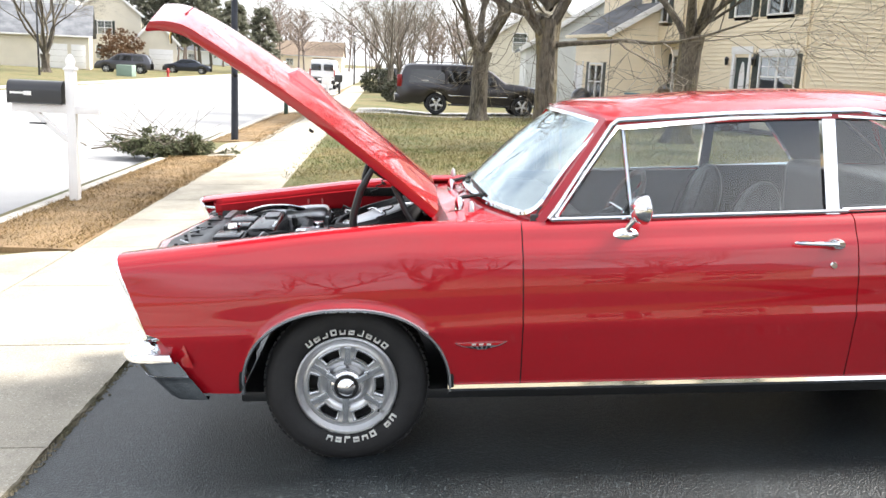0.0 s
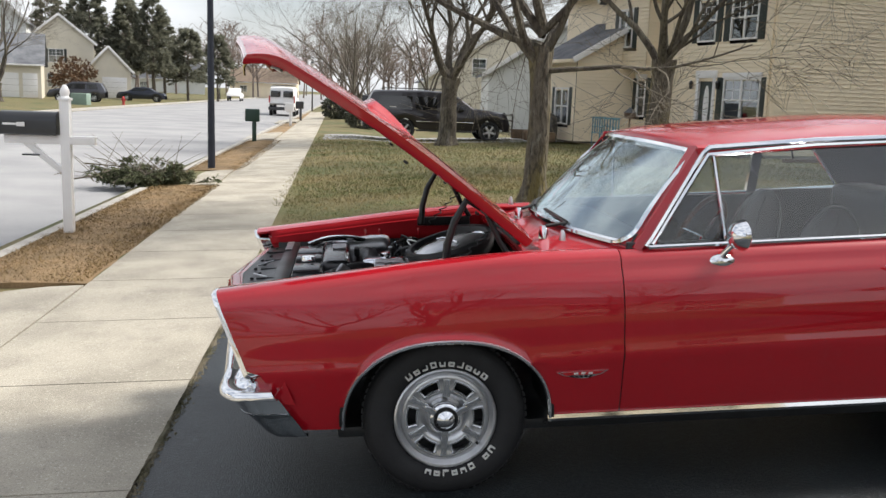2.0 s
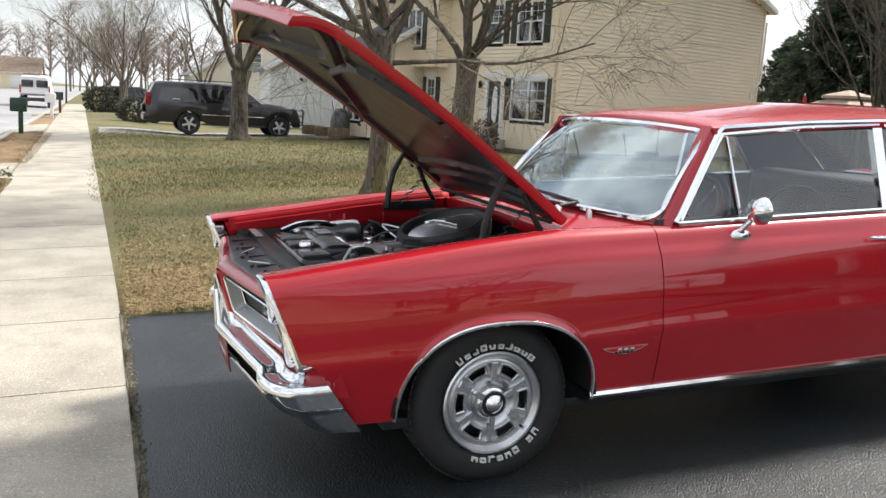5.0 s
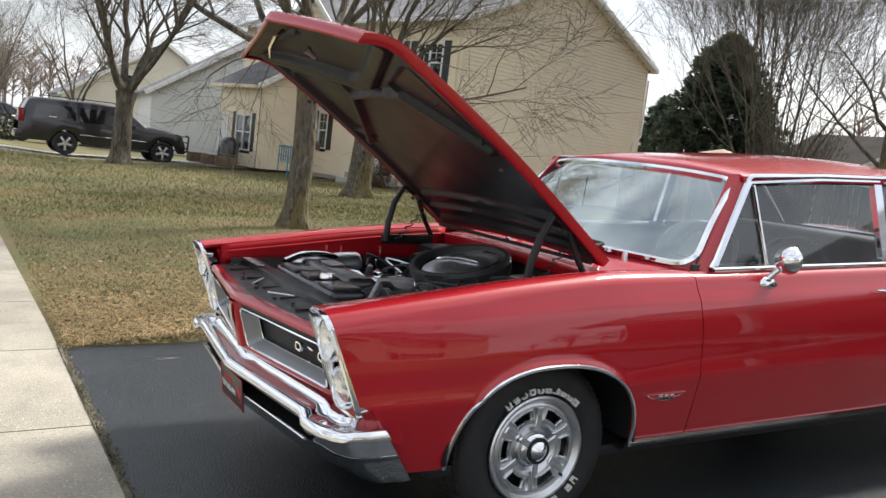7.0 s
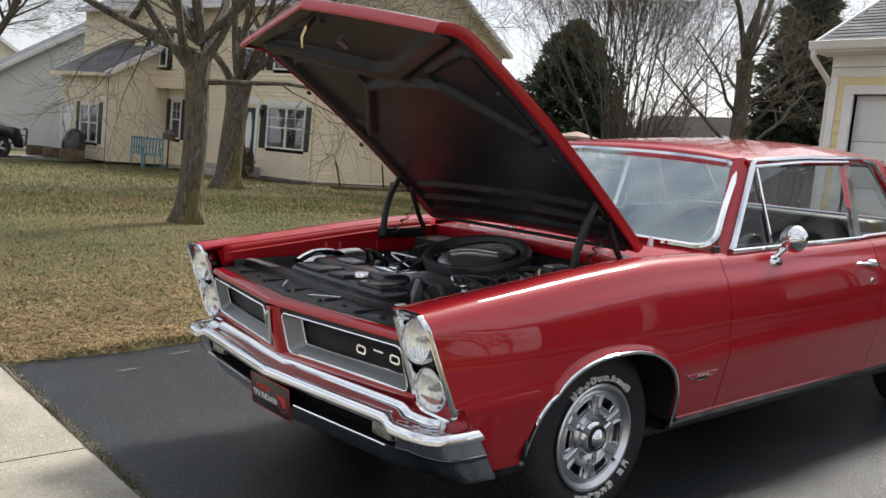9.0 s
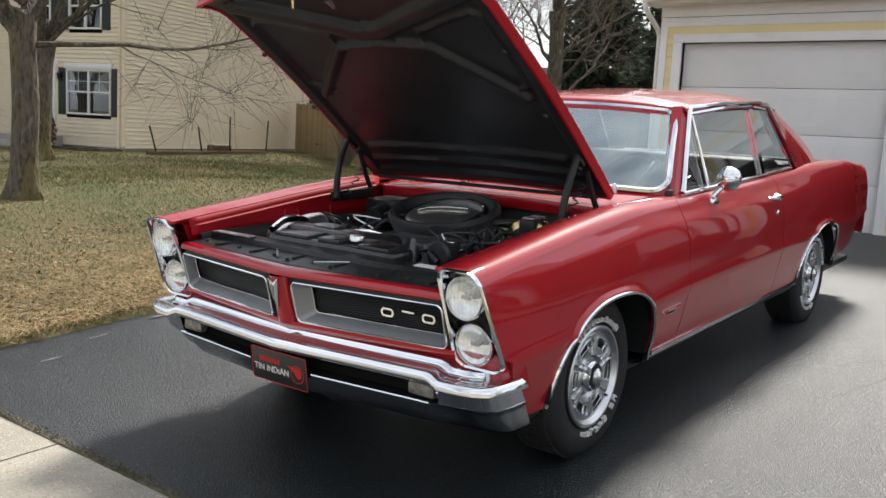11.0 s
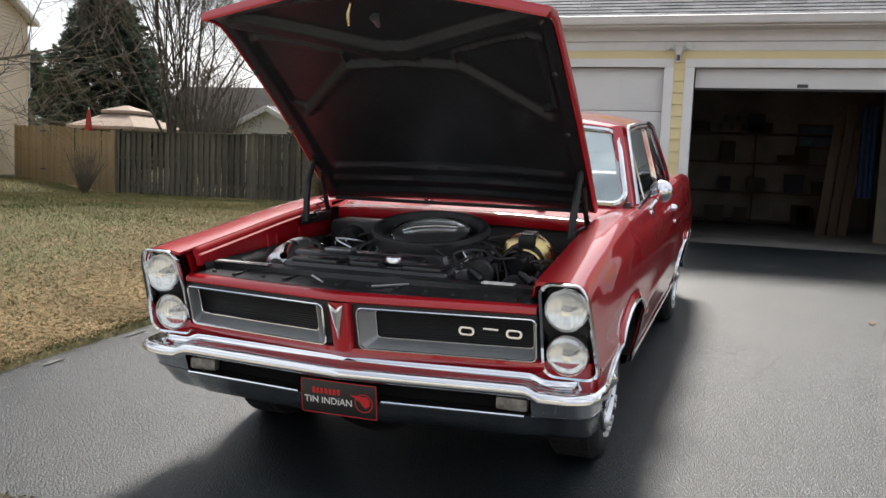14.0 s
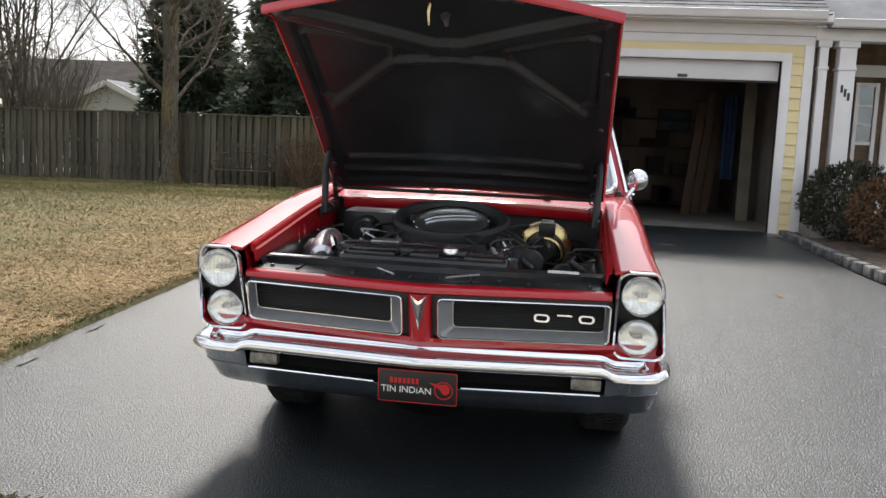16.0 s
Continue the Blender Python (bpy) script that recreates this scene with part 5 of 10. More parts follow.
    hub = part("hub_cap", lathe([(0.070, -0.080), (0.070, -0.100), (0.062, -0.112), (0.053, -0.116), (0.051, -0.122), (0.040, -0.124), (0.038, -0.118), (0.037, -0.128), (0.020, -0.142), (0.0, -0.150)], 48, axis="y"), M["chrome"], w, "chrome hub cap")
    part("hub_ring", lathe([(0.0395, -0.118), (0.0405, -0.1262), (0.0505, -0.1245), (0.0525, -0.117)], 40, axis="y"), M["black"], hub, "black ring")
    for k in range(3):
        a = 2 * math.pi * k / 3 + math.pi / 6
        own = prism([(0.048, -0.013), (0.094, -0.013), (0.100, -0.008), (0.102, 0.0), (0.100, 0.008), (0.094, 0.013), (0.048, 0.013)], 0.014, bevel=0.004)
        own.transform(Matrix.Rotation(-a, 4, "Y") @ Matrix.Translation((0, -0.108, 0)) @ Matrix.Rotation(radians(90), 4, "X"))
        part("spinner_ear", own, M["chrome"], hub)
    part("valve", lathe([(0.0, -0.112), (0.005, -0.112), (0.006, -0.09)], 10, m=Matrix.Rotation(radians(38), 4, "Y") @ Matrix.Translation((0.174, 0, 0)), axis="y"), M["black"], w)
    return w


wheel = make_wheel()
wheel.parent = CAR
wheel["label"] = "slotted alloy wheel with white-lettered tyre"
wheel.matrix_basis = pose(-0.005, -0.735, 0.306, 0, 3, 0)
for m in (pose(WB, -0.757, 0.306, 0, 40, 0), pose(-0.005, 0.735, 0.306, 0, 70, 180), pose(WB, 0.757, 0.306, 0, 25, 180)):
    copy_thing(wheel, m)

# ---- roof and glass ----
ROOF_Y = 0.70


def roof_edge_z(x):
    return curve([1.08, 1.6, 2.1, 2.5, 2.8], [1.383, 1.407, 1.427, 1.426, 1.400], x)


def roof_front(y):
    return 1.10 - 0.11 * (1 - (y / ROOF_Y) ** 2)


def roof_half(x):
    """Half the roof's width, drawn in where it runs out into the rear pillars."""
    return lerp(0.702, 0.60, max(0.0, min(1.0, (x - 2.25) / 0.36)) ** 1.6)


def roof_z(x, y):
    w = min(abs(y) / roof_half(x), 1.0)
    z = roof_edge_z(x) + 0.070 * (1 - w ** 2.6) * (1 - 0.22 * max(0.0, (1.78 - x) / 0.84) ** 2 - 0.30 * max(0.0, (x - 2.25) / 0.43) ** 2) + 0.004
    return z - 0.030 * (1 - 0.6 * w ** 2) * max(0.0, 1 - (x - roof_front(y)) / 0.16) ** 2


def roof_end(y):
    return 2.60 + 0.08 * (1 - (y / ROOF_Y) ** 2)


rows = []
for k in range(29):
    row = []
    for j in range(31):
        y = ROOF_Y * math.sin((-1 + 2 * j / 30) * math.pi / 2)
        x = lerp(roof_front(y), roof_end(y), k / 28)
        y *= roof_half(x) / ROOF_Y
        row.append((x, y, roof_z(x, y)))
    rows.append(row)
roof = part("roof", sheet(rows), M["paint"], CAR, "glossy red steel roof")
s = roof.modifiers.new("shell", "SOLIDIFY")
s.thickness, s.offset = 0.03, -1
part("headliner", sheet([[(lerp(1.14, roof_end(y) - 0.01, k / 12), y, roof_z(lerp(1.14, roof_end(y) - 0.01, k / 12), y) - 0.036) for y in np.linspace(-0.69, 0.69, 15)] for k in range(13)]), M["headliner"], CAR, "dark cloth headliner")


def ws_base(y):
    t = (y / 0.80) ** 2
    return Vector((lerp(0.56, 0.80, t ** 1.2), y, lerp(1.022, 0.992, t)))


def ws_top(y):
    return Vector((roof_front(y) + 0.006, y, roof_edge_z(1.1) - 0.024 + 0.034 * (1 - (abs(y) / ROOF_Y) ** 2.6)))


def pane_rows(base, top, wb, wt, n=24, m=8, bulge=0.02):
    rows = []
    for i in range(m + 1):
        t = i / m
        row = []
        for j in range(n + 1):
            u = -1 + 2 * j / n
            p = base(u * wb).lerp(top(u * wt), t)
            d = bulge * 4 * t * (1 - t)
            row.append(p + Vector((-d * 0.7, 0, d * 0.7)))
        rows.append(row)
    return rows


ws = pane_rows(ws_base, ws_top, 0.775, 0.665)
windshield = part("windshield", sheet(ws), M["car_glass"], CAR, "curved clear windshield")
windshield.visible_shadow = False


def ws_at(u, t, off=0.0):
    """A point of the windshield: u across from -1 to 1, t up from 0 to 1, off its outer face."""
    p = ws_base(u * 0.775).lerp(ws_top(u * 0.665), t)
    d = 0.08 * t * (1 - t) + off
    return p + Vector((-d * 0.7, 0, d * 0.7))


loop = []
for cu, ct, a0 in ((0.90, 0.84, 0), (-0.90, 0.84, 90), (-0.90, 0.17, 180), (0.90, 0.17, 270)):
    loop += [(cu + 0.10 * math.cos(radians(a0 + 15 * k)), ct + (0.16 if ct > 0.5 else 0.17) * math.sin(radians(a0 + 15 * k))) for k in range(7)]
dense = []
for (u0, t0), (u1, t1) in zip(loop, loop[1:] + loop[:1]):
    n = 12 if abs(u1 - u0) > 0.5 else (6 if abs(t1 - t0) > 0.3 else 1)
    dense += [(lerp(u0, u1, k / n), lerp(t0, t1, k / n)) for k in range(n)]
part("windshield_trim", tube([ws_at(u, t, 0.008) for u, t in dense + dense[:1]], 0.0145, 6, caps=False), M["chrome"], CAR, "bright windshield moulding")
for q in (-1, 1):
    arc = [(q * (0.90 + 0.10 * math.sin(radians(15 * k))), 0.17 - 0.17 * math.cos(radians(15 * k))) for k in range(7)]
    own = bmesh.new()
    own.faces.new([own.verts.new(ws_at(u, t, 0.006)) for u, t in arc + [(1.04 * q, 0.17), (1.04 * q, -0.03), (0.90 * q, -0.03)]])
    part("windshield_corner", own, M["paint"], CAR, "red body corner below the windshield", smooth=False)
border = ws[0] + [r[-1] for r in ws[1:-1]] + ws[-1][::-1] + [r[0] for r in ws[1:-1]][::-1]
part("windshield_seal", tube([Vector(p) + Vector((0.004, 0, -0.004)) for p in border] + [Vector(border[0])], 0.011, 6, caps=False), M["seal"], CAR)

# A pillars: red posts between windshield and vent window
ap = [[(lerp(0.80, 1.10, t) + dx, -(lerp(0.80, 0.683, t) + dy), lerp(0.985, 1.385, t) + dz) for dx, dy, dz in ((-0.030, -0.045, 0.012), (-0.012, 0.004, 0.016), (0.018, 0.018, 0.004), (0.035, -0.004, -0.01), (0.02, -0.04, -0.02))] for t in np.linspace(-0.02, 1.0, 14)]
both("windshield_pillar", sheet(ap, close_v=True), M["paint"], CAR, "red windshield pillar")

both("pillar_lining", sheet([[(lerp(0.80, 1.10, t) + dx, -(lerp(0.80, 0.683, t) + dy), lerp(0.985, 1.385, t) + dz) for dx, dy, dz in ((0.034, -0.004, -0.012), (0.026, -0.046, -0.024), (-0.026, -0.052, 0.004))] for t in np.linspace(-0.02, 1.0, 14)]), M["headliner"], CAR)


def side_pt(x, z, out=0.0):
    """A point on the leaning plane of the side glass (left side)."""
    t = (z - 1.0) / 0.39
    lift = 0.024 * smooth01((x - 1.08) / 1.0) * max(0.0, min(1.0, (z - 1.06) / 0.30))
    return Vector((x, -(lerp(0.818, 0.700, t) + out), z + lift))


def side_pane(name, outline, label):
    b = bmesh.new()
    b.faces.new([b.verts.new(side_pt(x, z, -0.012)) for x, z in outline])
    for ob in both(name, b, M["side_glass"], CAR, label):
        ob.visible_shadow = False


belt = lambda x: z_top(x) + 0.012
side_pane("vent_window", [(0.88, belt(0.88)), (1.165, belt(1.16)), (1.165, 1.362), (1.14, 1.352)], "small clear vent window")
side_pane("door_window", [(1.175, belt(1.17)), (1.985, belt(1.98)), (1.985, 1.375), (1.175, 1.362)], "clear door window")
side_pane("quarter_window", [(2.05, belt(2.05)), (2.57, belt(2.57)), (2.52, 1.12), (2.27, 1.365), (2.05, 1.375)], "clear rear quarter window")


def side_bar(name, pts, r, mat, label="", flat=None):
    both(name, tube([side_pt(*p) for p in pts], r, 6), mat, CAR, label)


side_bar("drip_rail", [(0.83, 1.0, 0.006), (0.86, 1.035, 0.008), (1.10, 1.372, 0.014), (1.13, 1.393, 0.014), (1.6, 1.405, 0.012), (2.15, 1.405, 0.012), (2.30, 1.385, 0.014), (2.46, 1.22, 0.016), (2.62, 1.055, 0.012)], 0.012, M["chrome"], "chrome drip rail")
side_bar("window_frame", [(0.86, 1.006, 0), (1.125, 1.362, 0), (1.6, 1.383, 0), (2.03, 1.384, 0)], 0.012, M["chrome"], "chrome window frame")
side_bar("belt_moulding", [(0.84, belt(0.84) - 0.004, 0.008), (1.4, belt(1.4) - 0.004, 0.008), (2.08, belt(2.08) - 0.004, 0.008)], 0.009, M["chrome"], "chrome belt moulding")
side_bar("vent_post", [(1.176, 1.005, 0), (1.150, 1.355, 0)], 0.008, M["chrome"], "chrome vent window post")
side_bar("quarter_frame", [(2.06, belt(2.06), 0), (2.57, belt(2.57), 0), (2.50, 1.13, 0), (2.27, 1.368, 0), (2.06, 1.38, 0)], 0.010, M["chrome"], "chrome quarter window frame")
bp = [[side_pt(x + dx, z, dy) for dx, dy in ((-0.028, 0.003), (0.028, 0.003), (0.028, -0.03), (-0.028, -0.03))] for x, z in ((2.02, 1.0), (2.02, 1.2), (2.02, 1.385))]
both("door_post", sheet(bp, close_v=True), M["chrome"], CAR, "chrome-faced centre post")
up = [[side_pt(x, 1.372, 0.006), side_pt(x, 1.392, 0.010), side_pt(x, 1.402, -0.012)] for x in np.linspace(1.08, 2.27, 14)]
both("roof_side", sheet(up), M["paint"], CAR, "", 0.01)

# C pillars
cp = []
for k in range(19):
    t = k / 18
    x0, x1 = lerp(2.62, 2.25, t ** 0.95), lerp(3.38, roof_end(0.60) + 0.01, t ** 1.55)
    row = []
    for j in range(11):
        u = j / 10
        x = lerp(x0, x1, u)
        y = lerp(lerp(0.822, 0.702, t), lerp(0.735, 0.60, t), u ** 1.6)
        bow = 0.016 * math.sin(math.pi * t) * (1 - 0.5 * u)
        row.append((x, -(y + bow), lerp(lerp(1.035, 1.020, u), roof_z(lerp(2.25, roof_end(0.60) + 0.01, u), y) - 0.001, t)))
    cp.append(row)
both("rear_pillar", sheet(cp), M["paint"], CAR, "broad red rear roof pillar", 0.012)

both("rear_lining", sheet([[(x - 0.016, y + 0.022, z - 0.004) for x, y, z in row] for row in cp]), M["headliner"], CAR, "dark inner lining of the rear pillar")
both("roof_lining", sheet([[side_pt(x, 1.362, -0.03), side_pt(x, 1.398, -0.03)] for x in np.linspace(1.10, 2.40, 10)]), M["headliner"], CAR)


def rw_base(y):
    return Vector((3.20 - 0.10 * (y / 0.74) ** 2, y, 1.055))


def rw_top(y):
    return Vector((2.69 - 0.07 * (y / 0.62) ** 2, y, 1.450 - 0.032 * (abs(y) / 0.62) ** 2.5))


rw = pane_rows(rw_base, rw_top, 0.72, 0.605, 16, 6, 0.0)
rear_window = part("rear_window", sheet(rw), M["side_glass"], CAR, "rear window")
rear_window.visible_shadow = False
border = rw[0] + [r[-1] for r in rw[1:-1]] + rw[-1][::-1] + [r[0] for r in rw[1:-1]][::-1]
part("rear_window_trim", tube([Vector(p) for p in border] + [Vector(border[0])], 0.013, 6, caps=False), M["chrome"], CAR)

# trunk lid, tail and rear bumper
deck = [[(x, y, z_top(x) - 0.010 + 0.012 * (1 - (y / 0.74) ** 2)) for y in np.linspace(-0.74, 0.74, 15)] for x in np.linspace(3.19, 4.46, 16)]
s = part("trunk_lid", sheet(deck), M["paint"], CAR, "red trunk lid").modifiers.new("shell", "SOLIDIFY")
s.thickness = 0.02
part("tail_panel", box(4.36, 4.42, -0.84, 0.84, 0.55, 0.97, 0.02), M["paint"], CAR, "red tail panel")
part("rear_bumper", sheet([[(4.47 + 0.05 * math.cos(a) - 0.20 * abs(y / 0.89) ** 5, y, 0.56 + 0.10 * math.sin(a)) for a in np.linspace(-math.pi / 2, math.pi * 1.3, 12)] for y in np.linspace(-0.89, 0.89, 25)]), M["chrome"], CAR, "chrome rear bumper")
both("tail_lamp", box(4.425, 4.452, -0.80, -0.38, 0.70, 0.80, 0.012), material("red_lens", (0.25, 0.004, 0.004), 0.12), CAR, "red tail lamp")

# rocker trim and floor
both("rocker_moulding", sheet([[(x, -(y_crease(x) - 0.062 + dy), z_low(x) + dz) for dy, dz in ((-0.012, 0.012), (0.010, 0.010), (0.013, -0.006), (0.004, -0.020), (-0.014, -0.024))] for x in np.linspace(0.415, 2.60, 24)]), M["chrome"], CAR, "bright rocker moulding")
both("rocker_panel", sheet([[(x, -(0.87 + dy), dz) for dy, dz in ((0.0, 0.325), (-0.01, 0.27), (-0.12, 0.24))] for x in np.linspace(0.42, 2.60, 12)]), M["black"], CAR)
part("floor_pan", box(-0.45, 4.3, -0.80, 0.80, 0.225, 0.27, 0.01), M["black"], CAR, "dark underbody")

# ---- nose of the car ----
M["plate"] = material("black_plate", (0.01, 0.01, 0.011), 0.3)
M["red_print"] = material("red_print", (0.45, 0.01, 0.015), 0.4)
M["white_print"] = material("white_print", (0.7, 0.7, 0.68), 0.4)
M["gold"] = material("yellow_zinc", (0.62, 0.50, 0.22), 0.22, 1.0, vary=0.25, scale=7, other=(0.50, 0.36, 0.20))
M["inner_paint"] = material("satin_red_paint", (0.33, 0.006, 0.012), 0.55, vary=0.1, scale=5, spec=0.15)
M["reflector"] = material("lamp_reflector", (0.97, 0.965, 0.95), 0.12, 1.0, bump=0.08, bump_scale=120, vary=0.03)
M["amber"] = material("clear_amber_lens", (0.20, 0.19, 0.17), 0.25, 0.0, coat=0.5, vary=0.4, scale=40)
M["cable"] = material("black_cable", (0.022, 0.022, 0.022), 0.45)
M["firewall"] = material("flat_black_paint", (0.026, 0.027, 0.028), 0.7, vary=0.3, scale=6, bump=0.1)
M["engine"] = material("dark_engine_metal", (0.05, 0.052, 0.055), 0.45, 0.6, vary=0.5, scale=14, bump=0.2, bump_scale=60)
M["gloss_black"] = material("glossy_black_plastic", (0.022, 0.023, 0.025), 0.20, vary=0.2, scale=9, bump=0.05, bump_scale=50)
M["alloy"] = material("cast_alloy", (0.42, 0.42, 0.43), 0.4, 0.9, vary=0.4, scale=16, bump=0.15, bump_scale=80)


def face_x(y, z):
    return -0.975 + 0.143 * abs(y) + (0.81 - z) * 0.25


def on_face(y, z, d=0.0):
    return Vector((face_x(y, z) + d, y, z))


def ring(outer, inner, d0, d1, steps=3):
    rows = []
    for k in range(steps + 1):
        t = k / steps
        rows.append([on_face(lerp(a[0], b[0], t), lerp(a[1], b[1], t), lerp(d0, d1, t)) for a, b in zip(outer, inner)])
    return sheet(rows, close_v=True)


nose = [[on_face(y, z, d) for z, d in ((0.737, 0.03), (0.737, 0.004), (0.744, -0.004), (0.755, -0.002), (0.766, 0.008), (0.772, 0.028), (0.770, 0.07))] for y in np.linspace(-0.705, 0.705, 41)]
part("header_panel", sheet(nose), M["paint"], CAR, "red grille header panel")
low = [[on_face(y, z, d) for z, d in ((0.562, 0.03), (0.562, 0.0), (0.548, -0.006), (0.535, 0.0), (0.528, 0.012), (0.515, 0.016), (0.49, 0.03), (0.45, 0.05))] for y in np.linspace(-0.73, 0.73, 41)]
part("lower_panel", sheet(low), M["paint"], CAR, "red panel below the grille")
mid = [[on_face(y, z, d) for y, d in ((-0.048, 0.05), (-0.042, 0.002), (-0.026, -0.012), (0, -0.018), (0.026, -0.012), (0.042, 0.002), (0.048, 0.05))] for z in np.linspace(0.552, 0.740, 9)]
part("nose_divider", sheet(mid), M["paint"], CAR, "red centre divider of the nose")
em = bmesh.new()
vs = [em.verts.new(on_face(y, z, -0.024)) for y, z in ((-0.028, 0.735), (0, 0.715), (0.028, 0.735), (0, 0.60))]
tip = em.verts.new(on_face(0, 0.69, -0.034))
for a, b in ((0, 1), (1, 2), (2, 3), (3, 0)):
    em.faces.new((vs[a], vs[b], tip))
emblem = part("nose_emblem", em, M["chrome"], CAR, "small chrome arrowhead-shaped emblem")
em = bmesh.new()
em.faces.new([em.verts.new(on_face(y, z, -0.0345)) for y, z in ((-0.012, 0.712), (0, 0.702), (0.012, 0.712), (0, 0.645))])
part("emblem_inlay", em, M["silver"], emblem)


def grille(side):
    g = thing("grille")
    g.parent = CAR
    g["label"] = "recessed black grille in a silver surround"
    o = rounded(0.068, 0.703, 0.566, 0.722, 0.02)
    i1 = rounded(0.072, 0.699, 0.570, 0.718, 0.02)
    i2 = rounded(0.118, 0.686, 0.604, 0.712, 0.016)
    def flip(bm):
        if side > 0:
            return bm
        bm.transform(MIRROR)
        bmesh.ops.reverse_faces(bm, faces=bm.faces)
        return bm
    part("grille_surround", flip(ring(i1, i2, -0.004, 0.045)), M["silver"], g, "silver painted sloping surround")
    part("grille_shadow_lip", flip(ring(rounded(0.036, 0.716, 0.558, 0.746, 0.03), o, 0.016, 0.004)), M["black"], g)
    part("grille_trim", flip(tube([on_face(y, z, -0.004) for y, z in o + [o[0]]], 0.0042, 6, caps=False)), M["chrome"], g, "thin bright trim")
    part("grille_inner_trim", flip(tube([on_face(y, z, 0.044) for y, z in i2 + [i2[0]]], 0.0035, 6, caps=False)), M["chrome"], g)
    bm = bmesh.new()
    bm.faces.new([bm.verts.new(on_face(y, z, 0.058)) for y, z in i2])
    part("grille_mesh", flip(bm), M["black"], g)
    for k in range(11):
        z = 0.611 + 0.0092 * k
        part("grille_bar", flip(tube([on_face(y, z, 0.052) for y in (0.122, 0.3, 0.5, 0.682)], 0.0022, 5)), M["black"], g)
    return g


for sd in (1, -1):
    grille(sd)
# three plain bright shapes on the grille
def mark(shape, y):
    b = bmesh.new()
    if shape == "ring":
        o = rounded(-0.030, 0.030, -0.016, 0.016, 0.0155, 6)
        i = rounded(-0.021, 0.021, -0.009, 0.009, 0.0088, 6)
        sheet([[(-0.004, *p) for p in o], [(-0.004, *p) for p in i], [(0.006, *p) for p in i], [(0.006, *p) for p in o]], b, close_u=True, close_v=True)
    else:
        box(-0.004, 0.006, -0.028, 0.028, 0.008, 0.016, 0.001, b)
    b.transform(Matrix.Translation(on_face(y, 0.655, 0.036)))
    part("grille_badge", b, M["chrome"], CAR, "plain bright badge shape")


for shp, y in (("ring", -0.450), ("bar", -0.535), ("ring", -0.618)):
    mark(shp, y)


# ---- lamps ----
def lamp_x(z):
    return -0.920 + (0.868 - z) * 0.362


def headlamp_unit(side):
    u = thing("headlamp_unit")
    u.parent = CAR
    u["label"] = "stacked twin headlamps in a chrome bezel"
    def P(y, z, d=0.0):
        return Vector((lamp_x(z) + d, y * side, z))
    def loop(inset, r):
        return rounded(0.716 + inset, 0.922 - inset, 0.503 + inset, 0.868 - inset, r, 9)
    rim_pts = [(y, z) for y, z in flank(TIP_X, 0.705, False) if z > 0.50]
    crown = max(range(len(rim_pts)), key=lambda k: rim_pts[k][1])
    rise = rim_pts[:crown + 1]
    def shape(pts, inset):
        return [(min(y, float(np.interp(z, [p[1] for p in rise], [p[0] for p in rise])) + 0.002 - inset), z) for y, z in pts]
    o, a, i = shape(loop(0.0, 0.05), 0.0), shape(loop(0.004, 0.047), 0.004), shape(loop(0.012, 0.04), 0.012)
    rows = [[P(*p, 0.018) for p in o], [P(*p, 0.006) for p in o], [P(*p, -0.002) for p in a], [P(*p, 0.004) for p in i], [P(lerp(p[0], 0.81, 0.10), lerp(p[1], 0.68, 0.06), 0.070) for p in i]]
    part("bezel", sheet(rows, close_v=True), M["chrome"], u, "chrome headlamp bezel")
    s = rounded(0.7165, 0.80, 0.506, 0.855, 0.03, 7)
    part("lamp_pod", sheet([[P(*p, 0.072) for p in s], [P(*p, 0.19) for p in s]], close_v=True), M["paint"], u, "red pod behind the lamps")
    b = bmesh.new()
    b.faces.new([b.verts.new(P(lerp(p[0], 0.81, 0.10), lerp(p[1], 0.68, 0.06), 0.068)) for p in i])
    part("bezel_insert", b, M["black"], u)
    for z in (0.770, 0.601):
        tilt = Matrix.Translation(P(0.810, z, 0.020)) @ Matrix.Rotation(radians(-90), 4, "Y")
        lamp = part("headlamp", lathe([(0.068, 0.006), (0.062, 0.0), (0.050, -0.008), (0.036, -0.014), (0.018, -0.018), (0.0, -0.019)], 32, m=tilt), M["reflector"], u, "round sealed headlamp")
        part("lamp_ring", lathe([(0.068, -0.004), (0.068, 0.010), (0.0715, 0.016), (0.0755, 0.010), (0.076, -0.020)], 40, m=tilt), M["chrome"], lamp, "chrome lamp ring")
        glass = part("lamp_glass", lathe([(0.069, 0.008), (0.055, 0.017), (0.035, 0.023), (0.015, 0.026), (0.0, 0.0265)], 32, m=tilt), M["lens"], lamp, "clear domed lamp glass")
        glass.visible_shadow = False
        part("lamp_bulb", box(-0.006, 0.008, -0.018, 0.018, -0.016, 0.004, 0.003, m=tilt), M["alloy"], lamp)
        for k in range(7):
            xk = -0.048 + 0.016 * k
            hk = math.sqrt(max(0.0, 0.064 ** 2 - xk * xk))
            part("lens_flute", tube([(hk * t, xk, 0.009 + 0.016 * (1 - (xk * xk + (hk * t) ** 2) / 0.0048)) for t in (-0.9, -0.45, 0, 0.45, 0.9)], 0.0014, 4, m=tilt), M["lens"], lamp)
    return u


for sd in (1, -1):
    headlamp_unit(sd)

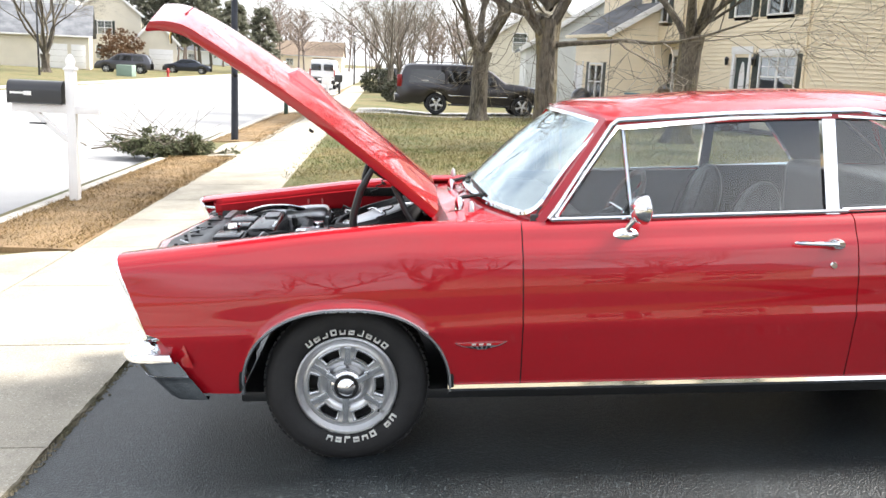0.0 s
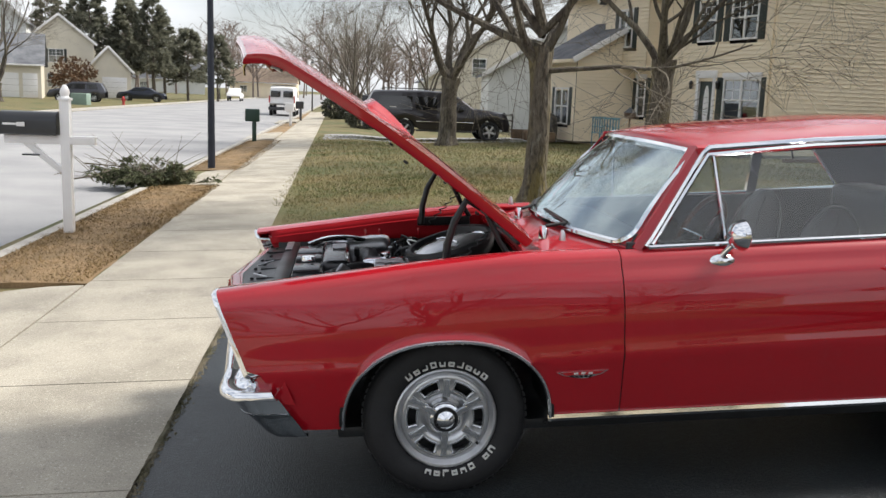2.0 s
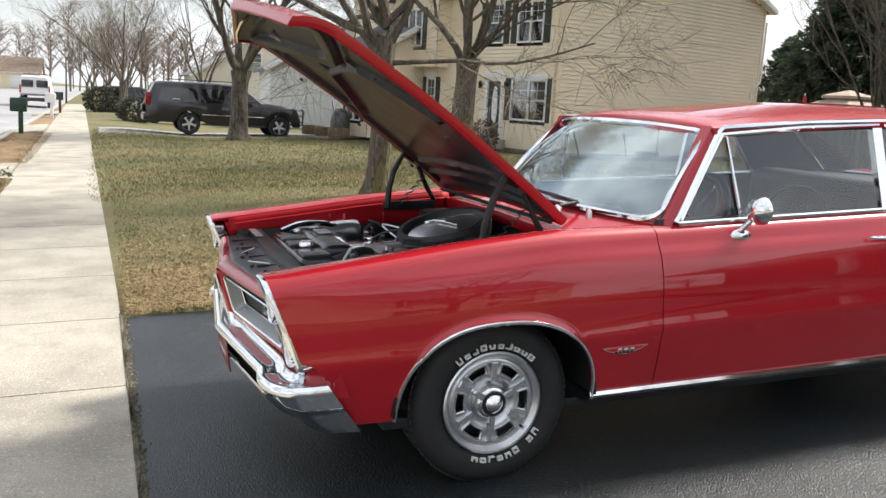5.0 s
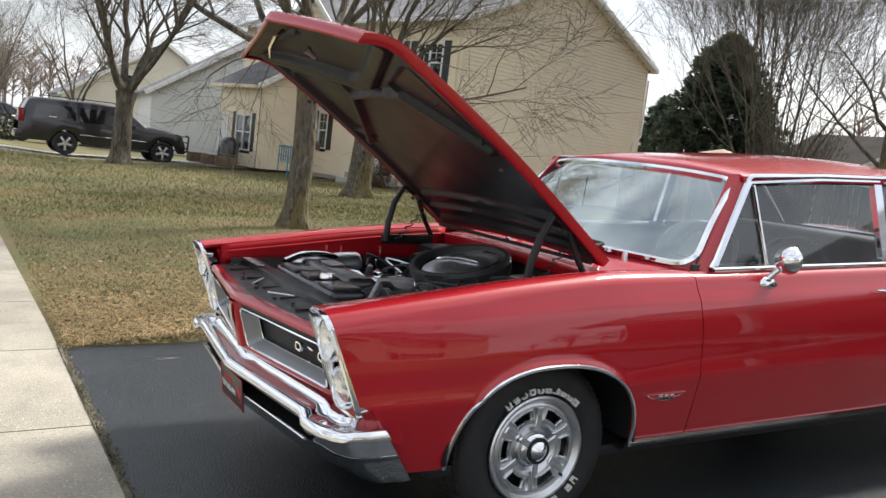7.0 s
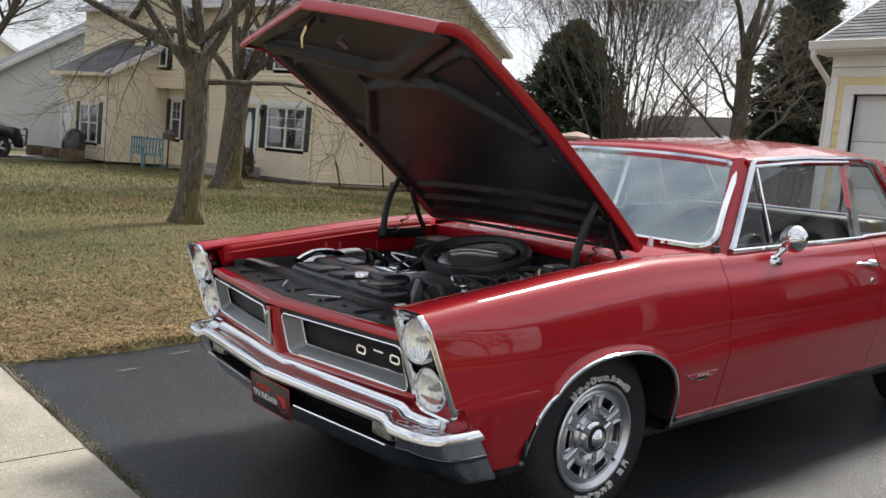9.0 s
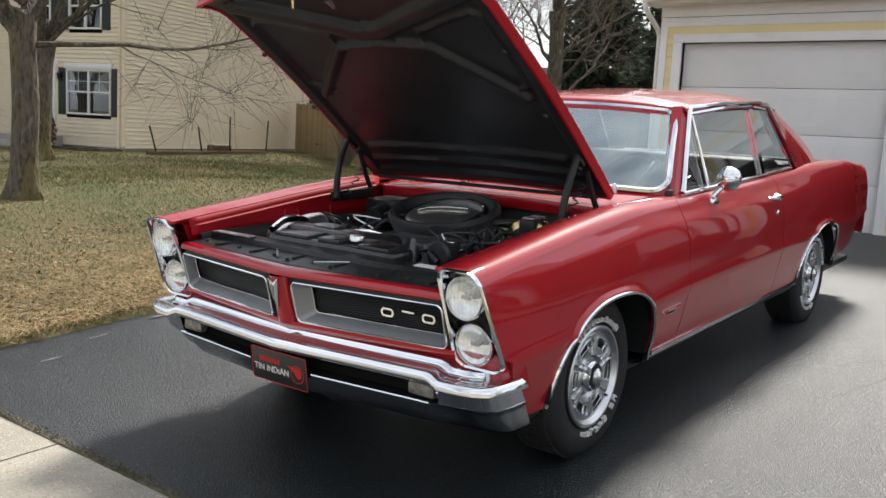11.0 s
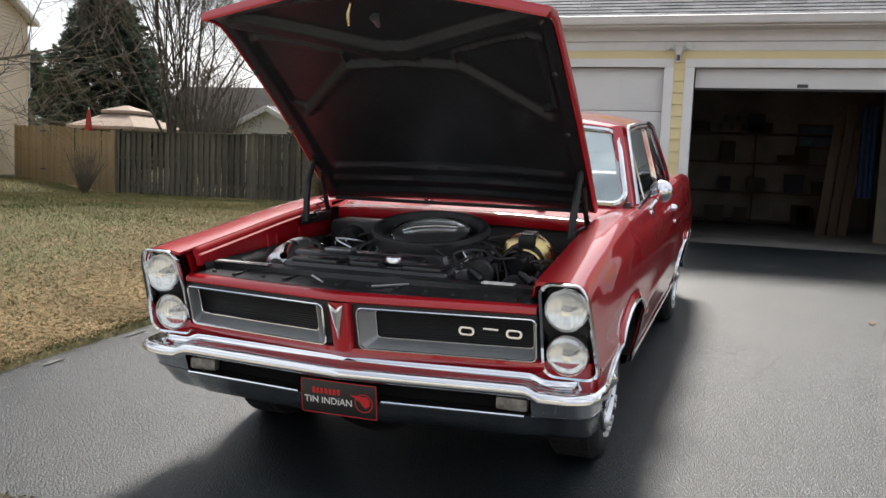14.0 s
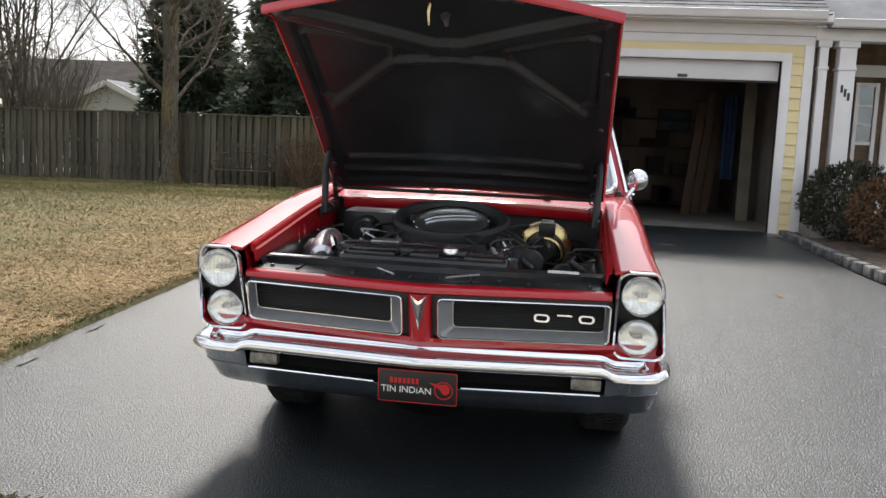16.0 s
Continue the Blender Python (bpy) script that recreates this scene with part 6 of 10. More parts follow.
nose_rows = []
for z in np.linspace(0.57, 0.42, 7):
    nose_rows.append([(-0.798 + (0.55 - z) * 0.35 + 1.1 * max(0.0, y - 0.82) ** 1.4 + 3.2 * max(0.0, y - 0.885), -y, z) for y in np.linspace(0.69, 0.916, 16)])
both("fender_nose", sheet(nose_rows), M["paint"], CAR, "red fender nose under the lamps")

# ---- front bumper ----
BUMP = thing("front_bumper")
BUMP.parent = CAR
BUMP["label"] = "v-shaped wraparound chrome front bumper"
half = catmull([(-0.955, 0.0), (-0.935, 0.2), (-0.909, 0.45), (-0.888, 0.66), (-0.884, 0.78), (-0.868, 0.852), (-0.828, 0.902), (-0.765, 0.921), (-0.70, 0.924), (-0.62, 0.924), (-0.54, 0.922)], 7)
line = [(p[0], -p[1]) for p in half[:0:-1]] + [(p[0], p[1]) for p in half]


def bumper_skin(profile, keep, low=None):
    """A skin along the bumper's line; low(z, c) sweeps the part under the bar back, c rising to 1 at the corners."""
    rows = []
    for i, (x, y) in enumerate(line):
        if not keep(y, x):
            continue
        a, b = line[max(0, i - 1)], line[min(len(line) - 1, i + 1)]
        tx, ty = b[0] - a[0], b[1] - a[1]
        ln = math.hypot(tx, ty)
        nx, ny = -ty / ln, tx / ln
        c = smooth01((abs(y) - 0.62) / 0.16)
        end = smooth01((abs(y) - 0.685) / 0.05)
        row = []
        for f, z in profile:
            f = f + 0.008 * end * (1 if f > -0.03 else 0) * (1 - smooth01((x + 0.84) / 0.06))
            X, Y = x + nx * f, y + ny * f
            if low:
                s = low(z, c)
                X += s
                Y -= math.copysign(0.13 * s * c, y)
            Z = z - 0.018 * end * smooth01((z - 0.44) / 0.03) - (0.018 * c * smooth01((0.34 - z) / 0.04) if low else 0)
            if x > -0.80:
                X = min(X, lerp(-0.575, -0.672, (Z - 0.29) / 0.15))
            row.append((X, Y, Z))
        rows.append(row)
    return sheet(rows)


allof = lambda y, x: True
part("bumper_bar", bumper_skin([(-0.125, 0.512), (-0.085, 0.518), (-0.078, 0.521), (-0.073, 0.525), (-0.068, 0.523), (-0.063, 0.510), (-0.048, 0.500), (-0.032, 0.497), (-0.016, 0.500), (0.000, 0.503), (0.012, 0.501), (0.021, 0.494), (0.027, 0.482), (0.026, 0.470), (0.019, 0.460), (0.006, 0.454), (-0.012, 0.452), (-0.045, 0.452)], allof), M["chrome"], BUMP, "polished chrome upper bar")
part("bumper_lower", bumper_skin([(-0.055, 0.386), (-0.012, 0.385), (-0.004, 0.381), (-0.004, 0.375), (-0.012, 0.366), (-0.012, 0.350), (-0.012, 0.328), (-0.012, 0.306), (-0.014, 0.292), (-0.05, 0.294)], allof, lambda z, c: lerp(curve([0.288, 0.325, 0.366, 0.39], [0.062, 0.030, 0.004, 0.0], z), curve([0.288, 0.325, 0.366, 0.39], [0.150, 0.098, 0.056, 0.040], z), c)), M["shaded_chrome"], BUMP, "darkened chrome lower valance")
for sgn in (1, -1):
    part("bumper_end", bumper_skin([(-0.004, 0.456), (-0.007, 0.445), (-0.008, 0.425), (-0.008, 0.405), (-0.007, 0.383)], lambda y, x: y * sgn > 0.695, lambda z, c: c * curve([0.383, 0.42, 0.456], [0.043, 0.020, 0.0], z)), M["chrome"], BUMP, "chrome bumper end")
M["void"] = material("dark_recess", (0.012, 0.012, 0.012), 0.9, spec=0.05)
part("bumper_slot", bumper_skin([(-0.020, 0.4535), (-0.075, 0.45), (-0.085, 0.42), (-0.070, 0.388), (-0.016, 0.3865)], lambda y, x: abs(y) < 0.72), M["void"], BUMP)
for sgn in (1, -1):
    lipline = [(x + 0.004, y, 0.385) for x, y in line if 0.165 < y * sgn < 0.70]
    part("bumper_lip", tube(lipline, 0.0062, 8), M["chrome"], BUMP, "bright rolled edge of the slot")
for sgn in (1, -1):
    part("turn_lamp", box(-0.868, -0.828, 0.572 * sgn, 0.688 * sgn, 0.392, 0.440, 0.012, m=Matrix.Identity(4)), M["amber"], BUMP, "clear rectangular turn lamp")
    part("bumper_bolt", lathe([(0.0, 0.006), (0.007, 0.004), (0.010, 0.0)], 12, m=Matrix.Translation((-0.872, 0.47 * sgn, 0.346)) @ Matrix.Rotation(radians(-90), 4, "Y")), M["chrome"], BUMP)
part("front_valance", sheet([[(-0.83 + 0.1 * abs(y) + d, y, z) for d, z in ((0.0, 0.45), (0.02, 0.33), (0.10, 0.285), (0.25, 0.27))] for y in np.linspace(-0.78, 0.78, 17)]), M["black"], CAR, "dark lower valance")


def words(text, size, mat, parent, m, name, label="", depth=0.001):
    cu = bpy.data.curves.new("words", "FONT")
    cu.body, cu.size, cu.extrude, cu.align_x, cu.align_y = text, size, depth, "CENTER", "CENTER"
    tmp = bpy.data.objects.new("words", cu)
    scene.collection.objects.link(tmp)
    dg = bpy.context.evaluated_depsgraph_get()
    me = bpy.data.meshes.new_from_object(tmp.evaluated_get(dg))
    bpy.data.objects.remove(tmp)
    me.transform(m)
    return part(name, me, mat, parent, label, smooth=False)


# plate below the bumper; flat in its own y, z plane, facing forward
plate_m = Matrix.Translation((-0.945, -0.004, 0.380)) @ Matrix.Rotation(radians(-6), 4, "Y") @ Matrix(((0, 0, -1, 0), (-1, 0, 0, 0), (0, 1, 0, 0), (0, 0, 0, 1)))
plate = part("front_plate", box(-0.152, 0.152, -0.066, 0.066, -0.002, 0.002, 0.0015, m=plate_m), M["plate"], BUMP, "black novelty plate with red and white print")
fr = rounded(-0.150, 0.150, -0.064, 0.064, 0.008)
part("plate_border", tube([(a, b, 0.0025) for a, b in fr + [fr[0]]], 0.0016, 5, caps=False, m=plate_m), M["red_print"], plate, "red border")
words("TIN INDIAN", 0.036, M["white_print"], plate, plate_m @ Matrix.Translation((-0.042, -0.014, 0.003)), "plate_words", "white lettering")
for k in range(7):
    part("plate_bar", box(-0.105 + 0.0165 * k, -0.094 + 0.0165 * k, 0.012, 0.034, 0.0022, 0.0034, 0.0, m=plate_m), M["red_print"], plate, "red printed bar", smooth=False)
part("plate_disc", sheet([[(0.100 + r * math.cos(a), -0.006 + r * math.sin(a), 0.003) for a in np.linspace(0, 2 * math.pi, 25)] for r in (0.032, 0.036)], m=plate_m), M["red_print"], plate, "red ring", smooth=False)
part("plate_blot", prism([(0.045, 0.022), (0.085, 0.018), (0.112, 0.020), (0.124, 0.006), (0.122, -0.014), (0.108, -0.024), (0.094, -0.016), (0.086, -0.002), (0.07, 0.008)], 0.001, m=plate_m @ Matrix.Translation((0, 0, 0.0022))), M["red_print"], plate, "plain red shape", smooth=False)

# ---- hood, raised on its hinges ----
HOOD = thing("hood")
HOOD.parent = CAR
HOOD["label"] = "raised red hood with a black ribbed underside"
TH = radians(36.6)
H0 = Vector((0.385, 0, 1.015))
HD, HN = Vector((-math.cos(TH), 0, math.sin(TH))), Vector((math.sin(TH), 0, math.cos(TH)))


def hood_pt(a, y, h):
    return H0 + a * HD + h * HN + Vector((0, y, 0))


def hood_len(y):
    return 1.375 + 0.155 * (1 - min(1.0, abs(y) / 0.70))


HW = 0.695


def hood_h(a, y, L):
    h = 0.026 * (1 - (y / HW) ** 2) + 0.030 * math.sin(math.pi * min(1.0, a / L)) 
    h -= 0.065 * max(0.0, (a - (L - 0.16)) / 0.16) ** 2.2
    s = smooth01((0.20 - abs(y)) / 0.06) * smooth01((a - 0.55) / 0.28) * (1 if a < 0.87 else 0)
    return h + 0.036 * s


def half_width(t):
    return HW * (1 - 0.012 * t)


rows = []
for i in range(61):
    t = i / 60
    row = []
    for j in range(49):
        y = half_width(t) * (-1 + 2 * j / 48)
        L = hood_len(y)
        a = t * L
        row.append(hood_pt(a, y, hood_h(a, y, L)))
    rows.append(row)
part("hood_skin", sheet(rows), M["paint"], HOOD, "glossy red hood skin with a centre scoop")
edge = [r[0] for r in rows] + rows[-1][1:] + [r[-1] for r in rows][::-1][1:] + rows[0][::-1][1:-1]
mids = sum(edge, Vector()) / len(edge)
flange = []
for p in edge:
    inward = (mids - p)
    inward -= HN * inward.dot(HN)
    inward = inward.normalized() * 0.014
    flange.append([p, p - HN * 0.020, p - HN * 0.036 + inward * 0.4, p - HN * 0.040 + inward, p - HN * 0.030 + inward * 1.6])
part("hood_flange", sheet(flange, close_u=True), M["paint"], HOOD, "red hood edge")


def seg_dist(p, a, b):
    a, b, p = Vector(a), Vector(b), Vector(p)
    t = max(0, min(1, (p - a).dot(b - a) / (b - a).length_squared))
    return (p - a - (b - a) * t).length


RIBS = [(((0.06, 1.06), (-0.06, 1.06)), 0.048, 0.020)]
for q in (-1, 1):
    RIBS += [(((0.60 * q, 1.28), (0.06 * q, 1.06)), 0.046, 0.020),                    # broad v from the front corners
             (((0.24 * q, 0.97), (0.0, 0.985)), 0.026, 0.018), (((0.24 * q, 0.97), (0.56 * q, 0.66)), 0.028, 0.018),
             (((0.24 * q, 1.05), (0.57 * q, 1.17)), 0.016, 0.010), (((0.60 * q, 1.15), (0.60 * q, 0.74)), 0.018, 0.011),
             (((0.57 * q, 1.17), (0.60 * q, 1.15)), 0.017, 0.011), (((0.60 * q, 0.74), (0.50 * q, 0.68)), 0.018, 0.011),
             (((0.12 * q, 1.375), (0.55 * q, 1.355)), 0.018, 0.012), (((0.24 * q, 1.05), (0.24 * q, 0.97)), 0.018, 0.010)]
RIBS += [(((-0.56, 0.26), (0.56, 0.26)), 0.022, 0.014), (((-0.60, 0.16), (0.60, 0.16)), 0.020, 0.012)]
rows = []
for i in range(141):
    t = i / 140
    row = []
    for j in range(141):
        y = half_width(t) * 0.972 * (-1 + 2 * j / 140)
        L = hood_len(y)
        a = 0.02 + t * (L - 0.045)
        d = 0.0
        for (p, q), w, hgt in RIBS:
            r = seg_dist((y, a, 0), (*p, 0), (*q, 0))
            d = max(d, 1.6 * hgt * smooth01((w - r) / 0.018))
        rim_d = min(HW * 0.97 - abs(y), a - 0.02, L - 0.025 - a)
        d = max(d, 0.018 * smooth01((0.065 - rim_d) / 0.02))
        h = 0.026 * (1 - (y / HW) ** 2) + 0.030 * math.sin(math.pi * min(1.0, a / L)) - 0.065 * max(0.0, (a - (L - 0.16)) / 0.16) ** 2.2
        row.append(hood_pt(a, y, h - 0.020 - d))
    rows.append(row)
part("hood_underside", sheet(rows), M["underhood"], HOOD, "black ribbed hood underside", sharp=60)
part("hood_seal", tube([hood_pt(0.03, y, -0.045) for y in np.linspace(-0.64, 0.64, 9)], 0.010, 6), M["seal"], HOOD)
part("hood_latch", tube([hood_pt(1.44, 0.02, -0.05), hood_pt(1.445, 0.02, -0.10), hood_pt(1.435, 0.02, -0.145), hood_pt(1.41, 0.018, -0.175)], [0.008, 0.009, 0.007, 0.005], 8), M["gold"], HOOD, "zinc-plated safety catch")
part("latch_pin", lathe([(0.0, -0.035), (0.008, -0.03), (0.012, 0.0), (0.02, 0.02), (0.0, 0.02)], 12, m=Matrix.Translation(hood_pt(1.31, -0.02, -0.055)) @ Matrix.Rotation(radians(-52), 4, "Y")), M["dull_chrome"], HOOD)
for yb in (-0.64, 0.64):
    for ab in (0.25, 0.62, 1.0):
        part("rubber_bumper", lathe([(0.0, -0.012), (0.010, -0.01), (0.012, 0.0)], 10, m=Matrix.Translation(hood_pt(ab, yb, -0.04)) @ Matrix.Rotation(TH, 4, "Y")), M["seal"], HOOD)

for sd in (-1, 1):
    hinge = part("hood_hinge", tube([(0.02, 0.645 * sd, 0.90), (0.03, 0.648 * sd, 1.00), (0.06, 0.655 * sd, 1.10), (0.11, 0.655 * sd, 1.185), (0.17, 0.65 * sd, 1.15)], [0.018, 0.017, 0.016, 0.015, 0.012], 8), M["black"], CAR, "black hood hinge arm")
    part("hinge_link", tube([(0.30, 0.665 * sd, 0.93), (0.25, 0.66 * sd, 1.01), (0.20, 0.655 * sd, 1.12)], 0.013, 8), M["black"], hinge)
    part("hinge_base", box(0.0, 0.30, 0.648 * sd, 0.668 * sd, 0.885, 0.935, 0.008), M["black"], hinge)
    spr = [(0.06 + 0.012 * math.cos(k * 1.1) + 0.006 * k * 0.9, 0.63 * sd + 0.016 * math.sin(k * 1.1), 0.90 + 0.0055 * k) for k in range(30)]
    part("hinge_spring", tube(spr, 0.0035, 5), M["engine"], hinge)

# ---- cowl ----
def cowl_pt(t, y):
    b = ws_base(y)
    z0 = 0.962 - 0.024 * (abs(y) / 0.79) ** 2.5
    return Vector((lerp(0.372, b.x + 0.02, t), y, lerp(z0, b.z - 0.004, t ** 1.5)))


ys = [-0.79 + 1.58 * j / 32 for j in range(33)]
cowl = part("cowl_panel", sheet([[cowl_pt(i / 10, y) for y in ys] for i in range(11)]), M["paint"], CAR, "red cowl panel")
part("cowl_lip", sheet([[cowl_pt(0, y) + Vector((dx, 0, dz)) for y in ys[3:-3]] for dx, dz in ((0.004, 0.001), (-0.004, -0.002), (-0.006, -0.010), (-0.004, -0.045), (0.006, -0.060))]), M["paint"], CAR, "red front lip of the cowl")
for k in range(64):
    y = -0.62 + 1.24 * k / 63
    c0, c1 = cowl_pt(0.04, y), cowl_pt(0.22, y)
    part("cowl_slot", sheet([[c + Vector((0, -0.0048, 0.0025)), c + Vector((0, 0.0048, 0.0025))] for c in (c0, c1)]), M["seal"], cowl, smooth=False)
for sd in (-1, 1):
    yw = 0.30 * sd - 0.1
    def on_glass(y, t, off):
        return ws_base(y).lerp(ws_top(y), t) + Vector((-0.55 * off, 0, 0.83 * off))
    w = part("wiper", tube([Vector((0.505, yw, 1.030)), on_glass(yw + 0.02, 0.02, 0.020), on_glass(yw + 0.12, 0.045, 0.020), on_glass(yw + 0.24, 0.05, 0.016)], [0.010, 0.008, 0.006, 0.005], 6), M["black"], CAR, "black wiper arm lying on the windshield")
    part("wiper_blade", tube([on_glass(yw + 0.03, 0.045, 0.010), on_glass(yw + 0.20, 0.065, 0.011), on_glass(yw + 0.38, 0.070, 0.010)], 0.008, 5), M["seal"], w)
    part("wiper_pivot", lathe([(0.024, 0.0), (0.020, 0.035), (0.014, 0.055), (0.0, 0.060)], 14, m=Matrix.Translation((0.495, yw, cowl_pt(0.5, yw).z))), M["chrome"], w, "chrome wiper post")
for sd in (-1, 1):
    part("washer_nozzle", lathe([(0.014, 0.0), (0.012, 0.03), (0.005, 0.045), (0.0, 0.046)], 12, m=Matrix.Translation((0.53, 0.62 * sd, 1.0))), M["dull_chrome"], CAR)

# ---- engine bay ----
def red_foot(x):
    """Where the red of the inner fender ends and the black apron begins."""
    return curve([-0.82, -0.5, -0.1, 0.2, 0.4], [0.795, 0.800, 0.805, 0.80, 0.79], x)


def inner(sd):
    rows = []
    for x in np.linspace(-0.82, 0.40, 28):
        zt = z_top(x) - 0.014
        rows.append([(x, 0.706 * sd, zt), (x, 0.700 * sd, zt - 0.03), (x, 0.69 * sd, zt - 0.035), (x, 0.687 * sd, lerp(zt - 0.035, red_foot(x), 0.6)), (x, 0.683 * sd, red_foot(x))])
    return sheet(rows)


for sd in (-1, 1):
    f = part("inner_fender", inner(sd), M["inner_paint"], CAR, "red inner fender edge")
    s = f.modifiers.new("shell", "SOLIDIFY")
    s.thickness = 0.006
    part("inner_apron", sheet([[(x, y * sd, z) for y, z in ((0.681, red_foot(x) + 0.012), (0.668, red_foot(x) - 0.004), (0.66, 0.73), (0.58, 0.70), (0.52, 0.62), (0.50, 0.45))] for x in np.linspace(-0.78, 0.42, 14)]), M["black"], CAR, "black inner apron")
    for xg in (-0.30, -0.22, 0.0):
        part("apron_gusset", sheet([[(xg, 0.678 * sd, 0.87), (xg + 0.012, 0.672 * sd, 0.87)], [(xg + 0.006, 0.67 * sd, 0.80), (xg + 0.008, 0.668 * sd, 0.80)]]), M["paint"], CAR)
part("firewall", box(0.42, 0.45, -0.72, 0.72, 0.45, 0.935, 0.006), M["firewall"], CAR, "black firewall")
core = part("core_support", sheet([[(x0 + 0.11 * abs(y) * (1 - k / 5), y, z) for k, (x0, z) in enumerate(((-0.915, 0.768), (-0.885, 0.774), (-0.82, 0.776), (-0.745, 0.782), (-0.735, 0.802), (-0.66, 0.806)))] for y in np.linspace(-0.70, 0.70, 29)]), M["black"], CAR, "black radiator support panel")
core.modifiers.new("shell", "SOLIDIFY").thickness = 0.012
for k in range(12):
    y = -0.62 + 0.113 * k
    part("core_bolt", lathe([(0.0, 0.010), (0.008, 0.009), (0.009, 0.0)], 8, m=Matrix.Translation((-0.85 + 0.05 * abs(y) + 0.03 * (k % 2), y, 0.776))), M["engine"], core)
    if k % 2 == 0:
        part("core_rib", box(-0.85, -0.75, y - 0.006, y + 0.006, 0.772, 0.784, 0.002, m=Matrix.Translation((0.03, 0, 0))), M["black"], core)
for y0, y1 in ((-0.08, -0.20), (0.12, 0.20)):
    part("hood_support_rod", tube([(-0.84, y0, 0.785), (-0.77, y1, 0.792)], 0.004, 6), M["dull_chrome"], core)
part("core_label", box(-0.71, -0.67, -0.58, -0.46, 0.8065, 0.811, 0.0), M["white_print"], core, "plain white label strip", smooth=False)
part("core_label", box(-0.725, -0.69, 0.42, 0.66, 0.8065, 0.811, 0.0), M["alloy"], core, "bright metal strip", smooth=False)

part("air_canister", tube(catmull([(-0.52, 0.50, 0.775), (-0.40, 0.53, 0.785), (-0.26, 0.55, 0.80), (-0.16, 0.55, 0.80)], 5), [0.03] + [0.05] * 4 + [0.056] * 9 + [0.05, 0.03], 16), M["dull_chrome"], CAR, "bright metal canister lying beside the engine")
ENG = thing("engine")
ENG.parent = CAR
ENG["label"] = "black and alloy engine with a round air cleaner"
part("radiator", box(-0.66, -0.60, -0.36, 0.36, 0.40, 0.70, 0.012), M["black"], ENG, "black radiator tank")
part("radiator_cap", lathe([(0.0, 0.022), (0.03, 0.020), (0.034, 0.008), (0.034, 0.0)], 18, m=Matrix.Translation((-0.58, -0.06, 0.838))), M["chrome"], ENG)
part("fan_shroud", lathe([(0.31, 0.0), (0.30, 0.06), (0.26, 0.11), (0.25, 0.11), (0.29, 0.04)], 30, m=Matrix.Translation((-0.61, 0, 0.46)) @ Matrix.Rotation(radians(90), 4, "Y")), M["black"], ENG, "black fan shroud")
for k in range(5):
    a = 2 * math.pi * k / 5 + 0.3
    part("fan_blade", box(-0.005, 0.005, 0.05, 0.23, -0.04, 0.04, 0.003, m=Matrix.Translation((-0.50, 0, 0.48)) @ Matrix.Rotation(a, 4, "X") @ Matrix.Rotation(radians(28), 4, "Y")), M["engine"], ENG)
part("engine_block", box(-0.34, 0.40, -0.24, 0.24, 0.35, 0.72, 0.03), M["engine"], ENG, "dark engine block")
for sd in (-1, 1):
    part("valve_cover", box(-0.32, 0.36, 0.16 * sd, 0.32 * sd, 0.68, 0.785, 0.025, m=Matrix.Identity(4)), M["chrome"], ENG, "chrome valve cover")
    part("oil_cap", lathe([(0.0, 0.03), (0.026, 0.028), (0.03, 0.015), (0.024, 0.0)], 16, m=Matrix.Translation((-0.20, 0.24 * sd, 0.785))), M["chrome"], ENG)
    for k in range(4):
        part("plug_lead", tube(catmull([(0.05, 0.10 * sd, 0.80), (-0.02 + 0.07 * k, 0.22 * sd, 0.845 + 0.012 * (k % 2)), (-0.13 + 0.13 * k, 0.34 * sd, 0.80), (-0.16 + 0.13 * k, 0.38 * sd, 0.70)], 6), 0.006, 6), M["cable"], ENG)
    part("exhaust_manifold", tube([(-0.28, 0.36 * sd, 0.58), (0.0, 0.40 * sd, 0.60), (0.3, 0.38 * sd, 0.52)], 0.035, 8), M["engine"], ENG)
part("intake_manifold", box(-0.26, 0.30, -0.15, 0.15, 0.70, 0.80, 0.02), M["alloy"], ENG, "cast intake manifold")
part("alternator", lathe([(0.0, 0.0), (0.06, 0.0), (0.075, 0.02), (0.075, 0.12), (0.06, 0.14), (0.0, 0.14)], 20, m=Matrix.Translation((-0.46, -0.26, 0.68)) @ Matrix.Rotation(radians(90), 4, "Y")), M["alloy"], ENG, "bright alternator")
part("water_pump", lathe([(0.0, 0.0), (0.10, 0.0), (0.10, 0.05), (0.06, 0.10), (0.0, 0.10)], 20, m=Matrix.Translation((-0.44, 0.02, 0.62)) @ Matrix.Rotation(radians(90), 4, "Y")), M["engine"], ENG)
part("drive_belt", tube([(-0.47, -0.30, 0.72), (-0.47, -0.05, 0.74), (-0.47, 0.12, 0.60), (-0.47, 0.0, 0.48), (-0.47, -0.28, 0.60), (-0.47, -0.30, 0.72)], 0.008, 6), M["seal"], ENG)
part("radiator_hose", tube(catmull([(-0.52, -0.20, 0.775), (-0.44, -0.20, 0.80), (-0.36, -0.14, 0.81), (-0.29, -0.05, 0.79), (-0.26, 0.01, 0.76)], 6), 0.026, 10), M["seal"], ENG, "black upper radiator hose")
part("thermostat_neck", lathe([(0.04, 0.0), (0.038, 0.05), (0.025, 0.065), (0.0, 0.066)], 14, m=Matrix.Translation((-0.27, 0.02, 0.73))), M["alloy"], ENG)
part("power_steering_pump", lathe([(0.0, 0.0), (0.055, 0.0), (0.06, 0.03), (0.05, 0.13), (0.0, 0.13)], 18, m=Matrix.Translation((-0.36, -0.34, 0.70))), M["engine"], ENG)
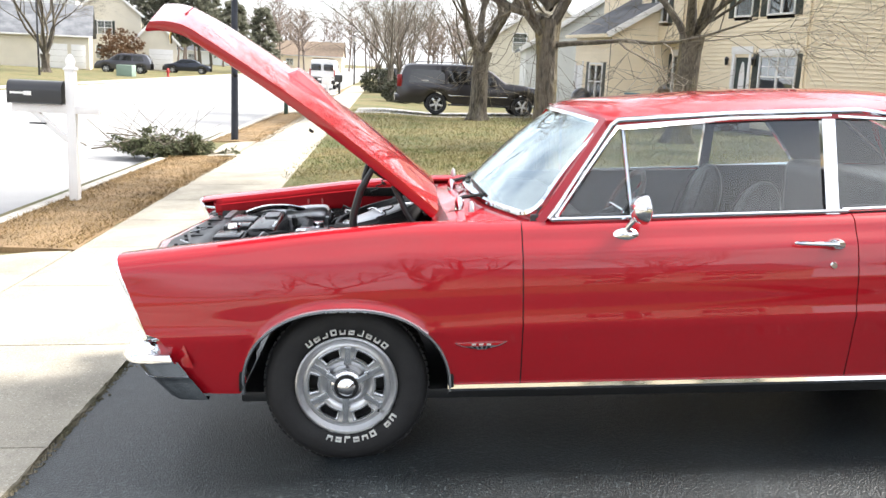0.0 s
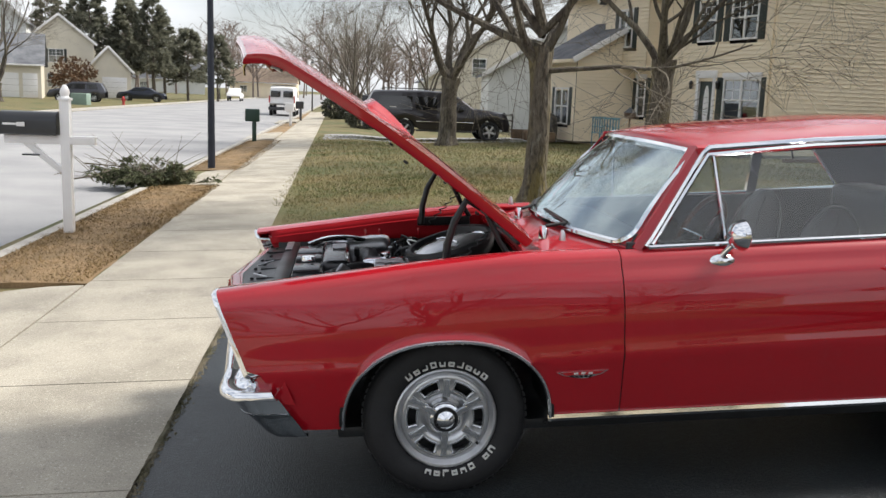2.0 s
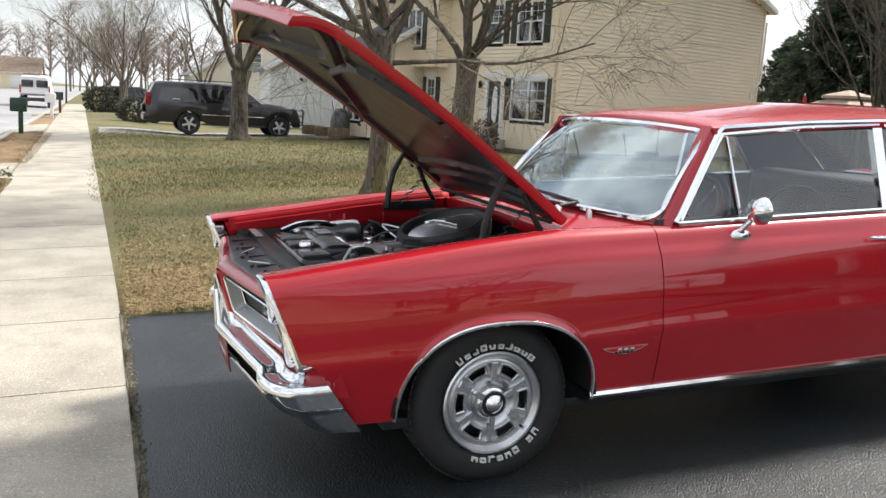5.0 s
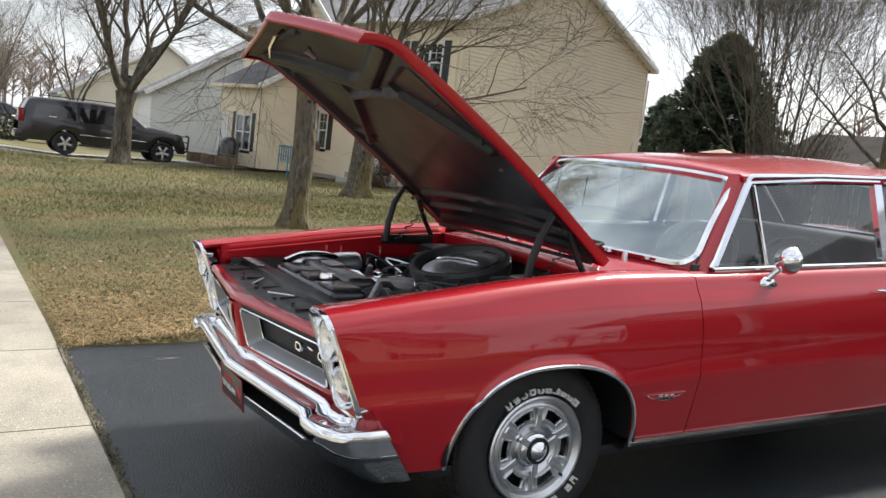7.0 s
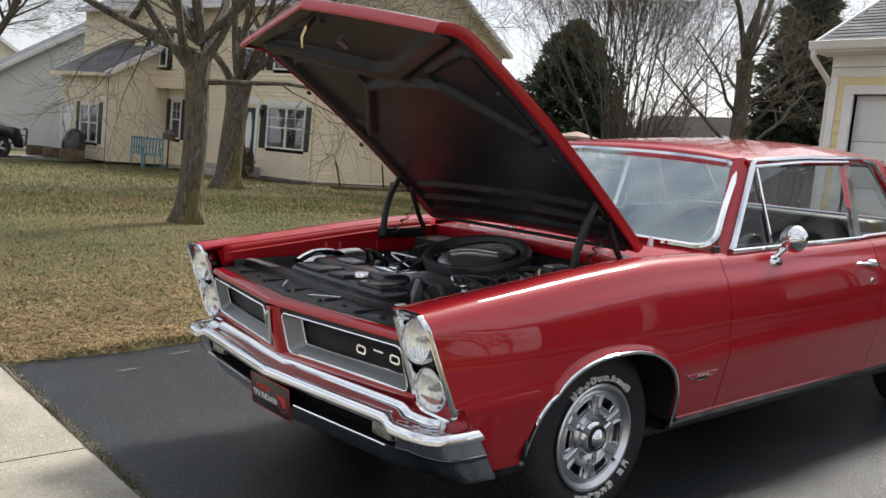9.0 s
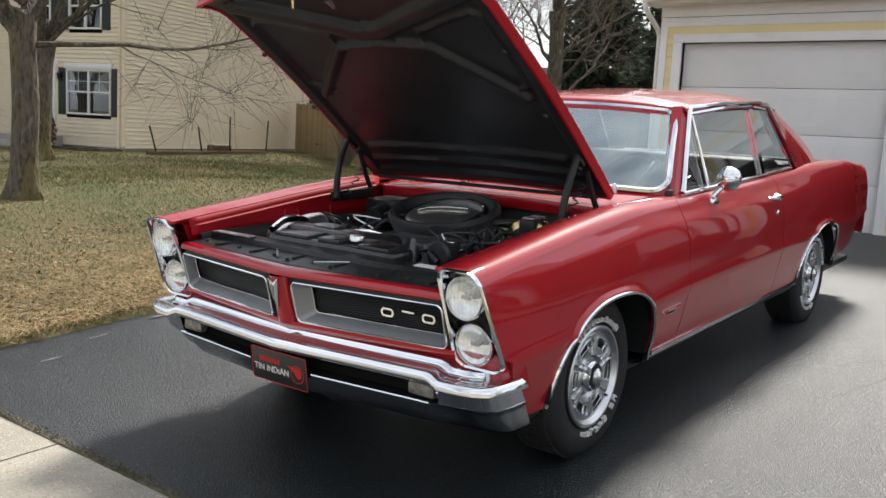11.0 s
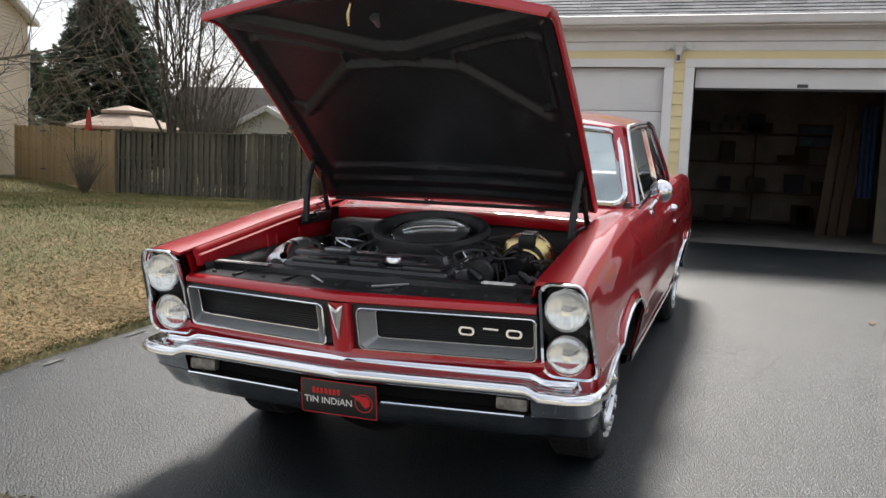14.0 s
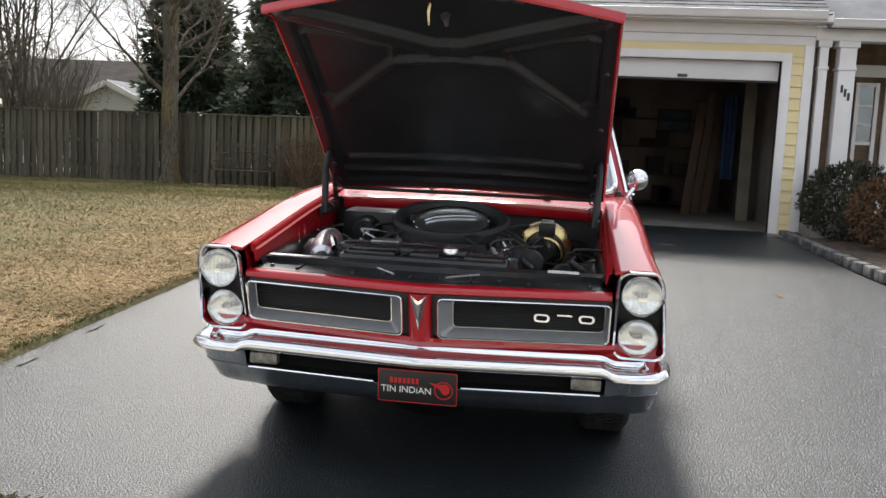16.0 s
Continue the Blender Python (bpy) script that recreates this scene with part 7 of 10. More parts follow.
tank = part("radiator_tank", box(-0.655, -0.50, -0.30, 0.40, 0.70, 0.825, 0.030, seg=3), M["gloss_black"], ENG, "glossy black radiator top tank")
for k, (y0, y1, h) in enumerate(((-0.28, -0.12, 0.012), (-0.02, 0.10, 0.016), (0.16, 0.36, 0.012))):
    part("tank_rib", box(-0.645, -0.52, y0, y1, 0.815, 0.825 + h, 0.008), M["gloss_black"], tank)
part("fan_guard", box(-0.52, -0.38, -0.14, 0.44, 0.72, 0.845, 0.035, seg=3, m=Matrix.Rotation(radians(0), 4, "Z")), M["gloss_black"], ENG, "black moulded fan guard")
part("guard_clip", box(-0.47, -0.40, 0.18, 0.30, 0.846, 0.856, 0.004), M["alloy"], ENG)
part("overflow_tube", tube(catmull([(-0.60, 0.42, 0.83), (-0.50, 0.46, 0.855), (-0.38, 0.50, 0.85), (-0.30, 0.52, 0.83)], 6), 0.016, 8), M["chrome"], ENG, "bright bent pipe")
for k in range(5):
    y = -0.24 - 0.07 * k
    part("pulley", lathe([(0.0, 0.0), (0.05, 0.0), (0.055, 0.006), (0.046, 0.012), (0.055, 0.018), (0.05, 0.024), (0.0, 0.024)], 18, m=Matrix.Translation((-0.47 + 0.05 * (k % 2), y, 0.70 + 0.05 * (k % 3))) @ Matrix.Rotation(radians(90), 4, "Y")), M["alloy"] if k % 2 else M["engine"], ENG)
part("pump_bracket", prism([(-0.10, -0.06), (0.02, 0.05), (0.06, 0.02), (0.10, -0.06)], 0.02, m=Matrix.Translation((-0.44, -0.22, 0.80)) @ Matrix.Rotation(radians(90), 4, "X") @ Matrix.Rotation(radians(35), 4, "Y"), bevel=0.004), M["alloy"], ENG, "cast bracket")
part("bright_strip", tube([(-0.40, -0.06, 0.832), (-0.395, 0.04, 0.842), (-0.40, 0.14, 0.832)], 0.010, 6), M["chrome"], ENG)
part("dipstick_tube", tube([(-0.10, 0.45, 0.60), (-0.12, 0.42, 0.78), (-0.14, 0.41, 0.84)], 0.005, 6), M["chrome"], ENG)
oval = [(0.215 * math.cos(a), 0.275 * math.sin(a)) for a in np.linspace(0, 2 * math.pi, 41)[:-1]]
AC = Matrix.Translation((0.135, 0.04, 0.815)) @ Matrix.Rotation(radians(-15), 4, "Y")
rows = [[AC @ Vector((x * k, y * k, z)) for x, y in oval] for k, z in ((0.70, 0.012), (0.90, 0.0), (0.98, 0.012), (1.03, 0.045), (1.05, 0.075), (1.0, 0.094), (0.92, 0.092), (0.86, 0.075), (0.83, 0.04), (0.75, 0.03), (0.3, 0.03))]
pan = part("air_cleaner_pan", sheet(rows, close_v=True), M["seal"], ENG, "black foam-edged air cleaner pan")
part("air_filter_lid", lathe([(0.0, 0.090), (0.05, 0.088), (0.13, 0.080), (0.178, 0.070), (0.186, 0.062), (0.18, 0.02)], 36, m=AC), M["dull_chrome"], pan, "bright steel filter lid")
part("lid_trim", lathe([(0.178, 0.070), (0.186, 0.075), (0.192, 0.068), (0.188, 0.058)], 40, m=AC), M["chrome"], pan, "bright ring")
part("wing_nut", tube([AC @ Vector(p) for p in ((0.03, -0.12, 0.090), (0, -0.02, 0.100), (-0.02, 0.07, 0.096), (-0.05, 0.12, 0.088))], 0.006, 6), M["chrome"], pan)

BOO = part("brake_booster", lathe([(0.0, 0.0), (0.10, 0.0), (0.128, 0.012), (0.136, 0.03), (0.140, 0.045), (0.134, 0.06), (0.132, 0.085), (0.10, 0.105), (0.05, 0.112), (0.0, 0.113)], 44, m=Matrix.Translation((0.22, -0.415, 0.762)) @ Matrix.Rotation(radians(-90), 4, "Y")), M["gold"], CAR, "round yellow zinc brake booster")
part("master_cylinder", lathe([(0.0, 0.0), (0.045, 0.0), (0.045, 0.12), (0.035, 0.15), (0.0, 0.15)], 16, m=Matrix.Translation((0.112, -0.415, 0.775)) @ Matrix.Rotation(radians(-90), 4, "Y")), M["black"], BOO, "black master cylinder")
part("booster_face", lathe([(0.0, 0.1150), (0.055, 0.1140), (0.095, 0.1095), (0.100, 0.104)], 32, m=Matrix.Translation((0.22, -0.415, 0.762)) @ Matrix.Rotation(radians(-90), 4, "Y")), M["gloss_black"], BOO, "glossy dark booster face")
part("fluid_reservoir", box(0.10, 0.22, -0.465, -0.385, 0.83, 0.895, 0.012), M["black"], BOO)
part("reservoir_cap", box(0.11, 0.21, -0.455, -0.395, 0.895, 0.905, 0.004), M["alloy"], BOO)
sh = [(0.085 * math.sin(a) * (1 if math.cos(a) > -0.2 else 0.7), 0.075 * math.cos(a)) for a in np.linspace(0, 2 * math.pi, 19)]
part("booster_rib", tube([(0.104, -0.415 + a, 0.752 + b) for a, b in sh], 0.009, 6, caps=False), M["gold"], BOO)
part("vacuum_hose", tube([(0.225, -0.37, 0.865), (0.15, -0.30, 0.875), (0.10, -0.22, 0.86), (0.10, -0.12, 0.82)], 0.009, 8), M["seal"], BOO)
part("battery", box(-0.62, -0.42, 0.44, 0.66, 0.52, 0.72, 0.012), M["black"], CAR, "black battery")
part("washer_jar", lathe([(0.0, 0.0), (0.07, 0.0), (0.085, 0.03), (0.085, 0.12), (0.06, 0.155), (0.03, 0.165), (0.0, 0.165)], 22, m=Matrix.Translation((-0.30, 0.56, 0.66))), M["alloy"], CAR, "bright metal canister")
part("heater_box", box(0.18, 0.42, 0.12, 0.60, 0.62, 0.90, 0.03), M["black"], CAR, "black heater box")
part("heater_motor", lathe([(0.0, 0.0), (0.075, 0.0), (0.08, 0.02), (0.06, 0.10), (0.0, 0.10)], 18, m=Matrix.Translation((0.20, 0.47, 0.80)) @ Matrix.Rotation(radians(-90), 4, "Y")), M["black"], CAR)
rc = random.Random(11)
for k in range(26):
    y = rc.uniform(-0.62, -0.10) if k % 3 else rc.uniform(0.3, 0.60)
    x = rc.uniform(-0.30, 0.35)
    part("wiring", tube(catmull([(x, y, 0.72 + rc.uniform(0, 0.08)), (x - 0.05, y + rc.uniform(-0.1, 0.1), 0.82 + rc.uniform(-0.03, 0.03)), (x + 0.10, y + rc.uniform(-0.2, 0.2), 0.80 + rc.uniform(-0.05, 0.04)), (x + 0.2, y + rc.uniform(-0.2, 0.2), 0.70)], 5), 0.004 + 0.003 * rc.random(), 5), M["cable"] if k % 4 else M["dull_chrome"], CAR, "engine bay wiring")
for k in range(34):
    y, x = (rc.uniform(-0.6, -0.12) if k % 3 else rc.uniform(0.2, 0.55)), rc.uniform(-0.5, 0.25)
    part("engine_fitting", lathe([(0.0, 0.03), (0.012, 0.028), (0.016, 0.0), (0.016, -0.03)], 10, m=Matrix.Translation((x, y, 0.78 + rc.uniform(-0.04, 0.03))) @ Matrix.Rotation(rc.uniform(-1, 1), 4, "X")), (M["alloy"], M["engine"], M["engine"])[k % 3], CAR)

# ---- interior ----
part("dashboard", sheet([[(x, y, z) for x, z in ((0.72, 0.965), (0.90, 0.975), (1.02, 0.962), (1.08, 0.93), (1.06, 0.85), (1.00, 0.74))] for y in np.linspace(-0.74, 0.74, 9)]), M["vinyl"], CAR, "black padded dashboard")
sw = Matrix.Translation((1.24, -0.36, 0.965)) @ Matrix.Rotation(radians(-62), 4, "Y")
circ = [(0.195 * math.cos(a), 0.195 * math.sin(a), 0) for a in np.linspace(0, 2 * math.pi, 33)]
wheel_s = part("steering_wheel", tube(circ, 0.012, 8, caps=False, m=sw), material("wood_rim", (0.06, 0.025, 0.012), 0.3, vary=0.2), CAR, "thin-rimmed steering wheel")
for k in range(3):
    a = math.pi / 2 + 2 * math.pi * k / 3
    part("spoke", tube([(0, 0, -0.02), (0.19 * math.cos(a), 0.19 * math.sin(a), 0)], 0.008, 6, m=sw), M["chrome"], wheel_s)
part("steering_column", tube([(1.22, -0.36, 0.955), (0.95, -0.36, 0.82)], 0.03, 10), M["vinyl"], CAR)


def bucket(y):
    c = box(1.35, 1.85, y - 0.26, y + 0.26, 0.50, 0.66, 0.06, seg=3)
    s = thing("front_seat")
    s.parent = CAR
    s["label"] = "black vinyl bucket seat"
    part("seat", c, M["vinyl"], s)
    rows = []
    for t in [0, 0.15, 0.3, 0.45, 0.6, 0.72, 0.82, 0.9, 0.95, 0.98, 1.0]:
        w = 0.275 * (1 - 0.10 * t) * max(0.05, 1 - t ** 6) ** 0.5
        z = lerp(0.58, 1.085, t)
        x = lerp(1.78, 1.92, t ** 0.9)
        th = 0.085 * max(0.06, 1 - t ** 5) ** 0.5
        rows.append([(x - th * (1 - 0.4 * abs(math.cos(a))) * math.sin(a) * 1.0, y + w * math.cos(a), z + 0.03 * math.sin(t * math.pi) * 0) for a in np.linspace(0, 2 * math.pi, 21)[:-1]])
    b = sheet(rows, close_v=True)
    bmesh.ops.holes_fill(b, edges=b.edges[:], sides=24)
    back = part("backrest", b, M["vinyl"], s)
    for q in (-1, 1):
        part("piping", tube([(lerp(1.78, 1.92, t ** 0.9) - 0.083 * max(0.06, 1 - t ** 5) ** 0.5, y + q * 0.15 * max(0.05, 1 - t ** 6) ** 0.5, lerp(0.58, 1.085, t)) for t in (0.2, 0.4, 0.6, 0.75, 0.88, 0.95)], 0.005, 5), M["vinyl"], back)


for y in (-0.37, 0.37):
    bucket(y)
part("rear_seat", box(2.46, 2.70, -0.70, 0.70, 0.55, 1.085, 0.07, m=Matrix.Identity(4), seg=3), M["vinyl"], CAR, "black rear bench seat")
part("parcel_shelf", box(2.68, 3.20, -0.74, 0.74, 1.0, 1.045, 0.006), M["vinyl"], CAR)
part("carpet", box(0.5, 2.9, -0.78, 0.78, 0.30, 0.36, 0.01), M["carpet"], CAR)
both("door_trim", box(0.76, 2.08, -0.797, -0.765, 0.42, 1.014, 0.01), M["vinyl"], CAR, "black door trim")
both("rear_side_trim", box(2.08, 2.70, -0.79, -0.755, 0.42, 1.04, 0.01), M["vinyl"], CAR)
both("window_crank", tube([(1.55, -0.77, 0.86), (1.55, -0.745, 0.86), (1.60, -0.74, 0.80)], 0.008, 6), M["chrome"], CAR)

# ---- outer fittings ----
MIR = part("door_mirror", lathe([(0.0, -0.062), (0.025, -0.058), (0.048, -0.042), (0.060, -0.018), (0.063, 0.0), (0.058, 0.006), (0.055, 0.003)], 28, m=Matrix.Translation((1.205, -0.905, 1.050)) @ Matrix.Rotation(radians(8), 4, "Z") @ Matrix.Rotation(radians(90), 4, "Y")), M["chrome"], CAR, "round chrome door mirror")
part("mirror_glass", lathe([(0.0, 0.003), (0.055, 0.003)], 28, m=Matrix.Translation((1.205, -0.905, 1.050)) @ Matrix.Rotation(radians(8), 4, "Z") @ Matrix.Rotation(radians(90), 4, "Y")), M["chrome"], MIR)
part("mirror_stalk", tube([(1.145, -0.850, 0.955), (1.16, -0.870, 0.985), (1.185, -0.893, 1.02)], [0.016, 0.012, 0.014], 10), M["chrome"], MIR)
part("mirror_foot", lathe([(0.0, 0.020), (0.022, 0.016), (0.042, 0.005), (0.046, 0.0)], 18, m=Matrix.Translation((1.142, -0.856, 0.945)) @ Matrix.Rotation(radians(48), 4, "X") @ Matrix.Diagonal((1.35, 0.7, 1, 1))), M["chrome"], MIR)


def flank_y(x, z):
    pts = flank(x, 0.79, False)
    return float(np.interp(z, [p[1] for p in pts[:30]], [p[0] for p in pts[:30]]))


for sd in (-1, 1):
    hy = flank_y(1.93, 0.905) + 0.004
    h = part("door_handle", tube([(1.825, (hy + 0.012) * sd, 0.908), (1.85, (hy + 0.03) * sd, 0.909), (1.95, (hy + 0.034) * sd, 0.906), (1.995, (hy + 0.028) * sd, 0.903)], [0.006, 0.009, 0.010, 0.012], 8), M["chrome"], CAR, "chrome door handle")
    part("handle_foot", lathe([(0.0, 0.036), (0.018, 0.034), (0.024, 0.02), (0.026, 0.0)], 16, m=Matrix.Translation((2.0, (hy - 0.004) * sd, 0.900)) @ Matrix.Rotation(radians(90 * -sd), 4, "X") @ Matrix.Diagonal((1.5, 0.9, 1, 1))), M["chrome"], h)
    part("door_lock", lathe([(0.0, 0.008), (0.012, 0.008), (0.016, 0.0)], 16, m=Matrix.Translation((1.988, flank_y(1.99, 0.815) * sd, 0.815)) @ Matrix.Rotation(radians(90 * -sd), 4, "X")), M["chrome"], CAR, "round door lock")
    # fender badge: a bright lozenge with a red and white upper band
    def fb(pts, d, mat, name, parent, lab=""):
        b = bmesh.new()
        outer = [b.verts.new((x, (flank_y(x, z) + d) * sd, z)) for x, z in pts]
        back = [b.verts.new((x, (flank_y(x, z) - 0.002) * sd, z)) for x, z in pts]
        b.faces.new(outer)
        for i in range(len(pts)):
            b.faces.new((outer[i], outer[(i + 1) % len(pts)], back[(i + 1) % len(pts)], back[i]))
        return part(name, b, mat, parent, lab, smooth=False)
    badge = fb([(0.438, 0.512), (0.655, 0.516), (0.625, 0.498), (0.565, 0.482), (0.535, 0.482), (0.47, 0.496)], 0.004, M["chrome"], "fender_badge", CAR, "bright lozenge fender badge")
    fb([(0.452, 0.509), (0.642, 0.513), (0.615, 0.500), (0.478, 0.497)], 0.006, M["red_print"], "badge_inlay", badge, "red inlay")
    for k in range(3):
        x0 = 0.51 + 0.03 * k
        fb([(x0, 0.509), (x0 + 0.018, 0.510), (x0 + 0.018, 0.502), (x0, 0.501)], 0.0075, M["white_print"], "badge_bar", badge)
    for k in range(5):
        x0 = 0.49 + 0.022 * k
        fb([(x0, 0.496), (x0 + 0.012, 0.496), (x0 + 0.012 + (0.55 - x0) * 0.3, 0.486), (x0 + (0.55 - x0) * 0.3, 0.486)], 0.0065, M["plate"], "badge_notch", badge)


# ---- trees and plants ----
def tubes_mesh(name, strands):
    """One mesh from many tapered strands: (points, radii, sides)."""
    verts, faces = [], []
    for pts, rad, sides in strands:
        n0 = len(verts)
        up = None
        for i, p in enumerate(pts):
            d = (pts[min(i + 1, len(pts) - 1)] - pts[max(i - 1, 0)])
            d = d.normalized() if d.length > 1e-9 else Vector((0, 0, 1))
            if up is None:
                up = d.orthogonal().normalized()
            up = up - d * up.dot(d)
            up = up.normalized() if up.length > 1e-6 else d.orthogonal().normalized()
            sd = d.cross(up)
            for k in range(sides):
                a = 2 * math.pi * k / sides
                verts.append(p + rad[i] * (math.cos(a) * up + math.sin(a) * sd))
        for i in range(len(pts) - 1):
            for k in range(sides):
                a, b = n0 + i * sides + k, n0 + i * sides + (k + 1) % sides
                faces.append((a, b, b + sides, a + sides))
    me = bpy.data.meshes.new(name)
    me.from_pydata([tuple(v) for v in verts], [], faces)
    return me


def branch(r, start, direction, length, radius, depth, thick, thin, wander=0.22, lift=0.10, kids=(4, 6), shrink=0.62, seg=6, spread=0.85):
    """Grows one limb and, from it, its side limbs."""
    pts, rad = [start], [radius]
    d = direction.normalized()
    p = start
    seg = 1 if depth <= 0 else seg
    for i in range(seg):
        d = (d + Vector((r.gauss(0, wander), r.gauss(0, wander), r.gauss(0, wander * 0.7) + lift)) * 0.5).normalized()
        p = p + d * (length / seg)
        pts.append(p)
        rad.append(radius * (1 - 0.78 * ((i + 1) / seg) ** 0.8))
    sides = 9 if radius > 0.09 else (6 if radius > 0.025 else (4 if radius > 0.010 else 3))
    (thick if radius > 0.022 else thin).append((pts, rad, sides))
    if depth <= 0:
        return
    n = r.randint(*kids)
    for k in range(n):
        t = lerp(0.28, 1.0, (k + r.random() * 0.8) / n)
        i = min(seg - 1, int(t * seg))
        q = pts[i].lerp(pts[i + 1], t * seg - i)
        base = (pts[i + 1] - pts[i]).normalized()
        side = base.orthogonal().normalized()
        side.rotate(Matrix.Rotation(r.uniform(0, 6.283), 3, base))
        nd = (base + side * r.uniform(0.55, 1.0) * spread).normalized()
        branch(r, q, nd, length * shrink * r.uniform(0.75, 1.1), max(0.0038, rad[i] * r.uniform(0.45, 0.62)), depth - 1, thick, thin, wander, lift, kids, shrink, max(3, seg - 1), spread)


def bare_tree(name, at, height, radius, seed, fork=2.0, limbs=5, lean=(0, 0), depth=4, label="bare leafless tree with grey bark", flare=1.35, spread=0.62, mat="bark", category="tree", kids=(4, 6), lift=0.12, low=None, group="", wander=0.30, bend=0.85):
    r = random.Random(seed)
    T = thing(name, Matrix.Translation(at), label, category, group)
    thick, thin = [], []
    rings = []
    pts = []
    n = 22
    for k in range(n + 1):
        t = k / n
        z = lerp(-0.2, fork + 0.05, t)
        c = Vector((lean[0] * t + 0.03 * noise.noise((z, seed, 1.5)), lean[1] * t + 0.03 * noise.noise((z, seed, 7.5)), z))
        pts.append(c)
        row = []
        root = max(0.0, 1 - max(z, 0.0) / 0.45) ** 2
        fork_out = 0.16 * smooth01((z - fork + 0.45) / 0.5)
        for q in range(28):
            a = 2 * math.pi * q / 28
            u = Vector((math.cos(a), math.sin(a), 0))
            w = radius * (lerp(1.06, 0.88, t) + fork_out * (1 + math.cos(limbs * a + seed)) + (flare - 1) * root * (1.1 + 0.9 * math.cos(5 * a + seed)))
            w *= 1 + 0.07 * noise.noise(u * 2.2 + Vector((seed, 0, z * 0.8))) + 0.035 * noise.noise(u * 7 + Vector((seed, 3, z * 2.5)))
            row.append(c + u * w)
        rings.append(row)
    top = pts[-1]
    for k in range(limbs):
        a = 2 * math.pi * (k + r.uniform(-0.25, 0.25)) / limbs + seed
        s = spread * r.uniform(0.6, 1.2)
        d = Vector((math.cos(a) * s, math.sin(a) * s, 1.0))
        q = top - Vector((0, 0, r.uniform(0.0, 0.35)))
        branch(r, q, d, (height - fork) * r.uniform(0.72, 1.0), radius * r.uniform(0.36, 0.52), depth, thick, thin, wander, lift, kids, 0.62, 7, bend)
    for q, d, ln, rr in (low or ()):
        branch(r, Vector(q), Vector(d), ln, rr, depth - 1, thick, thin, wander, 0.05, kids, 0.60, 8, 1.1)
    part("trunk", sheet(rings, close_v=True), M[mat], T, "furrowed trunk")
    tagged(part("branchwork", tubes_mesh("branchwork", thick), M["bark"], T), kind="stuff")
    tagged(part("twig_crown", tubes_mesh("twig_crown", thin), M["twig"], T, smooth=False, sharp=0), kind="stuff")
    return T


M["needle"] = material("dark_evergreen", (0.082, 0.110, 0.074), 0.85, vary=0.4, scale=1.2, other=(0.046, 0.064, 0.044), islands=0.35)
M["needle_pine"] = material("pine_needles", (0.215, 0.215, 0.160), 0.85, vary=0.3, scale=2, other=(0.15, 0.155, 0.115), islands=0.35)
for key in ("needle", "needle_pine"):
    nt = M[key].node_tree
    pb, mo = nt.nodes["Principled BSDF"], nt.nodes["Material Output"]
    tl, mxs = nt.nodes.new("ShaderNodeBsdfTranslucent"), nt.nodes.new("ShaderNodeMixShader")
    nt.links.new(pb.inputs["Base Color"].links[0].from_socket, tl.inputs["Color"])
    mxs.inputs["Fac"].default_value = 0.45
    nt.links.new(pb.outputs["BSDF"], mxs.inputs[1])
    nt.links.new(tl.outputs["BSDF"], mxs.inputs[2])
    nt.links.new(mxs.outputs["Shader"], mo.inputs["Surface"])
M["boxwood"] = material("boxwood_leaves", (0.048, 0.055, 0.026), 0.6, vary=0.4, scale=5, other=(0.026, 0.028, 0.015), islands=0.4)
M["dry_leaf"] = material("dry_brown_leaves", (0.14, 0.075, 0.035), 0.85, vary=0.3, scale=6, islands=0.35)


def sprays(r, name, seeds, size, blades=7, droop=0.2, slim=0.16):
    """Clumps of narrow pointed leaves: each seed is (place, direction)."""
    verts, faces = [], []
    for p, d in seeds:
        d = d.normalized()
        o = d.orthogonal().normalized()
        for k in range(blades):
            o2 = o.copy()
            o2.rotate(Matrix.Rotation(r.uniform(0, 6.283), 3, d))
            ln = size * r.uniform(0.6, 1.25)
            tip = p + (d + o2 * r.uniform(0.2, 0.9)).normalized() * ln - Vector((0, 0, droop * ln * r.random()))
            w = d.cross(o2).normalized() * ln * slim
            q = len(verts)
            m_ = p.lerp(tip, 0.5)
            verts += [tuple(p), tuple(m_ + w), tuple(tip), tuple(m_ - w)]
            faces.append((q, q + 1, q + 2, q + 3))
    me = bpy.data.meshes.new(name)
    me.from_pydata(verts, [], faces)
    return me


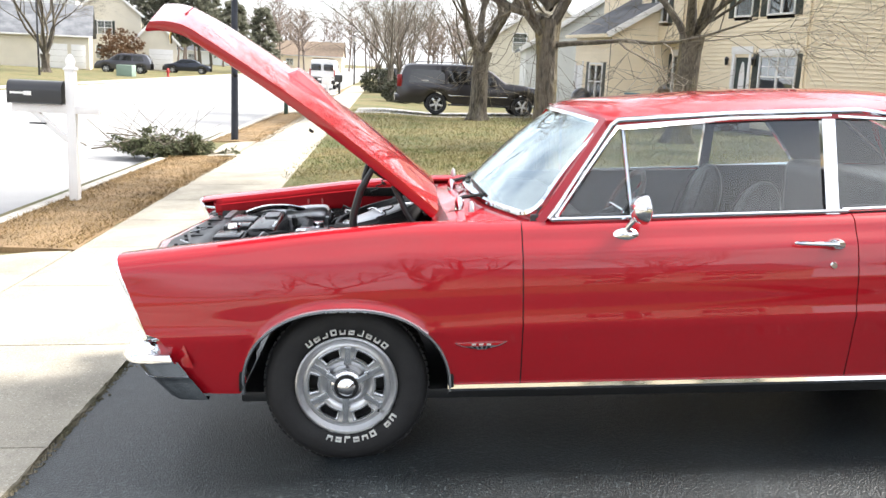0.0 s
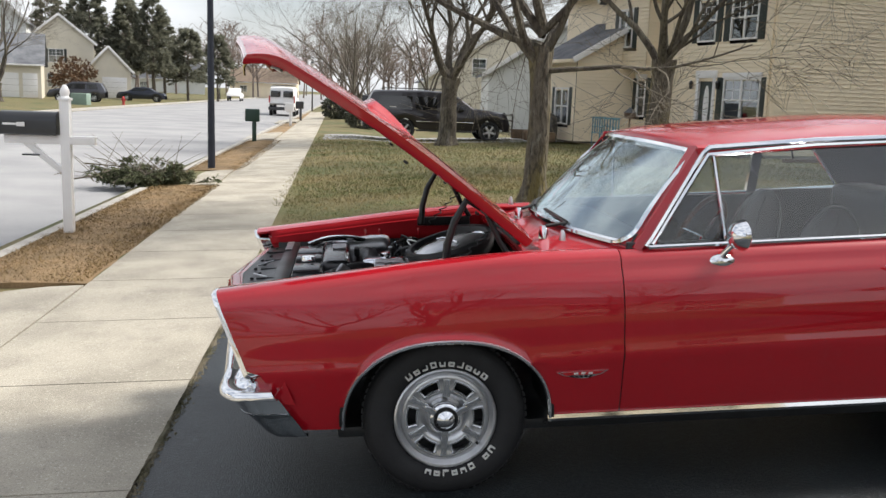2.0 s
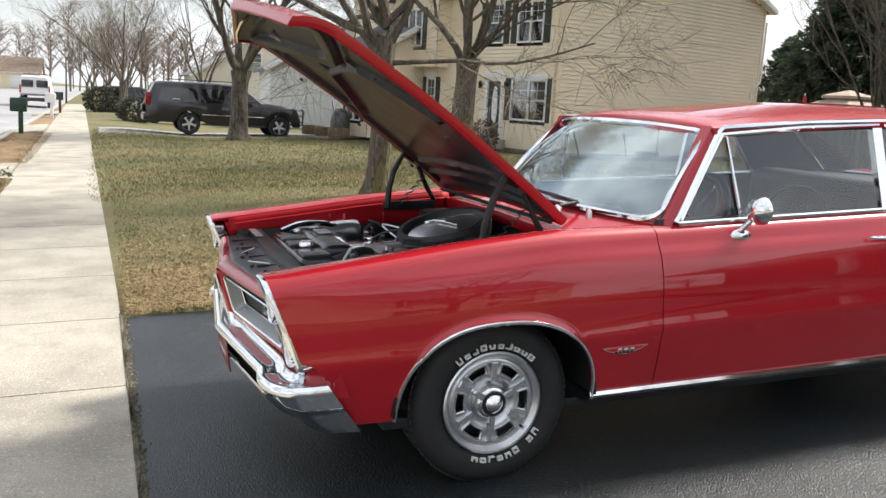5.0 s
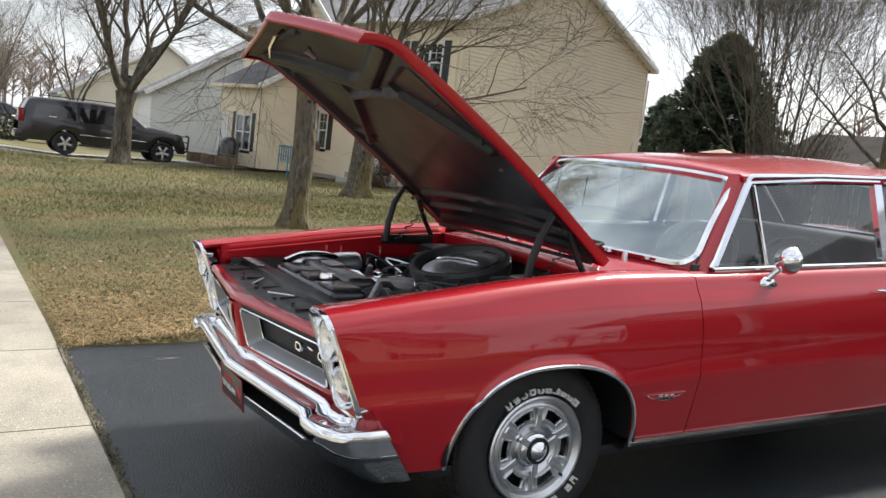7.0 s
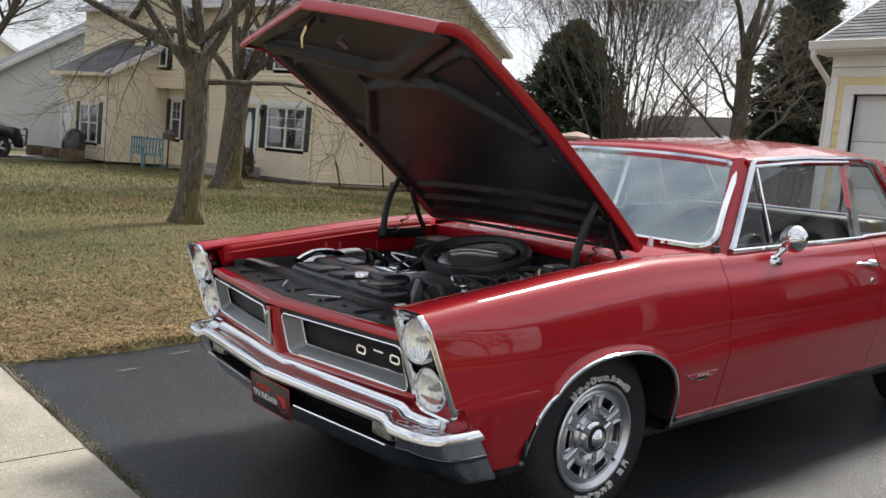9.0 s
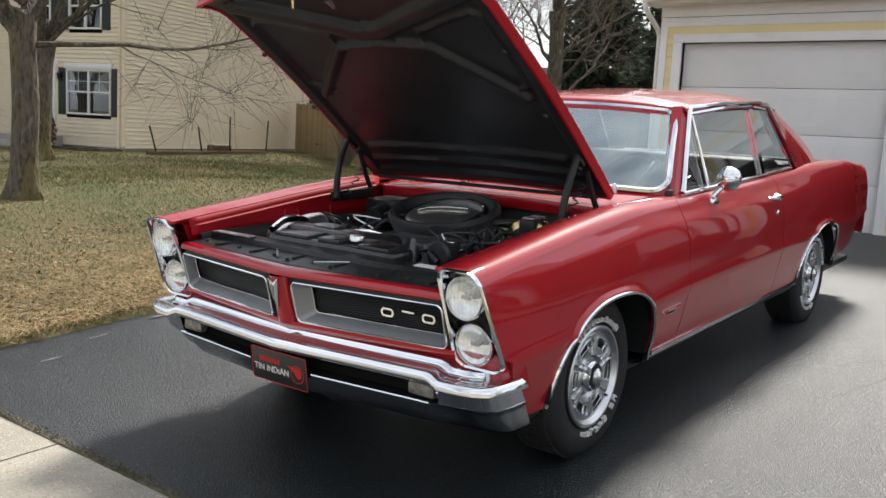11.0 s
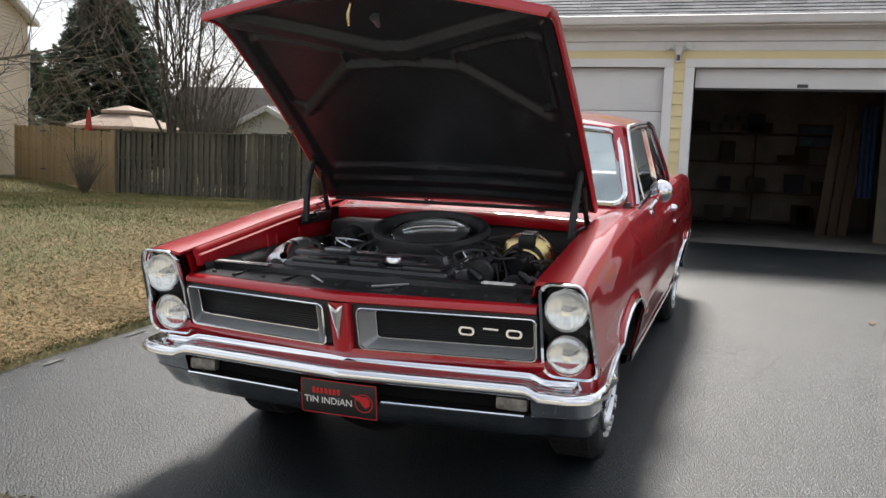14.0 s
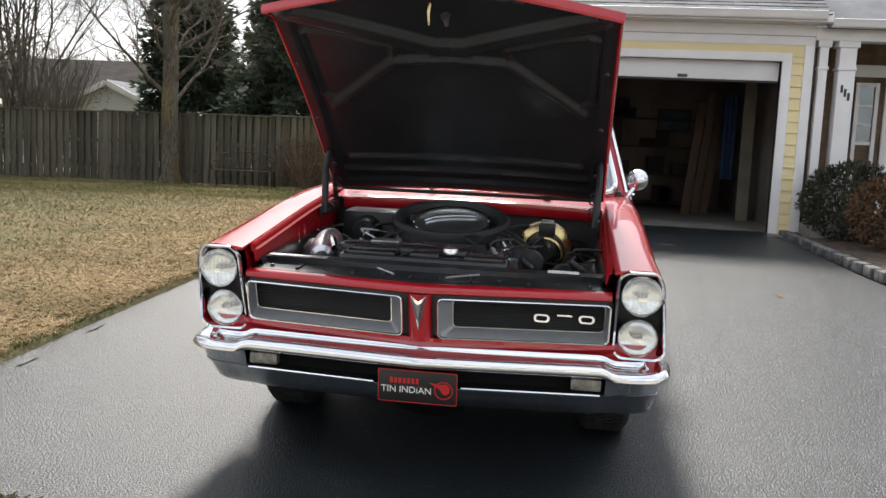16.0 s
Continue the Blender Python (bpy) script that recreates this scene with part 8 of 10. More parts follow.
def evergreen(name, at, height, width, seed, clumps=2600, size=0.42, mat="needle", label="dense dark evergreen tree", bare=0.05, group="", power=0.8):
    r = random.Random(seed)
    T = thing(name, Matrix.Translation(at), label, "evergreen tree", group)
    limbs, seeds = [], []
    pts = [Vector((r.gauss(0, 0.03), r.gauss(0, 0.03), height * t)) for t in np.linspace(-0.03, 0.97, 9)]
    part("trunk", tubes_mesh("trunk", [(pts, [lerp(0.022 * height, 0.012, k / 8) for k in range(9)], 8)]), M["bark"], T)
    n = int(clumps / 16)
    for k in range(n):
        t = bare + (1 - bare) * (k + r.random()) / n
        z = t * height
        w = width * ((1 - t) ** power) * r.uniform(0.65, 1.12) * (0.75 + 0.25 * min(1, t / 0.15))
        a = r.uniform(0, 6.283)
        tip = Vector((math.cos(a) * w, math.sin(a) * w, z + r.uniform(-0.10, 0.16) * w))
        root = Vector((0, 0, z - 0.05 * w))
        limbs.append(([root, root.lerp(tip, 0.5) + Vector((0, 0, 0.04 * w)), tip], [0.03, 0.018, 0.006], 3))
        for q in range(16):
            s = r.uniform(0.25, 1.0) ** 0.7
            c = root.lerp(tip, s) + Vector((r.gauss(0, 0.13), r.gauss(0, 0.13), r.gauss(0, 0.10))) * (0.35 + 0.25 * w)
            out = (tip - root)
            seeds.append((c, out.normalized() + Vector((r.gauss(0, 0.5), r.gauss(0, 0.5), r.gauss(0.1, 0.4)))))
    tagged(part("bough_frame", tubes_mesh("bough_frame", limbs), M["bark"], T), kind="stuff")
    tagged(part("crown", sprays(r, "crown", seeds, size, 8, 0.2, 0.11), M[mat], T, smooth=False, sharp=0), kind="stuff")
    return T


def shrub(name, at, rx, ry, h, seed, mat, label, count=1500, size=0.07, twigs=40, clipped=True):
    r = random.Random(seed)
    T = thing(name, Matrix.Translation(at), label, "shrub")
    st = []
    for k in range(twigs):
        a = r.uniform(0, 6.283)
        s = math.sqrt(r.random())
        tip = Vector((math.cos(a) * rx * s * 0.95, math.sin(a) * ry * s * 0.95, h * r.uniform(0.6, 0.98)))
        b = Vector((math.cos(a) * 0.06, math.sin(a) * 0.06, 0))
        st.append(([b, b.lerp(tip, 0.5) + Vector((r.gauss(0, .04), r.gauss(0, .04), 0.04)), tip], [0.012, 0.007, 0.003], 4))
    tagged(part("stem_tuft", tubes_mesh("stem_tuft", st), M["twig"], T), kind="stuff")
    seeds = []
    if count:
        for k in range(count):
            v = Vector((r.gauss(0, 1), r.gauss(0, 1), r.gauss(0, 1))).normalized()
            f = r.uniform(0.80, 1.02) if clipped else r.random() ** 0.4
            f *= 1 + 0.09 * noise.noise(v * 2.7 + Vector((seed, 0, 0)))
            p = Vector((v.x * rx * f, v.y * ry * f, h * 0.5 + v.z * h * 0.5 * f))
            seeds.append((p, v + Vector((r.gauss(0, 0.6), r.gauss(0, 0.6), r.gauss(0, 0.6)))))
        tagged(part("foliage", sprays(r, "foliage", seeds, size, 5, 0.1), M[mat], T, smooth=False, sharp=0), kind="stuff")
    return T


def gnd(x, y, dz=0.0):
    return (x, y, lawn_z(x, y) + dz)


# three yard trees
bare_tree("yard_tree", gnd(2.98, 26.9), 8.2, 0.30, 7, 2.3, 6, (0.1, 0), 4, "broad bare yard tree beside the neighbour's driveway", spread=0.75, kids=(7, 8))
bare_tree("yard_tree", gnd(2.19, 7.95), 7.2, 0.158, 12, 2.1, 4, (0.0, 0.02), 4, "bare yard tree with yellow moss on its trunk", spread=0.75, mat="bark_moss", kids=(6, 8), low=[((0.03, 0.0, 1.82), (0.9, -0.6, 0.10), 3.0, 0.040), ((0.0, 0.0, 2.15), (-0.77, 0.64, 0.28), 4.2, 0.065), ((0.0, 0.0, 2.3), (-0.2, 1.0, 0.5), 3.4, 0.05), ((0.0, 0.0, 2.35), (0.5, -0.6, 0.7), 3.6, 0.055), ((0.0, 0.0, 2.4), (-0.40, -0.45, 1.0), 4.2, 0.075), ((0.0, 0.0, 2.3), (-0.62, -0.15, 1.0), 4.0, 0.065)], lift=0.06)
bare_tree("yard_tree", gnd(6.82, 16.4), 7.2, 0.285, 23, 2.45, 4, (0.10, -0.05), 4, "bare yard tree with rough bark near the house", spread=0.65, kids=(6, 8), mat="bark_moss", low=[((0.1, -0.1, 2.5), (0.5, -1.0, 0.9), 4.4, 0.06), ((0.1, -0.1, 2.5), (0.8, -1.0, 1.5), 4.6, 0.075), ((0.1, -0.1, 2.4), (0.2, -1.0, 0.45), 4.0, 0.055), ((0.1, -0.1, 2.6), (1.0, -0.6, 0.6), 3.6, 0.045)])
# back yard
bare_tree("back_yard_tree", gnd(17.25, 9.68), 10.0, 0.205, 31, 4.4, 4, (0.05, 0.05), 4, "bare tree in front of the weathered fence", mat="bark_moss", spread=0.45, kids=(5, 7), lift=0.05, bend=1.15, low=[((0.03, 0.03, 1.9 + 0.28 * k), (math.cos(2.3 * k), math.sin(2.3 * k), 0.75), 3.4 - 0.12 * k, 0.060) for k in range(9)])
bare_tree("back_yard_tree", gnd(22.8, 17.2), 10.0, 0.13, 44, 1.0, 8, (0, 0), 4, "bare many-stemmed tree behind the fence", spread=0.36, kids=(6, 8), lift=0.18, wander=0.22, bend=1.0)
bare_tree("back_yard_tree", gnd(19.8, 15.7), 9.6, 0.12, 47, 0.8, 11, (0, 0), 4, "bare many-stemmed tree behind the fence", spread=0.30, kids=(6, 8), lift=0.22, wander=0.2, bend=0.9)
evergreen("evergreen_tree", gnd(27.0, 24.4), 7.7, 4.1, 3, 10000, 0.30, group="back yard evergreens", power=0.62)
evergreen("evergreen_tree", gnd(27.0, 13.5), 9.4, 2.3, 5, 8000, 0.31, group="back yard evergreens", power=0.62)
evergreen("evergreen_tree", gnd(23.5, 8.6), 8.0, 2.3, 9, 7000, 0.30, group="back yard evergreens", power=0.62)
evergreen("evergreen_tree", gnd(30.0, 31.2), 5.6, 2.6, 6, 2400, 0.30, group="back yard evergreens", power=0.62)
# along the street, to the far end
k = 0
for x, y, h in ((-0.2, 45, 7.5), (0.3, 58, 7.5), (-0.6, 72, 8), (1.5, 88, 8.5), (-1.8, 100, 8), (-2.5, 120, 9), (4.5, 52, 8), (9.5, 66, 9)):
    bare_tree("street_tree", gnd(x, y), h, 0.16 + 0.004 * k, 60 + k, 1.8, 5, (0, 0), 3, "bare street tree far along the sidewalk", spread=0.7, group="street trees", kids=(5, 7))
    k += 1
for j, (x, y, h, w) in enumerate(((-28.5, 98, 13.0, 3.0), (-25.0, 99, 11.5, 2.6), (-22.3, 100, 12.5, 2.8), (-31.5, 104, 12, 3.0), (-27, 108, 13, 3), (-19.6, 106, 9.2, 3.0), (-23.5, 112, 11, 3.2), (-17.8, 118, 9.5, 3.0), (-36, 108, 13, 3.2))):
    evergreen("pine_tree", gnd(x, y), h * 0.9, w, 100 + j, 1500, 0.50, "needle_pine", "tall pine across the street", 0.28, "pines across the street", 0.42)
bare_tree("street_tree", gnd(-26.0, 64.5), 10.5, 0.30, 66, 1.3, 8, (0, 0), 4, "broad bare tree on the lawn across the street", spread=0.8, group="street trees", kids=(5, 7), bend=0.9)
# trees on the other side of the driveway, mirrored in the paint and the glass; the house there is an unseen addition
for j, (x, y, h, rr) in enumerate(((0.6, -15.5, 8.5, 0.20), (5.4, -18.0, 8.0, 0.18), (-2.4, -24.0, 8.0, 0.18))):
    bare_tree("side_yard_tree", gnd(x, y), h, rr, 210 + j, 2.0, 5, (0, 0), 3, "bare yard tree beyond the driveway", spread=0.7, kids=(6, 7), group="side yard trees")
# far woods, plus an unseen closer ring added to darken low reflections
fw = random.Random(77)
strands = []
for k in range(340):
    # trees from 220 on stand in the added ring, out of view
    a = fw.uniform(-0.42, 0.95) if k < 220 else fw.uniform(0.95, 5.86)
    dist = fw.uniform(150, 260) if k < 220 else fw.uniform(70, 170)
    x, y = -2 + math.sin(a) * dist, math.cos(a) * dist
    h = fw.uniform(9, 15)
    p = Vector((x, y, 0))
    strands.append(([p, p + Vector((fw.gauss(0, .3), 0, h * 0.5)), p + Vector((fw.gauss(0, .6), 0, h))], [0.22, 0.15, 0.03], 4))
    for q in range(26):
        z = h * fw.uniform(0.25, 0.95)
        b = p + Vector((0, 0, z))
        an = fw.uniform(0, 6.283)
        ln = (h - z) * 0.55 + fw.uniform(0.8, 2.0)
        e = b + Vector((math.cos(an) * ln * 0.8, math.sin(an) * ln * 0.8, ln * fw.uniform(0.4, 1.0)))
        strands.append(([b, b.lerp(e, 0.5) + Vector((0, 0, .2)), e], [0.10, 0.06, 0.02], 3))
        for w in range(3):
            s = b.lerp(e, fw.uniform(0.3, 1))
            g = s + Vector((fw.gauss(0, 1), fw.gauss(0, 1), abs(fw.gauss(0.8, 0.5))))
            strands.append(([s, g], [0.05, 0.02], 3))
solid("far_woods", tubes_mesh("far_woods", strands), material("far_twigs", (0.21, 0.165, 0.14), 0.95, vary=0.2, scale=0.1), "distant bare brown woods", "woods", kind="stuff", smooth=False)
# shrubs
shrub("boxwood_shrub", (7.72, -4.02, 0.28), 0.55, 0.60, 1.02, 4, "boxwood", "clipped dark green boxwood by the porch", 2600, 0.060)
shrub("brown_shrub", (6.9, -4.42, 0.24), 0.60, 0.66, 0.95, 6, "dry_leaf", "brown winter shrub by the porch", 2000, 0.06)
shrub("bare_shrub", gnd(17.15, 16.95), 0.80, 0.80, 1.45, 9, "dry_leaf", "small bare shrub in front of the fence", 60, 0.05, 90, False)
shrub("twiggy_thicket", gnd(20.5, 15.0), 1.5, 1.7, 4.3, 31, "twig", "dense brown twiggy thicket behind the fence", 1500, 0.06, 300, False)
shrub("bronze_shrub", gnd(17.2, 6.1), 0.55, 0.85, 1.45, 14, "dry_leaf", "bronze-leaved shrub against the fence", 900, 0.06, 60, False)
shrub("hedge_bush", gnd(-1.0, 56), 1.2, 1.2, 1.5, 15, "boxwood", "clipped hedge along the street", 900, 0.2)
shrub("yellow_bush", gnd(0.3, 41.5), 0.9, 0.9, 1.1, 16, "boxwood", "rounded yellow-green bush up the street", 900, 0.14)
shrub("dry_shrub", hp(2.2, -1.0), 0.45, 0.45, 1.0, 19, "dry_leaf", "dry brown shrub under the window", 500, 0.09)
shrub("red_shrub", (-27.5, 88, 0.1), 2.2, 2.2, 4.0, 22, "dry_leaf", "rust-coloured shrub by a house across the street", 700, 0.35, 40, False)
M["mulch"] = material("brown_mulch", (0.075, 0.052, 0.034), 0.95, vary=0.5, scale=12, bump=0.9, bump_scale=60)
solid("planting_bed", skirted([[(lerp(3.6, 8.2, i / 12), lerp(right_edge(lerp(3.6, 8.2, i / 12)) - 0.16, -9.0, j / 10), drive_z(lerp(3.6, 8.2, i / 12)) + 0.03 + 0.03 * math.sin(i * 2.1 + j)) for j in range(11)] for i in range(13)], 0.2), M["mulch"], "dark mulch bed beside the driveway", "planting bed", kind="structure")
for k in range(16):
    x = 3.9 + 0.27 * k
    solid("edging_stone", box(-0.125, 0.125, -0.06, 0.06, -0.04, 0.07, 0.02, m=Matrix.Translation((x, right_edge(x) - 0.09, drive_z(x))) @ Matrix.Rotation(0.1 * math.sin(k * 3.0), 4, "Z")), M["kerb_worn"], "weathered dark edging stone along the mulch bed", "edging stone", "bed edging")

# grass and leaf litter on the lawn
gr = random.Random(99)


def blades(n, xr, yr, hmin, hmax, w, bias=1.0, avoid=None):
    verts, faces = [], []
    for k in range(n):
        x, y = gr.uniform(*xr), yr[0] + (yr[1] - yr[0]) * gr.random() ** bias
        if avoid and avoid(x, y):
            continue
        z = lawn_z(x, y)
        h = gr.uniform(hmin, hmax)
        a = gr.uniform(0, 6.283)
        dx, dy = math.cos(a) * w, math.sin(a) * w
        tx, ty = gr.gauss(0, 0.8) * h, gr.gauss(0, 0.8) * h
        q = len(verts)
        verts += [(x - dx, y - dy, z - 0.004), (x + dx, y + dy, z - 0.004), (x + tx, y + ty, z + h)]
        faces.append((q, q + 1, q + 2))
    me = bpy.data.meshes.new("blades")
    me.from_pydata(verts, [], faces)
    return me


M["blade"] = layered(material("grass_blades", (0.250, 0.200, 0.088), 0.9, vary=0.5, scale=0.6, other=(0.100, 0.120, 0.034), islands=0.55, detail=9),
    ((1.3, 7, 0.50, 0.64, 0.6, (0.080, 0.100, 0.026)), (3.2, 6, 0.54, 0.66, 0.5, (0.30, 0.215, 0.105))))
solid("grass", blades(230000, (-1.30, 12.0), (2.46, 14.0), 0.012, 0.042, 0.0030, 1.5), M["blade"], "short dormant lawn grass", "grass", kind="stuff", smooth=False)
solid("grass", blades(70000, (12.0, 21.5), (2.9, 23.0), 0.03, 0.07, 0.007), M["blade"], "short dormant lawn grass", "grass", kind="stuff", smooth=False)
solid("grass", blades(60000, (-1.6, 12.0), (9.0, 32.0), 0.03, 0.075, 0.007), M["blade"], "short dormant lawn grass", "grass", kind="stuff", smooth=False)


def flakes(n, xr, yr, s0, s1):
    verts, faces = [], []
    for k in range(n):
        x, y = gr.uniform(*xr), gr.uniform(*yr)
        z = lawn_z(x, y) + gr.uniform(0.004, 0.03)
        s = gr.uniform(s0, s1)
        a = gr.uniform(0, 6.283)
        u, v = Vector((math.cos(a), math.sin(a), gr.gauss(0, 0.3))), Vector((-math.sin(a), math.cos(a), gr.gauss(0, 0.3)))
        c = Vector((x, y, z))
        q = len(verts)
        verts += [tuple(c + u * s), tuple(c + v * s * 0.55), tuple(c - u * s), tuple(c - v * s * 0.55)]
        faces.append((q, q + 1, q + 2, q + 3))
    me = bpy.data.meshes.new("flakes")
    me.from_pydata(verts, [], faces)
    return me


M["pale_straw"] = material("pale_straw", (0.40, 0.285, 0.145), 0.9, vary=0.3, scale=1.2, other=(0.25, 0.17, 0.08), islands=0.4)
# dead straw lying along the driveway, thinning out into the lawn
verts, faces = [], []
for k in range(70000):
    x = gr.uniform(-1.3, 9.0)
    y = left_edge(x) + abs(gr.gauss(0, 1.15)) - 0.03 * gr.random()
    z = lawn_z(x, max(y, 2.75)) + gr.uniform(0.004, 0.034)
    a, ln, w = gr.uniform(0, 6.283), gr.uniform(0.02, 0.06), gr.uniform(0.0012, 0.0028)
    u, v = Vector((math.cos(a), math.sin(a), gr.gauss(0, 0.22))) * ln, Vector((-math.sin(a), math.cos(a), gr.gauss(0, 0.4))) * w
    c = Vector((x, y, z))
    q = len(verts)
    verts += [tuple(c - u - v), tuple(c - u + v), tuple(c + u)]
    faces.append((q, q + 1, q + 2))
me = bpy.data.meshes.new("straw_litter")
me.from_pydata(verts, [], faces)
solid("straw_litter", me, M["pale_straw"], "dead straw lying along the driveway edge", "dead grass", kind="stuff", smooth=False)

M["leaf_litter"] = material("pale_leaf_litter", (0.29, 0.20, 0.10), 0.9, islands=0.45, vary=0.35, scale=3)
solid("fallen_leaves", flakes(8000, (-1.25, 6.5), (2.5, 6.2), 0.008, 0.024), M["leaf_litter"], "dry brown leaves along the driveway", "leaf litter", kind="stuff", smooth=False)
solid("fallen_leaves", flakes(4500, (-1.2, 11.5), (5.5, 24), 0.010, 0.028), M["leaf_litter"], "scattered dry leaves on the lawn", "leaf litter", kind="stuff", smooth=False)


def verge_blades(n, yr):
    verts, faces = [], []
    for k in range(n):
        x, y = gr.uniform(-3.97, -2.78), gr.uniform(*yr)
        z = lawn_z(x, y) + 0.012
        h = gr.uniform(0.015, 0.05)
        tx, ty = gr.gauss(0, 1.2) * h, gr.gauss(0, 1.2) * h
        a = gr.uniform(0, 6.283)
        q = len(verts)
        verts += [(x - 0.005 * math.cos(a), y - 0.005 * math.sin(a), z), (x + 0.005 * math.cos(a), y + 0.005 * math.sin(a), z), (x + tx, y + ty, z + h)]
        faces.append((q, q + 1, q + 2))
    me = bpy.data.meshes.new("blades")
    me.from_pydata(verts, [], faces)
    return me


M["straw"] = material("straw_blades", (0.22, 0.145, 0.06), 0.9, vary=0.3, scale=2, other=(0.12, 0.08, 0.035), islands=0.4)
solid("verge_grass", verge_blades(16000, (3.8, 12.4)), M["straw"], "dry straw-coloured verge grass", "grass", kind="stuff", smooth=False)
solid("verge_grass", verge_blades(9000, (15.7, 28.2)), M["straw"], "dry straw-coloured verge grass", "grass", kind="stuff", smooth=False)


# ---- fences ----
def fence(name, p0, p1, h, mat, label, picket=0.135, gap=0.012, both_sides=True, cap=True, rails=(0.30, 1.02), seed=1, posts=2.4):
    r = random.Random(seed)
    p0, p1 = Vector((*p0, 0)), Vector((*p1, 0))
    d = p1 - p0
    ln = d.length
    d.normalize()
    F = thing(name, label=label, category="fence")
    out = Vector((d.y, -d.x, 0))
    ang = math.atan2(d.y, d.x)
    def at(s, o=0.0):
        p = p0 + d * s + out * o
        return Matrix.Translation((p.x, p.y, lawn_z(p.x, p.y))) @ Matrix.Rotation(ang, 4, "Z")
    meshes = []
    for k in range(4):
        b = box(0, picket, -0.009, 0.009, 0.03, h - 0.04 + (0.02 if not cap else 0), 0.003, seg=1)
        me = finish(b, False)
        me.materials.append(mat)
        meshes.append(me)
    s, i = 0.0, 0
    while s < ln - picket:
        side = 1 if (i % 2 == 0 or not both_sides) else -1
        ob = new("picket", r.choice(meshes))
        ob.parent = F
        ob.matrix_world = at(s, 0.035 * side) @ Matrix.Rotation(r.gauss(0, 0.012), 4, "Y") @ Matrix.Diagonal((1 - 0.1 * r.random(), 1, 1 + r.gauss(0, 0.008), 1))
        s += (picket * 0.75 if both_sides else picket + gap)
        i += 1
    n = max(1, round(ln / posts))
    for k in range(n + 1):
        s = min(ln * k / n, ln - 0.09)
        part("post", box(0, 0.10, -0.05, 0.05, -0.2, h + 0.02, 0.006, m=at(s)), mat, F, smooth=False)
    for z in rails:
        for k in range(n):
            a = ln * k / n
            part("rail", box(0.10, ln / n, -0.022, 0.022, z, z + 0.085, 0.004, m=at(a)), mat, F, smooth=False)
    if cap:
        for k in range(n):
            part("cap_board", box(0, ln / n, -0.075, 0.075, h - 0.035, h + 0.0, 0.006, m=at(ln * k / n)), mat, F, smooth=False)
    return F


fence("weathered_fence", (17.6, 16.2), (17.6, 2.6), 1.83, M["fence_old"], "weathered grey-brown shadowbox wooden fence", picket=0.128, seed=2)
GATE = fence("gate_fence", (20.6, 22.9), (17.75, 16.35), 1.84, M["fence_new"], "newer pale wooden privacy fence beside the tan house", 0.14, 0.004, False, False, (0.3, 0.9, 1.5), 5)
gm = Matrix.Translation((0, 0, lawn_z(19.7, 20.9))) @ wall_frame((20.6, 22.9), (17.75, 16.35))
for z in (0.36, 1.60):
    part("gate_hinge", box(2.1, 2.5, -0.066, -0.050, z, z + 0.05, 0.003, m=gm), M["dark_paint"], GATE, "black strap hinge")

# ---- bench ----
bench = thing("garden_bench", Matrix.Translation(gnd(17.0, 7.62)) @ Matrix.Rotation(radians(-84), 4, "Z") @ Matrix.Diagonal((1.25, 1.1, 1.0, 1)), "dark cast-metal garden bench against the fence", "bench")
M["bronze"] = material("dark_bronze", (0.10, 0.085, 0.06), 0.5, 0.6, vary=0.3, scale=9)
for x in (-0.58, 0.58):
    leg = tube([(x, -0.30, 0.0), (x, -0.26, 0.22), (x, -0.22, 0.42), (x, 0.10, 0.40), (x, 0.20, 0.85)], 0.022, 7)
    tube([(x, 0.22, 0.0), (x, 0.12, 0.20), (x, 0.10, 0.40)], 0.02, 7, leg)
    tube([(x, -0.22, 0.42), (x, -0.28, 0.55), (x, -0.22, 0.64), (x, 0.14, 0.62)], 0.018, 7, leg)
    part("bench_end", leg, M["bronze"], bench)
for k in range(6):
    y = -0.24 + 0.065 * k
    part("slat", box(-0.58, 0.58, y, y + 0.05, 0.41, 0.43, 0.005), M["bronze"], bench)
part("top_rail", tube([(-0.58, 0.20, 0.78), (-0.3, 0.205, 0.86), (0, 0.21, 0.89), (0.3, 0.205, 0.86), (0.58, 0.20, 0.78)], 0.018, 7), M["bronze"], bench)
for k in range(9):
    a0 = -0.5 + 0.125 * k
    ringpts = [(a0 + 0.06 * math.cos(q), 0.155 + 0.0006 * k + 0.10 * (0.62 + 0.09 * math.sin(q) - 0.45), 0.62 + 0.10 * math.sin(q)) for q in np.linspace(0, 2 * math.pi, 15)]
    part("scroll", tube(ringpts, 0.010, 6, caps=False), M["bronze"], bench)
part("low_rail", tube([(-0.58, 0.12, 0.48), (0.58, 0.12, 0.48)], 0.014, 6), M["bronze"], bench)

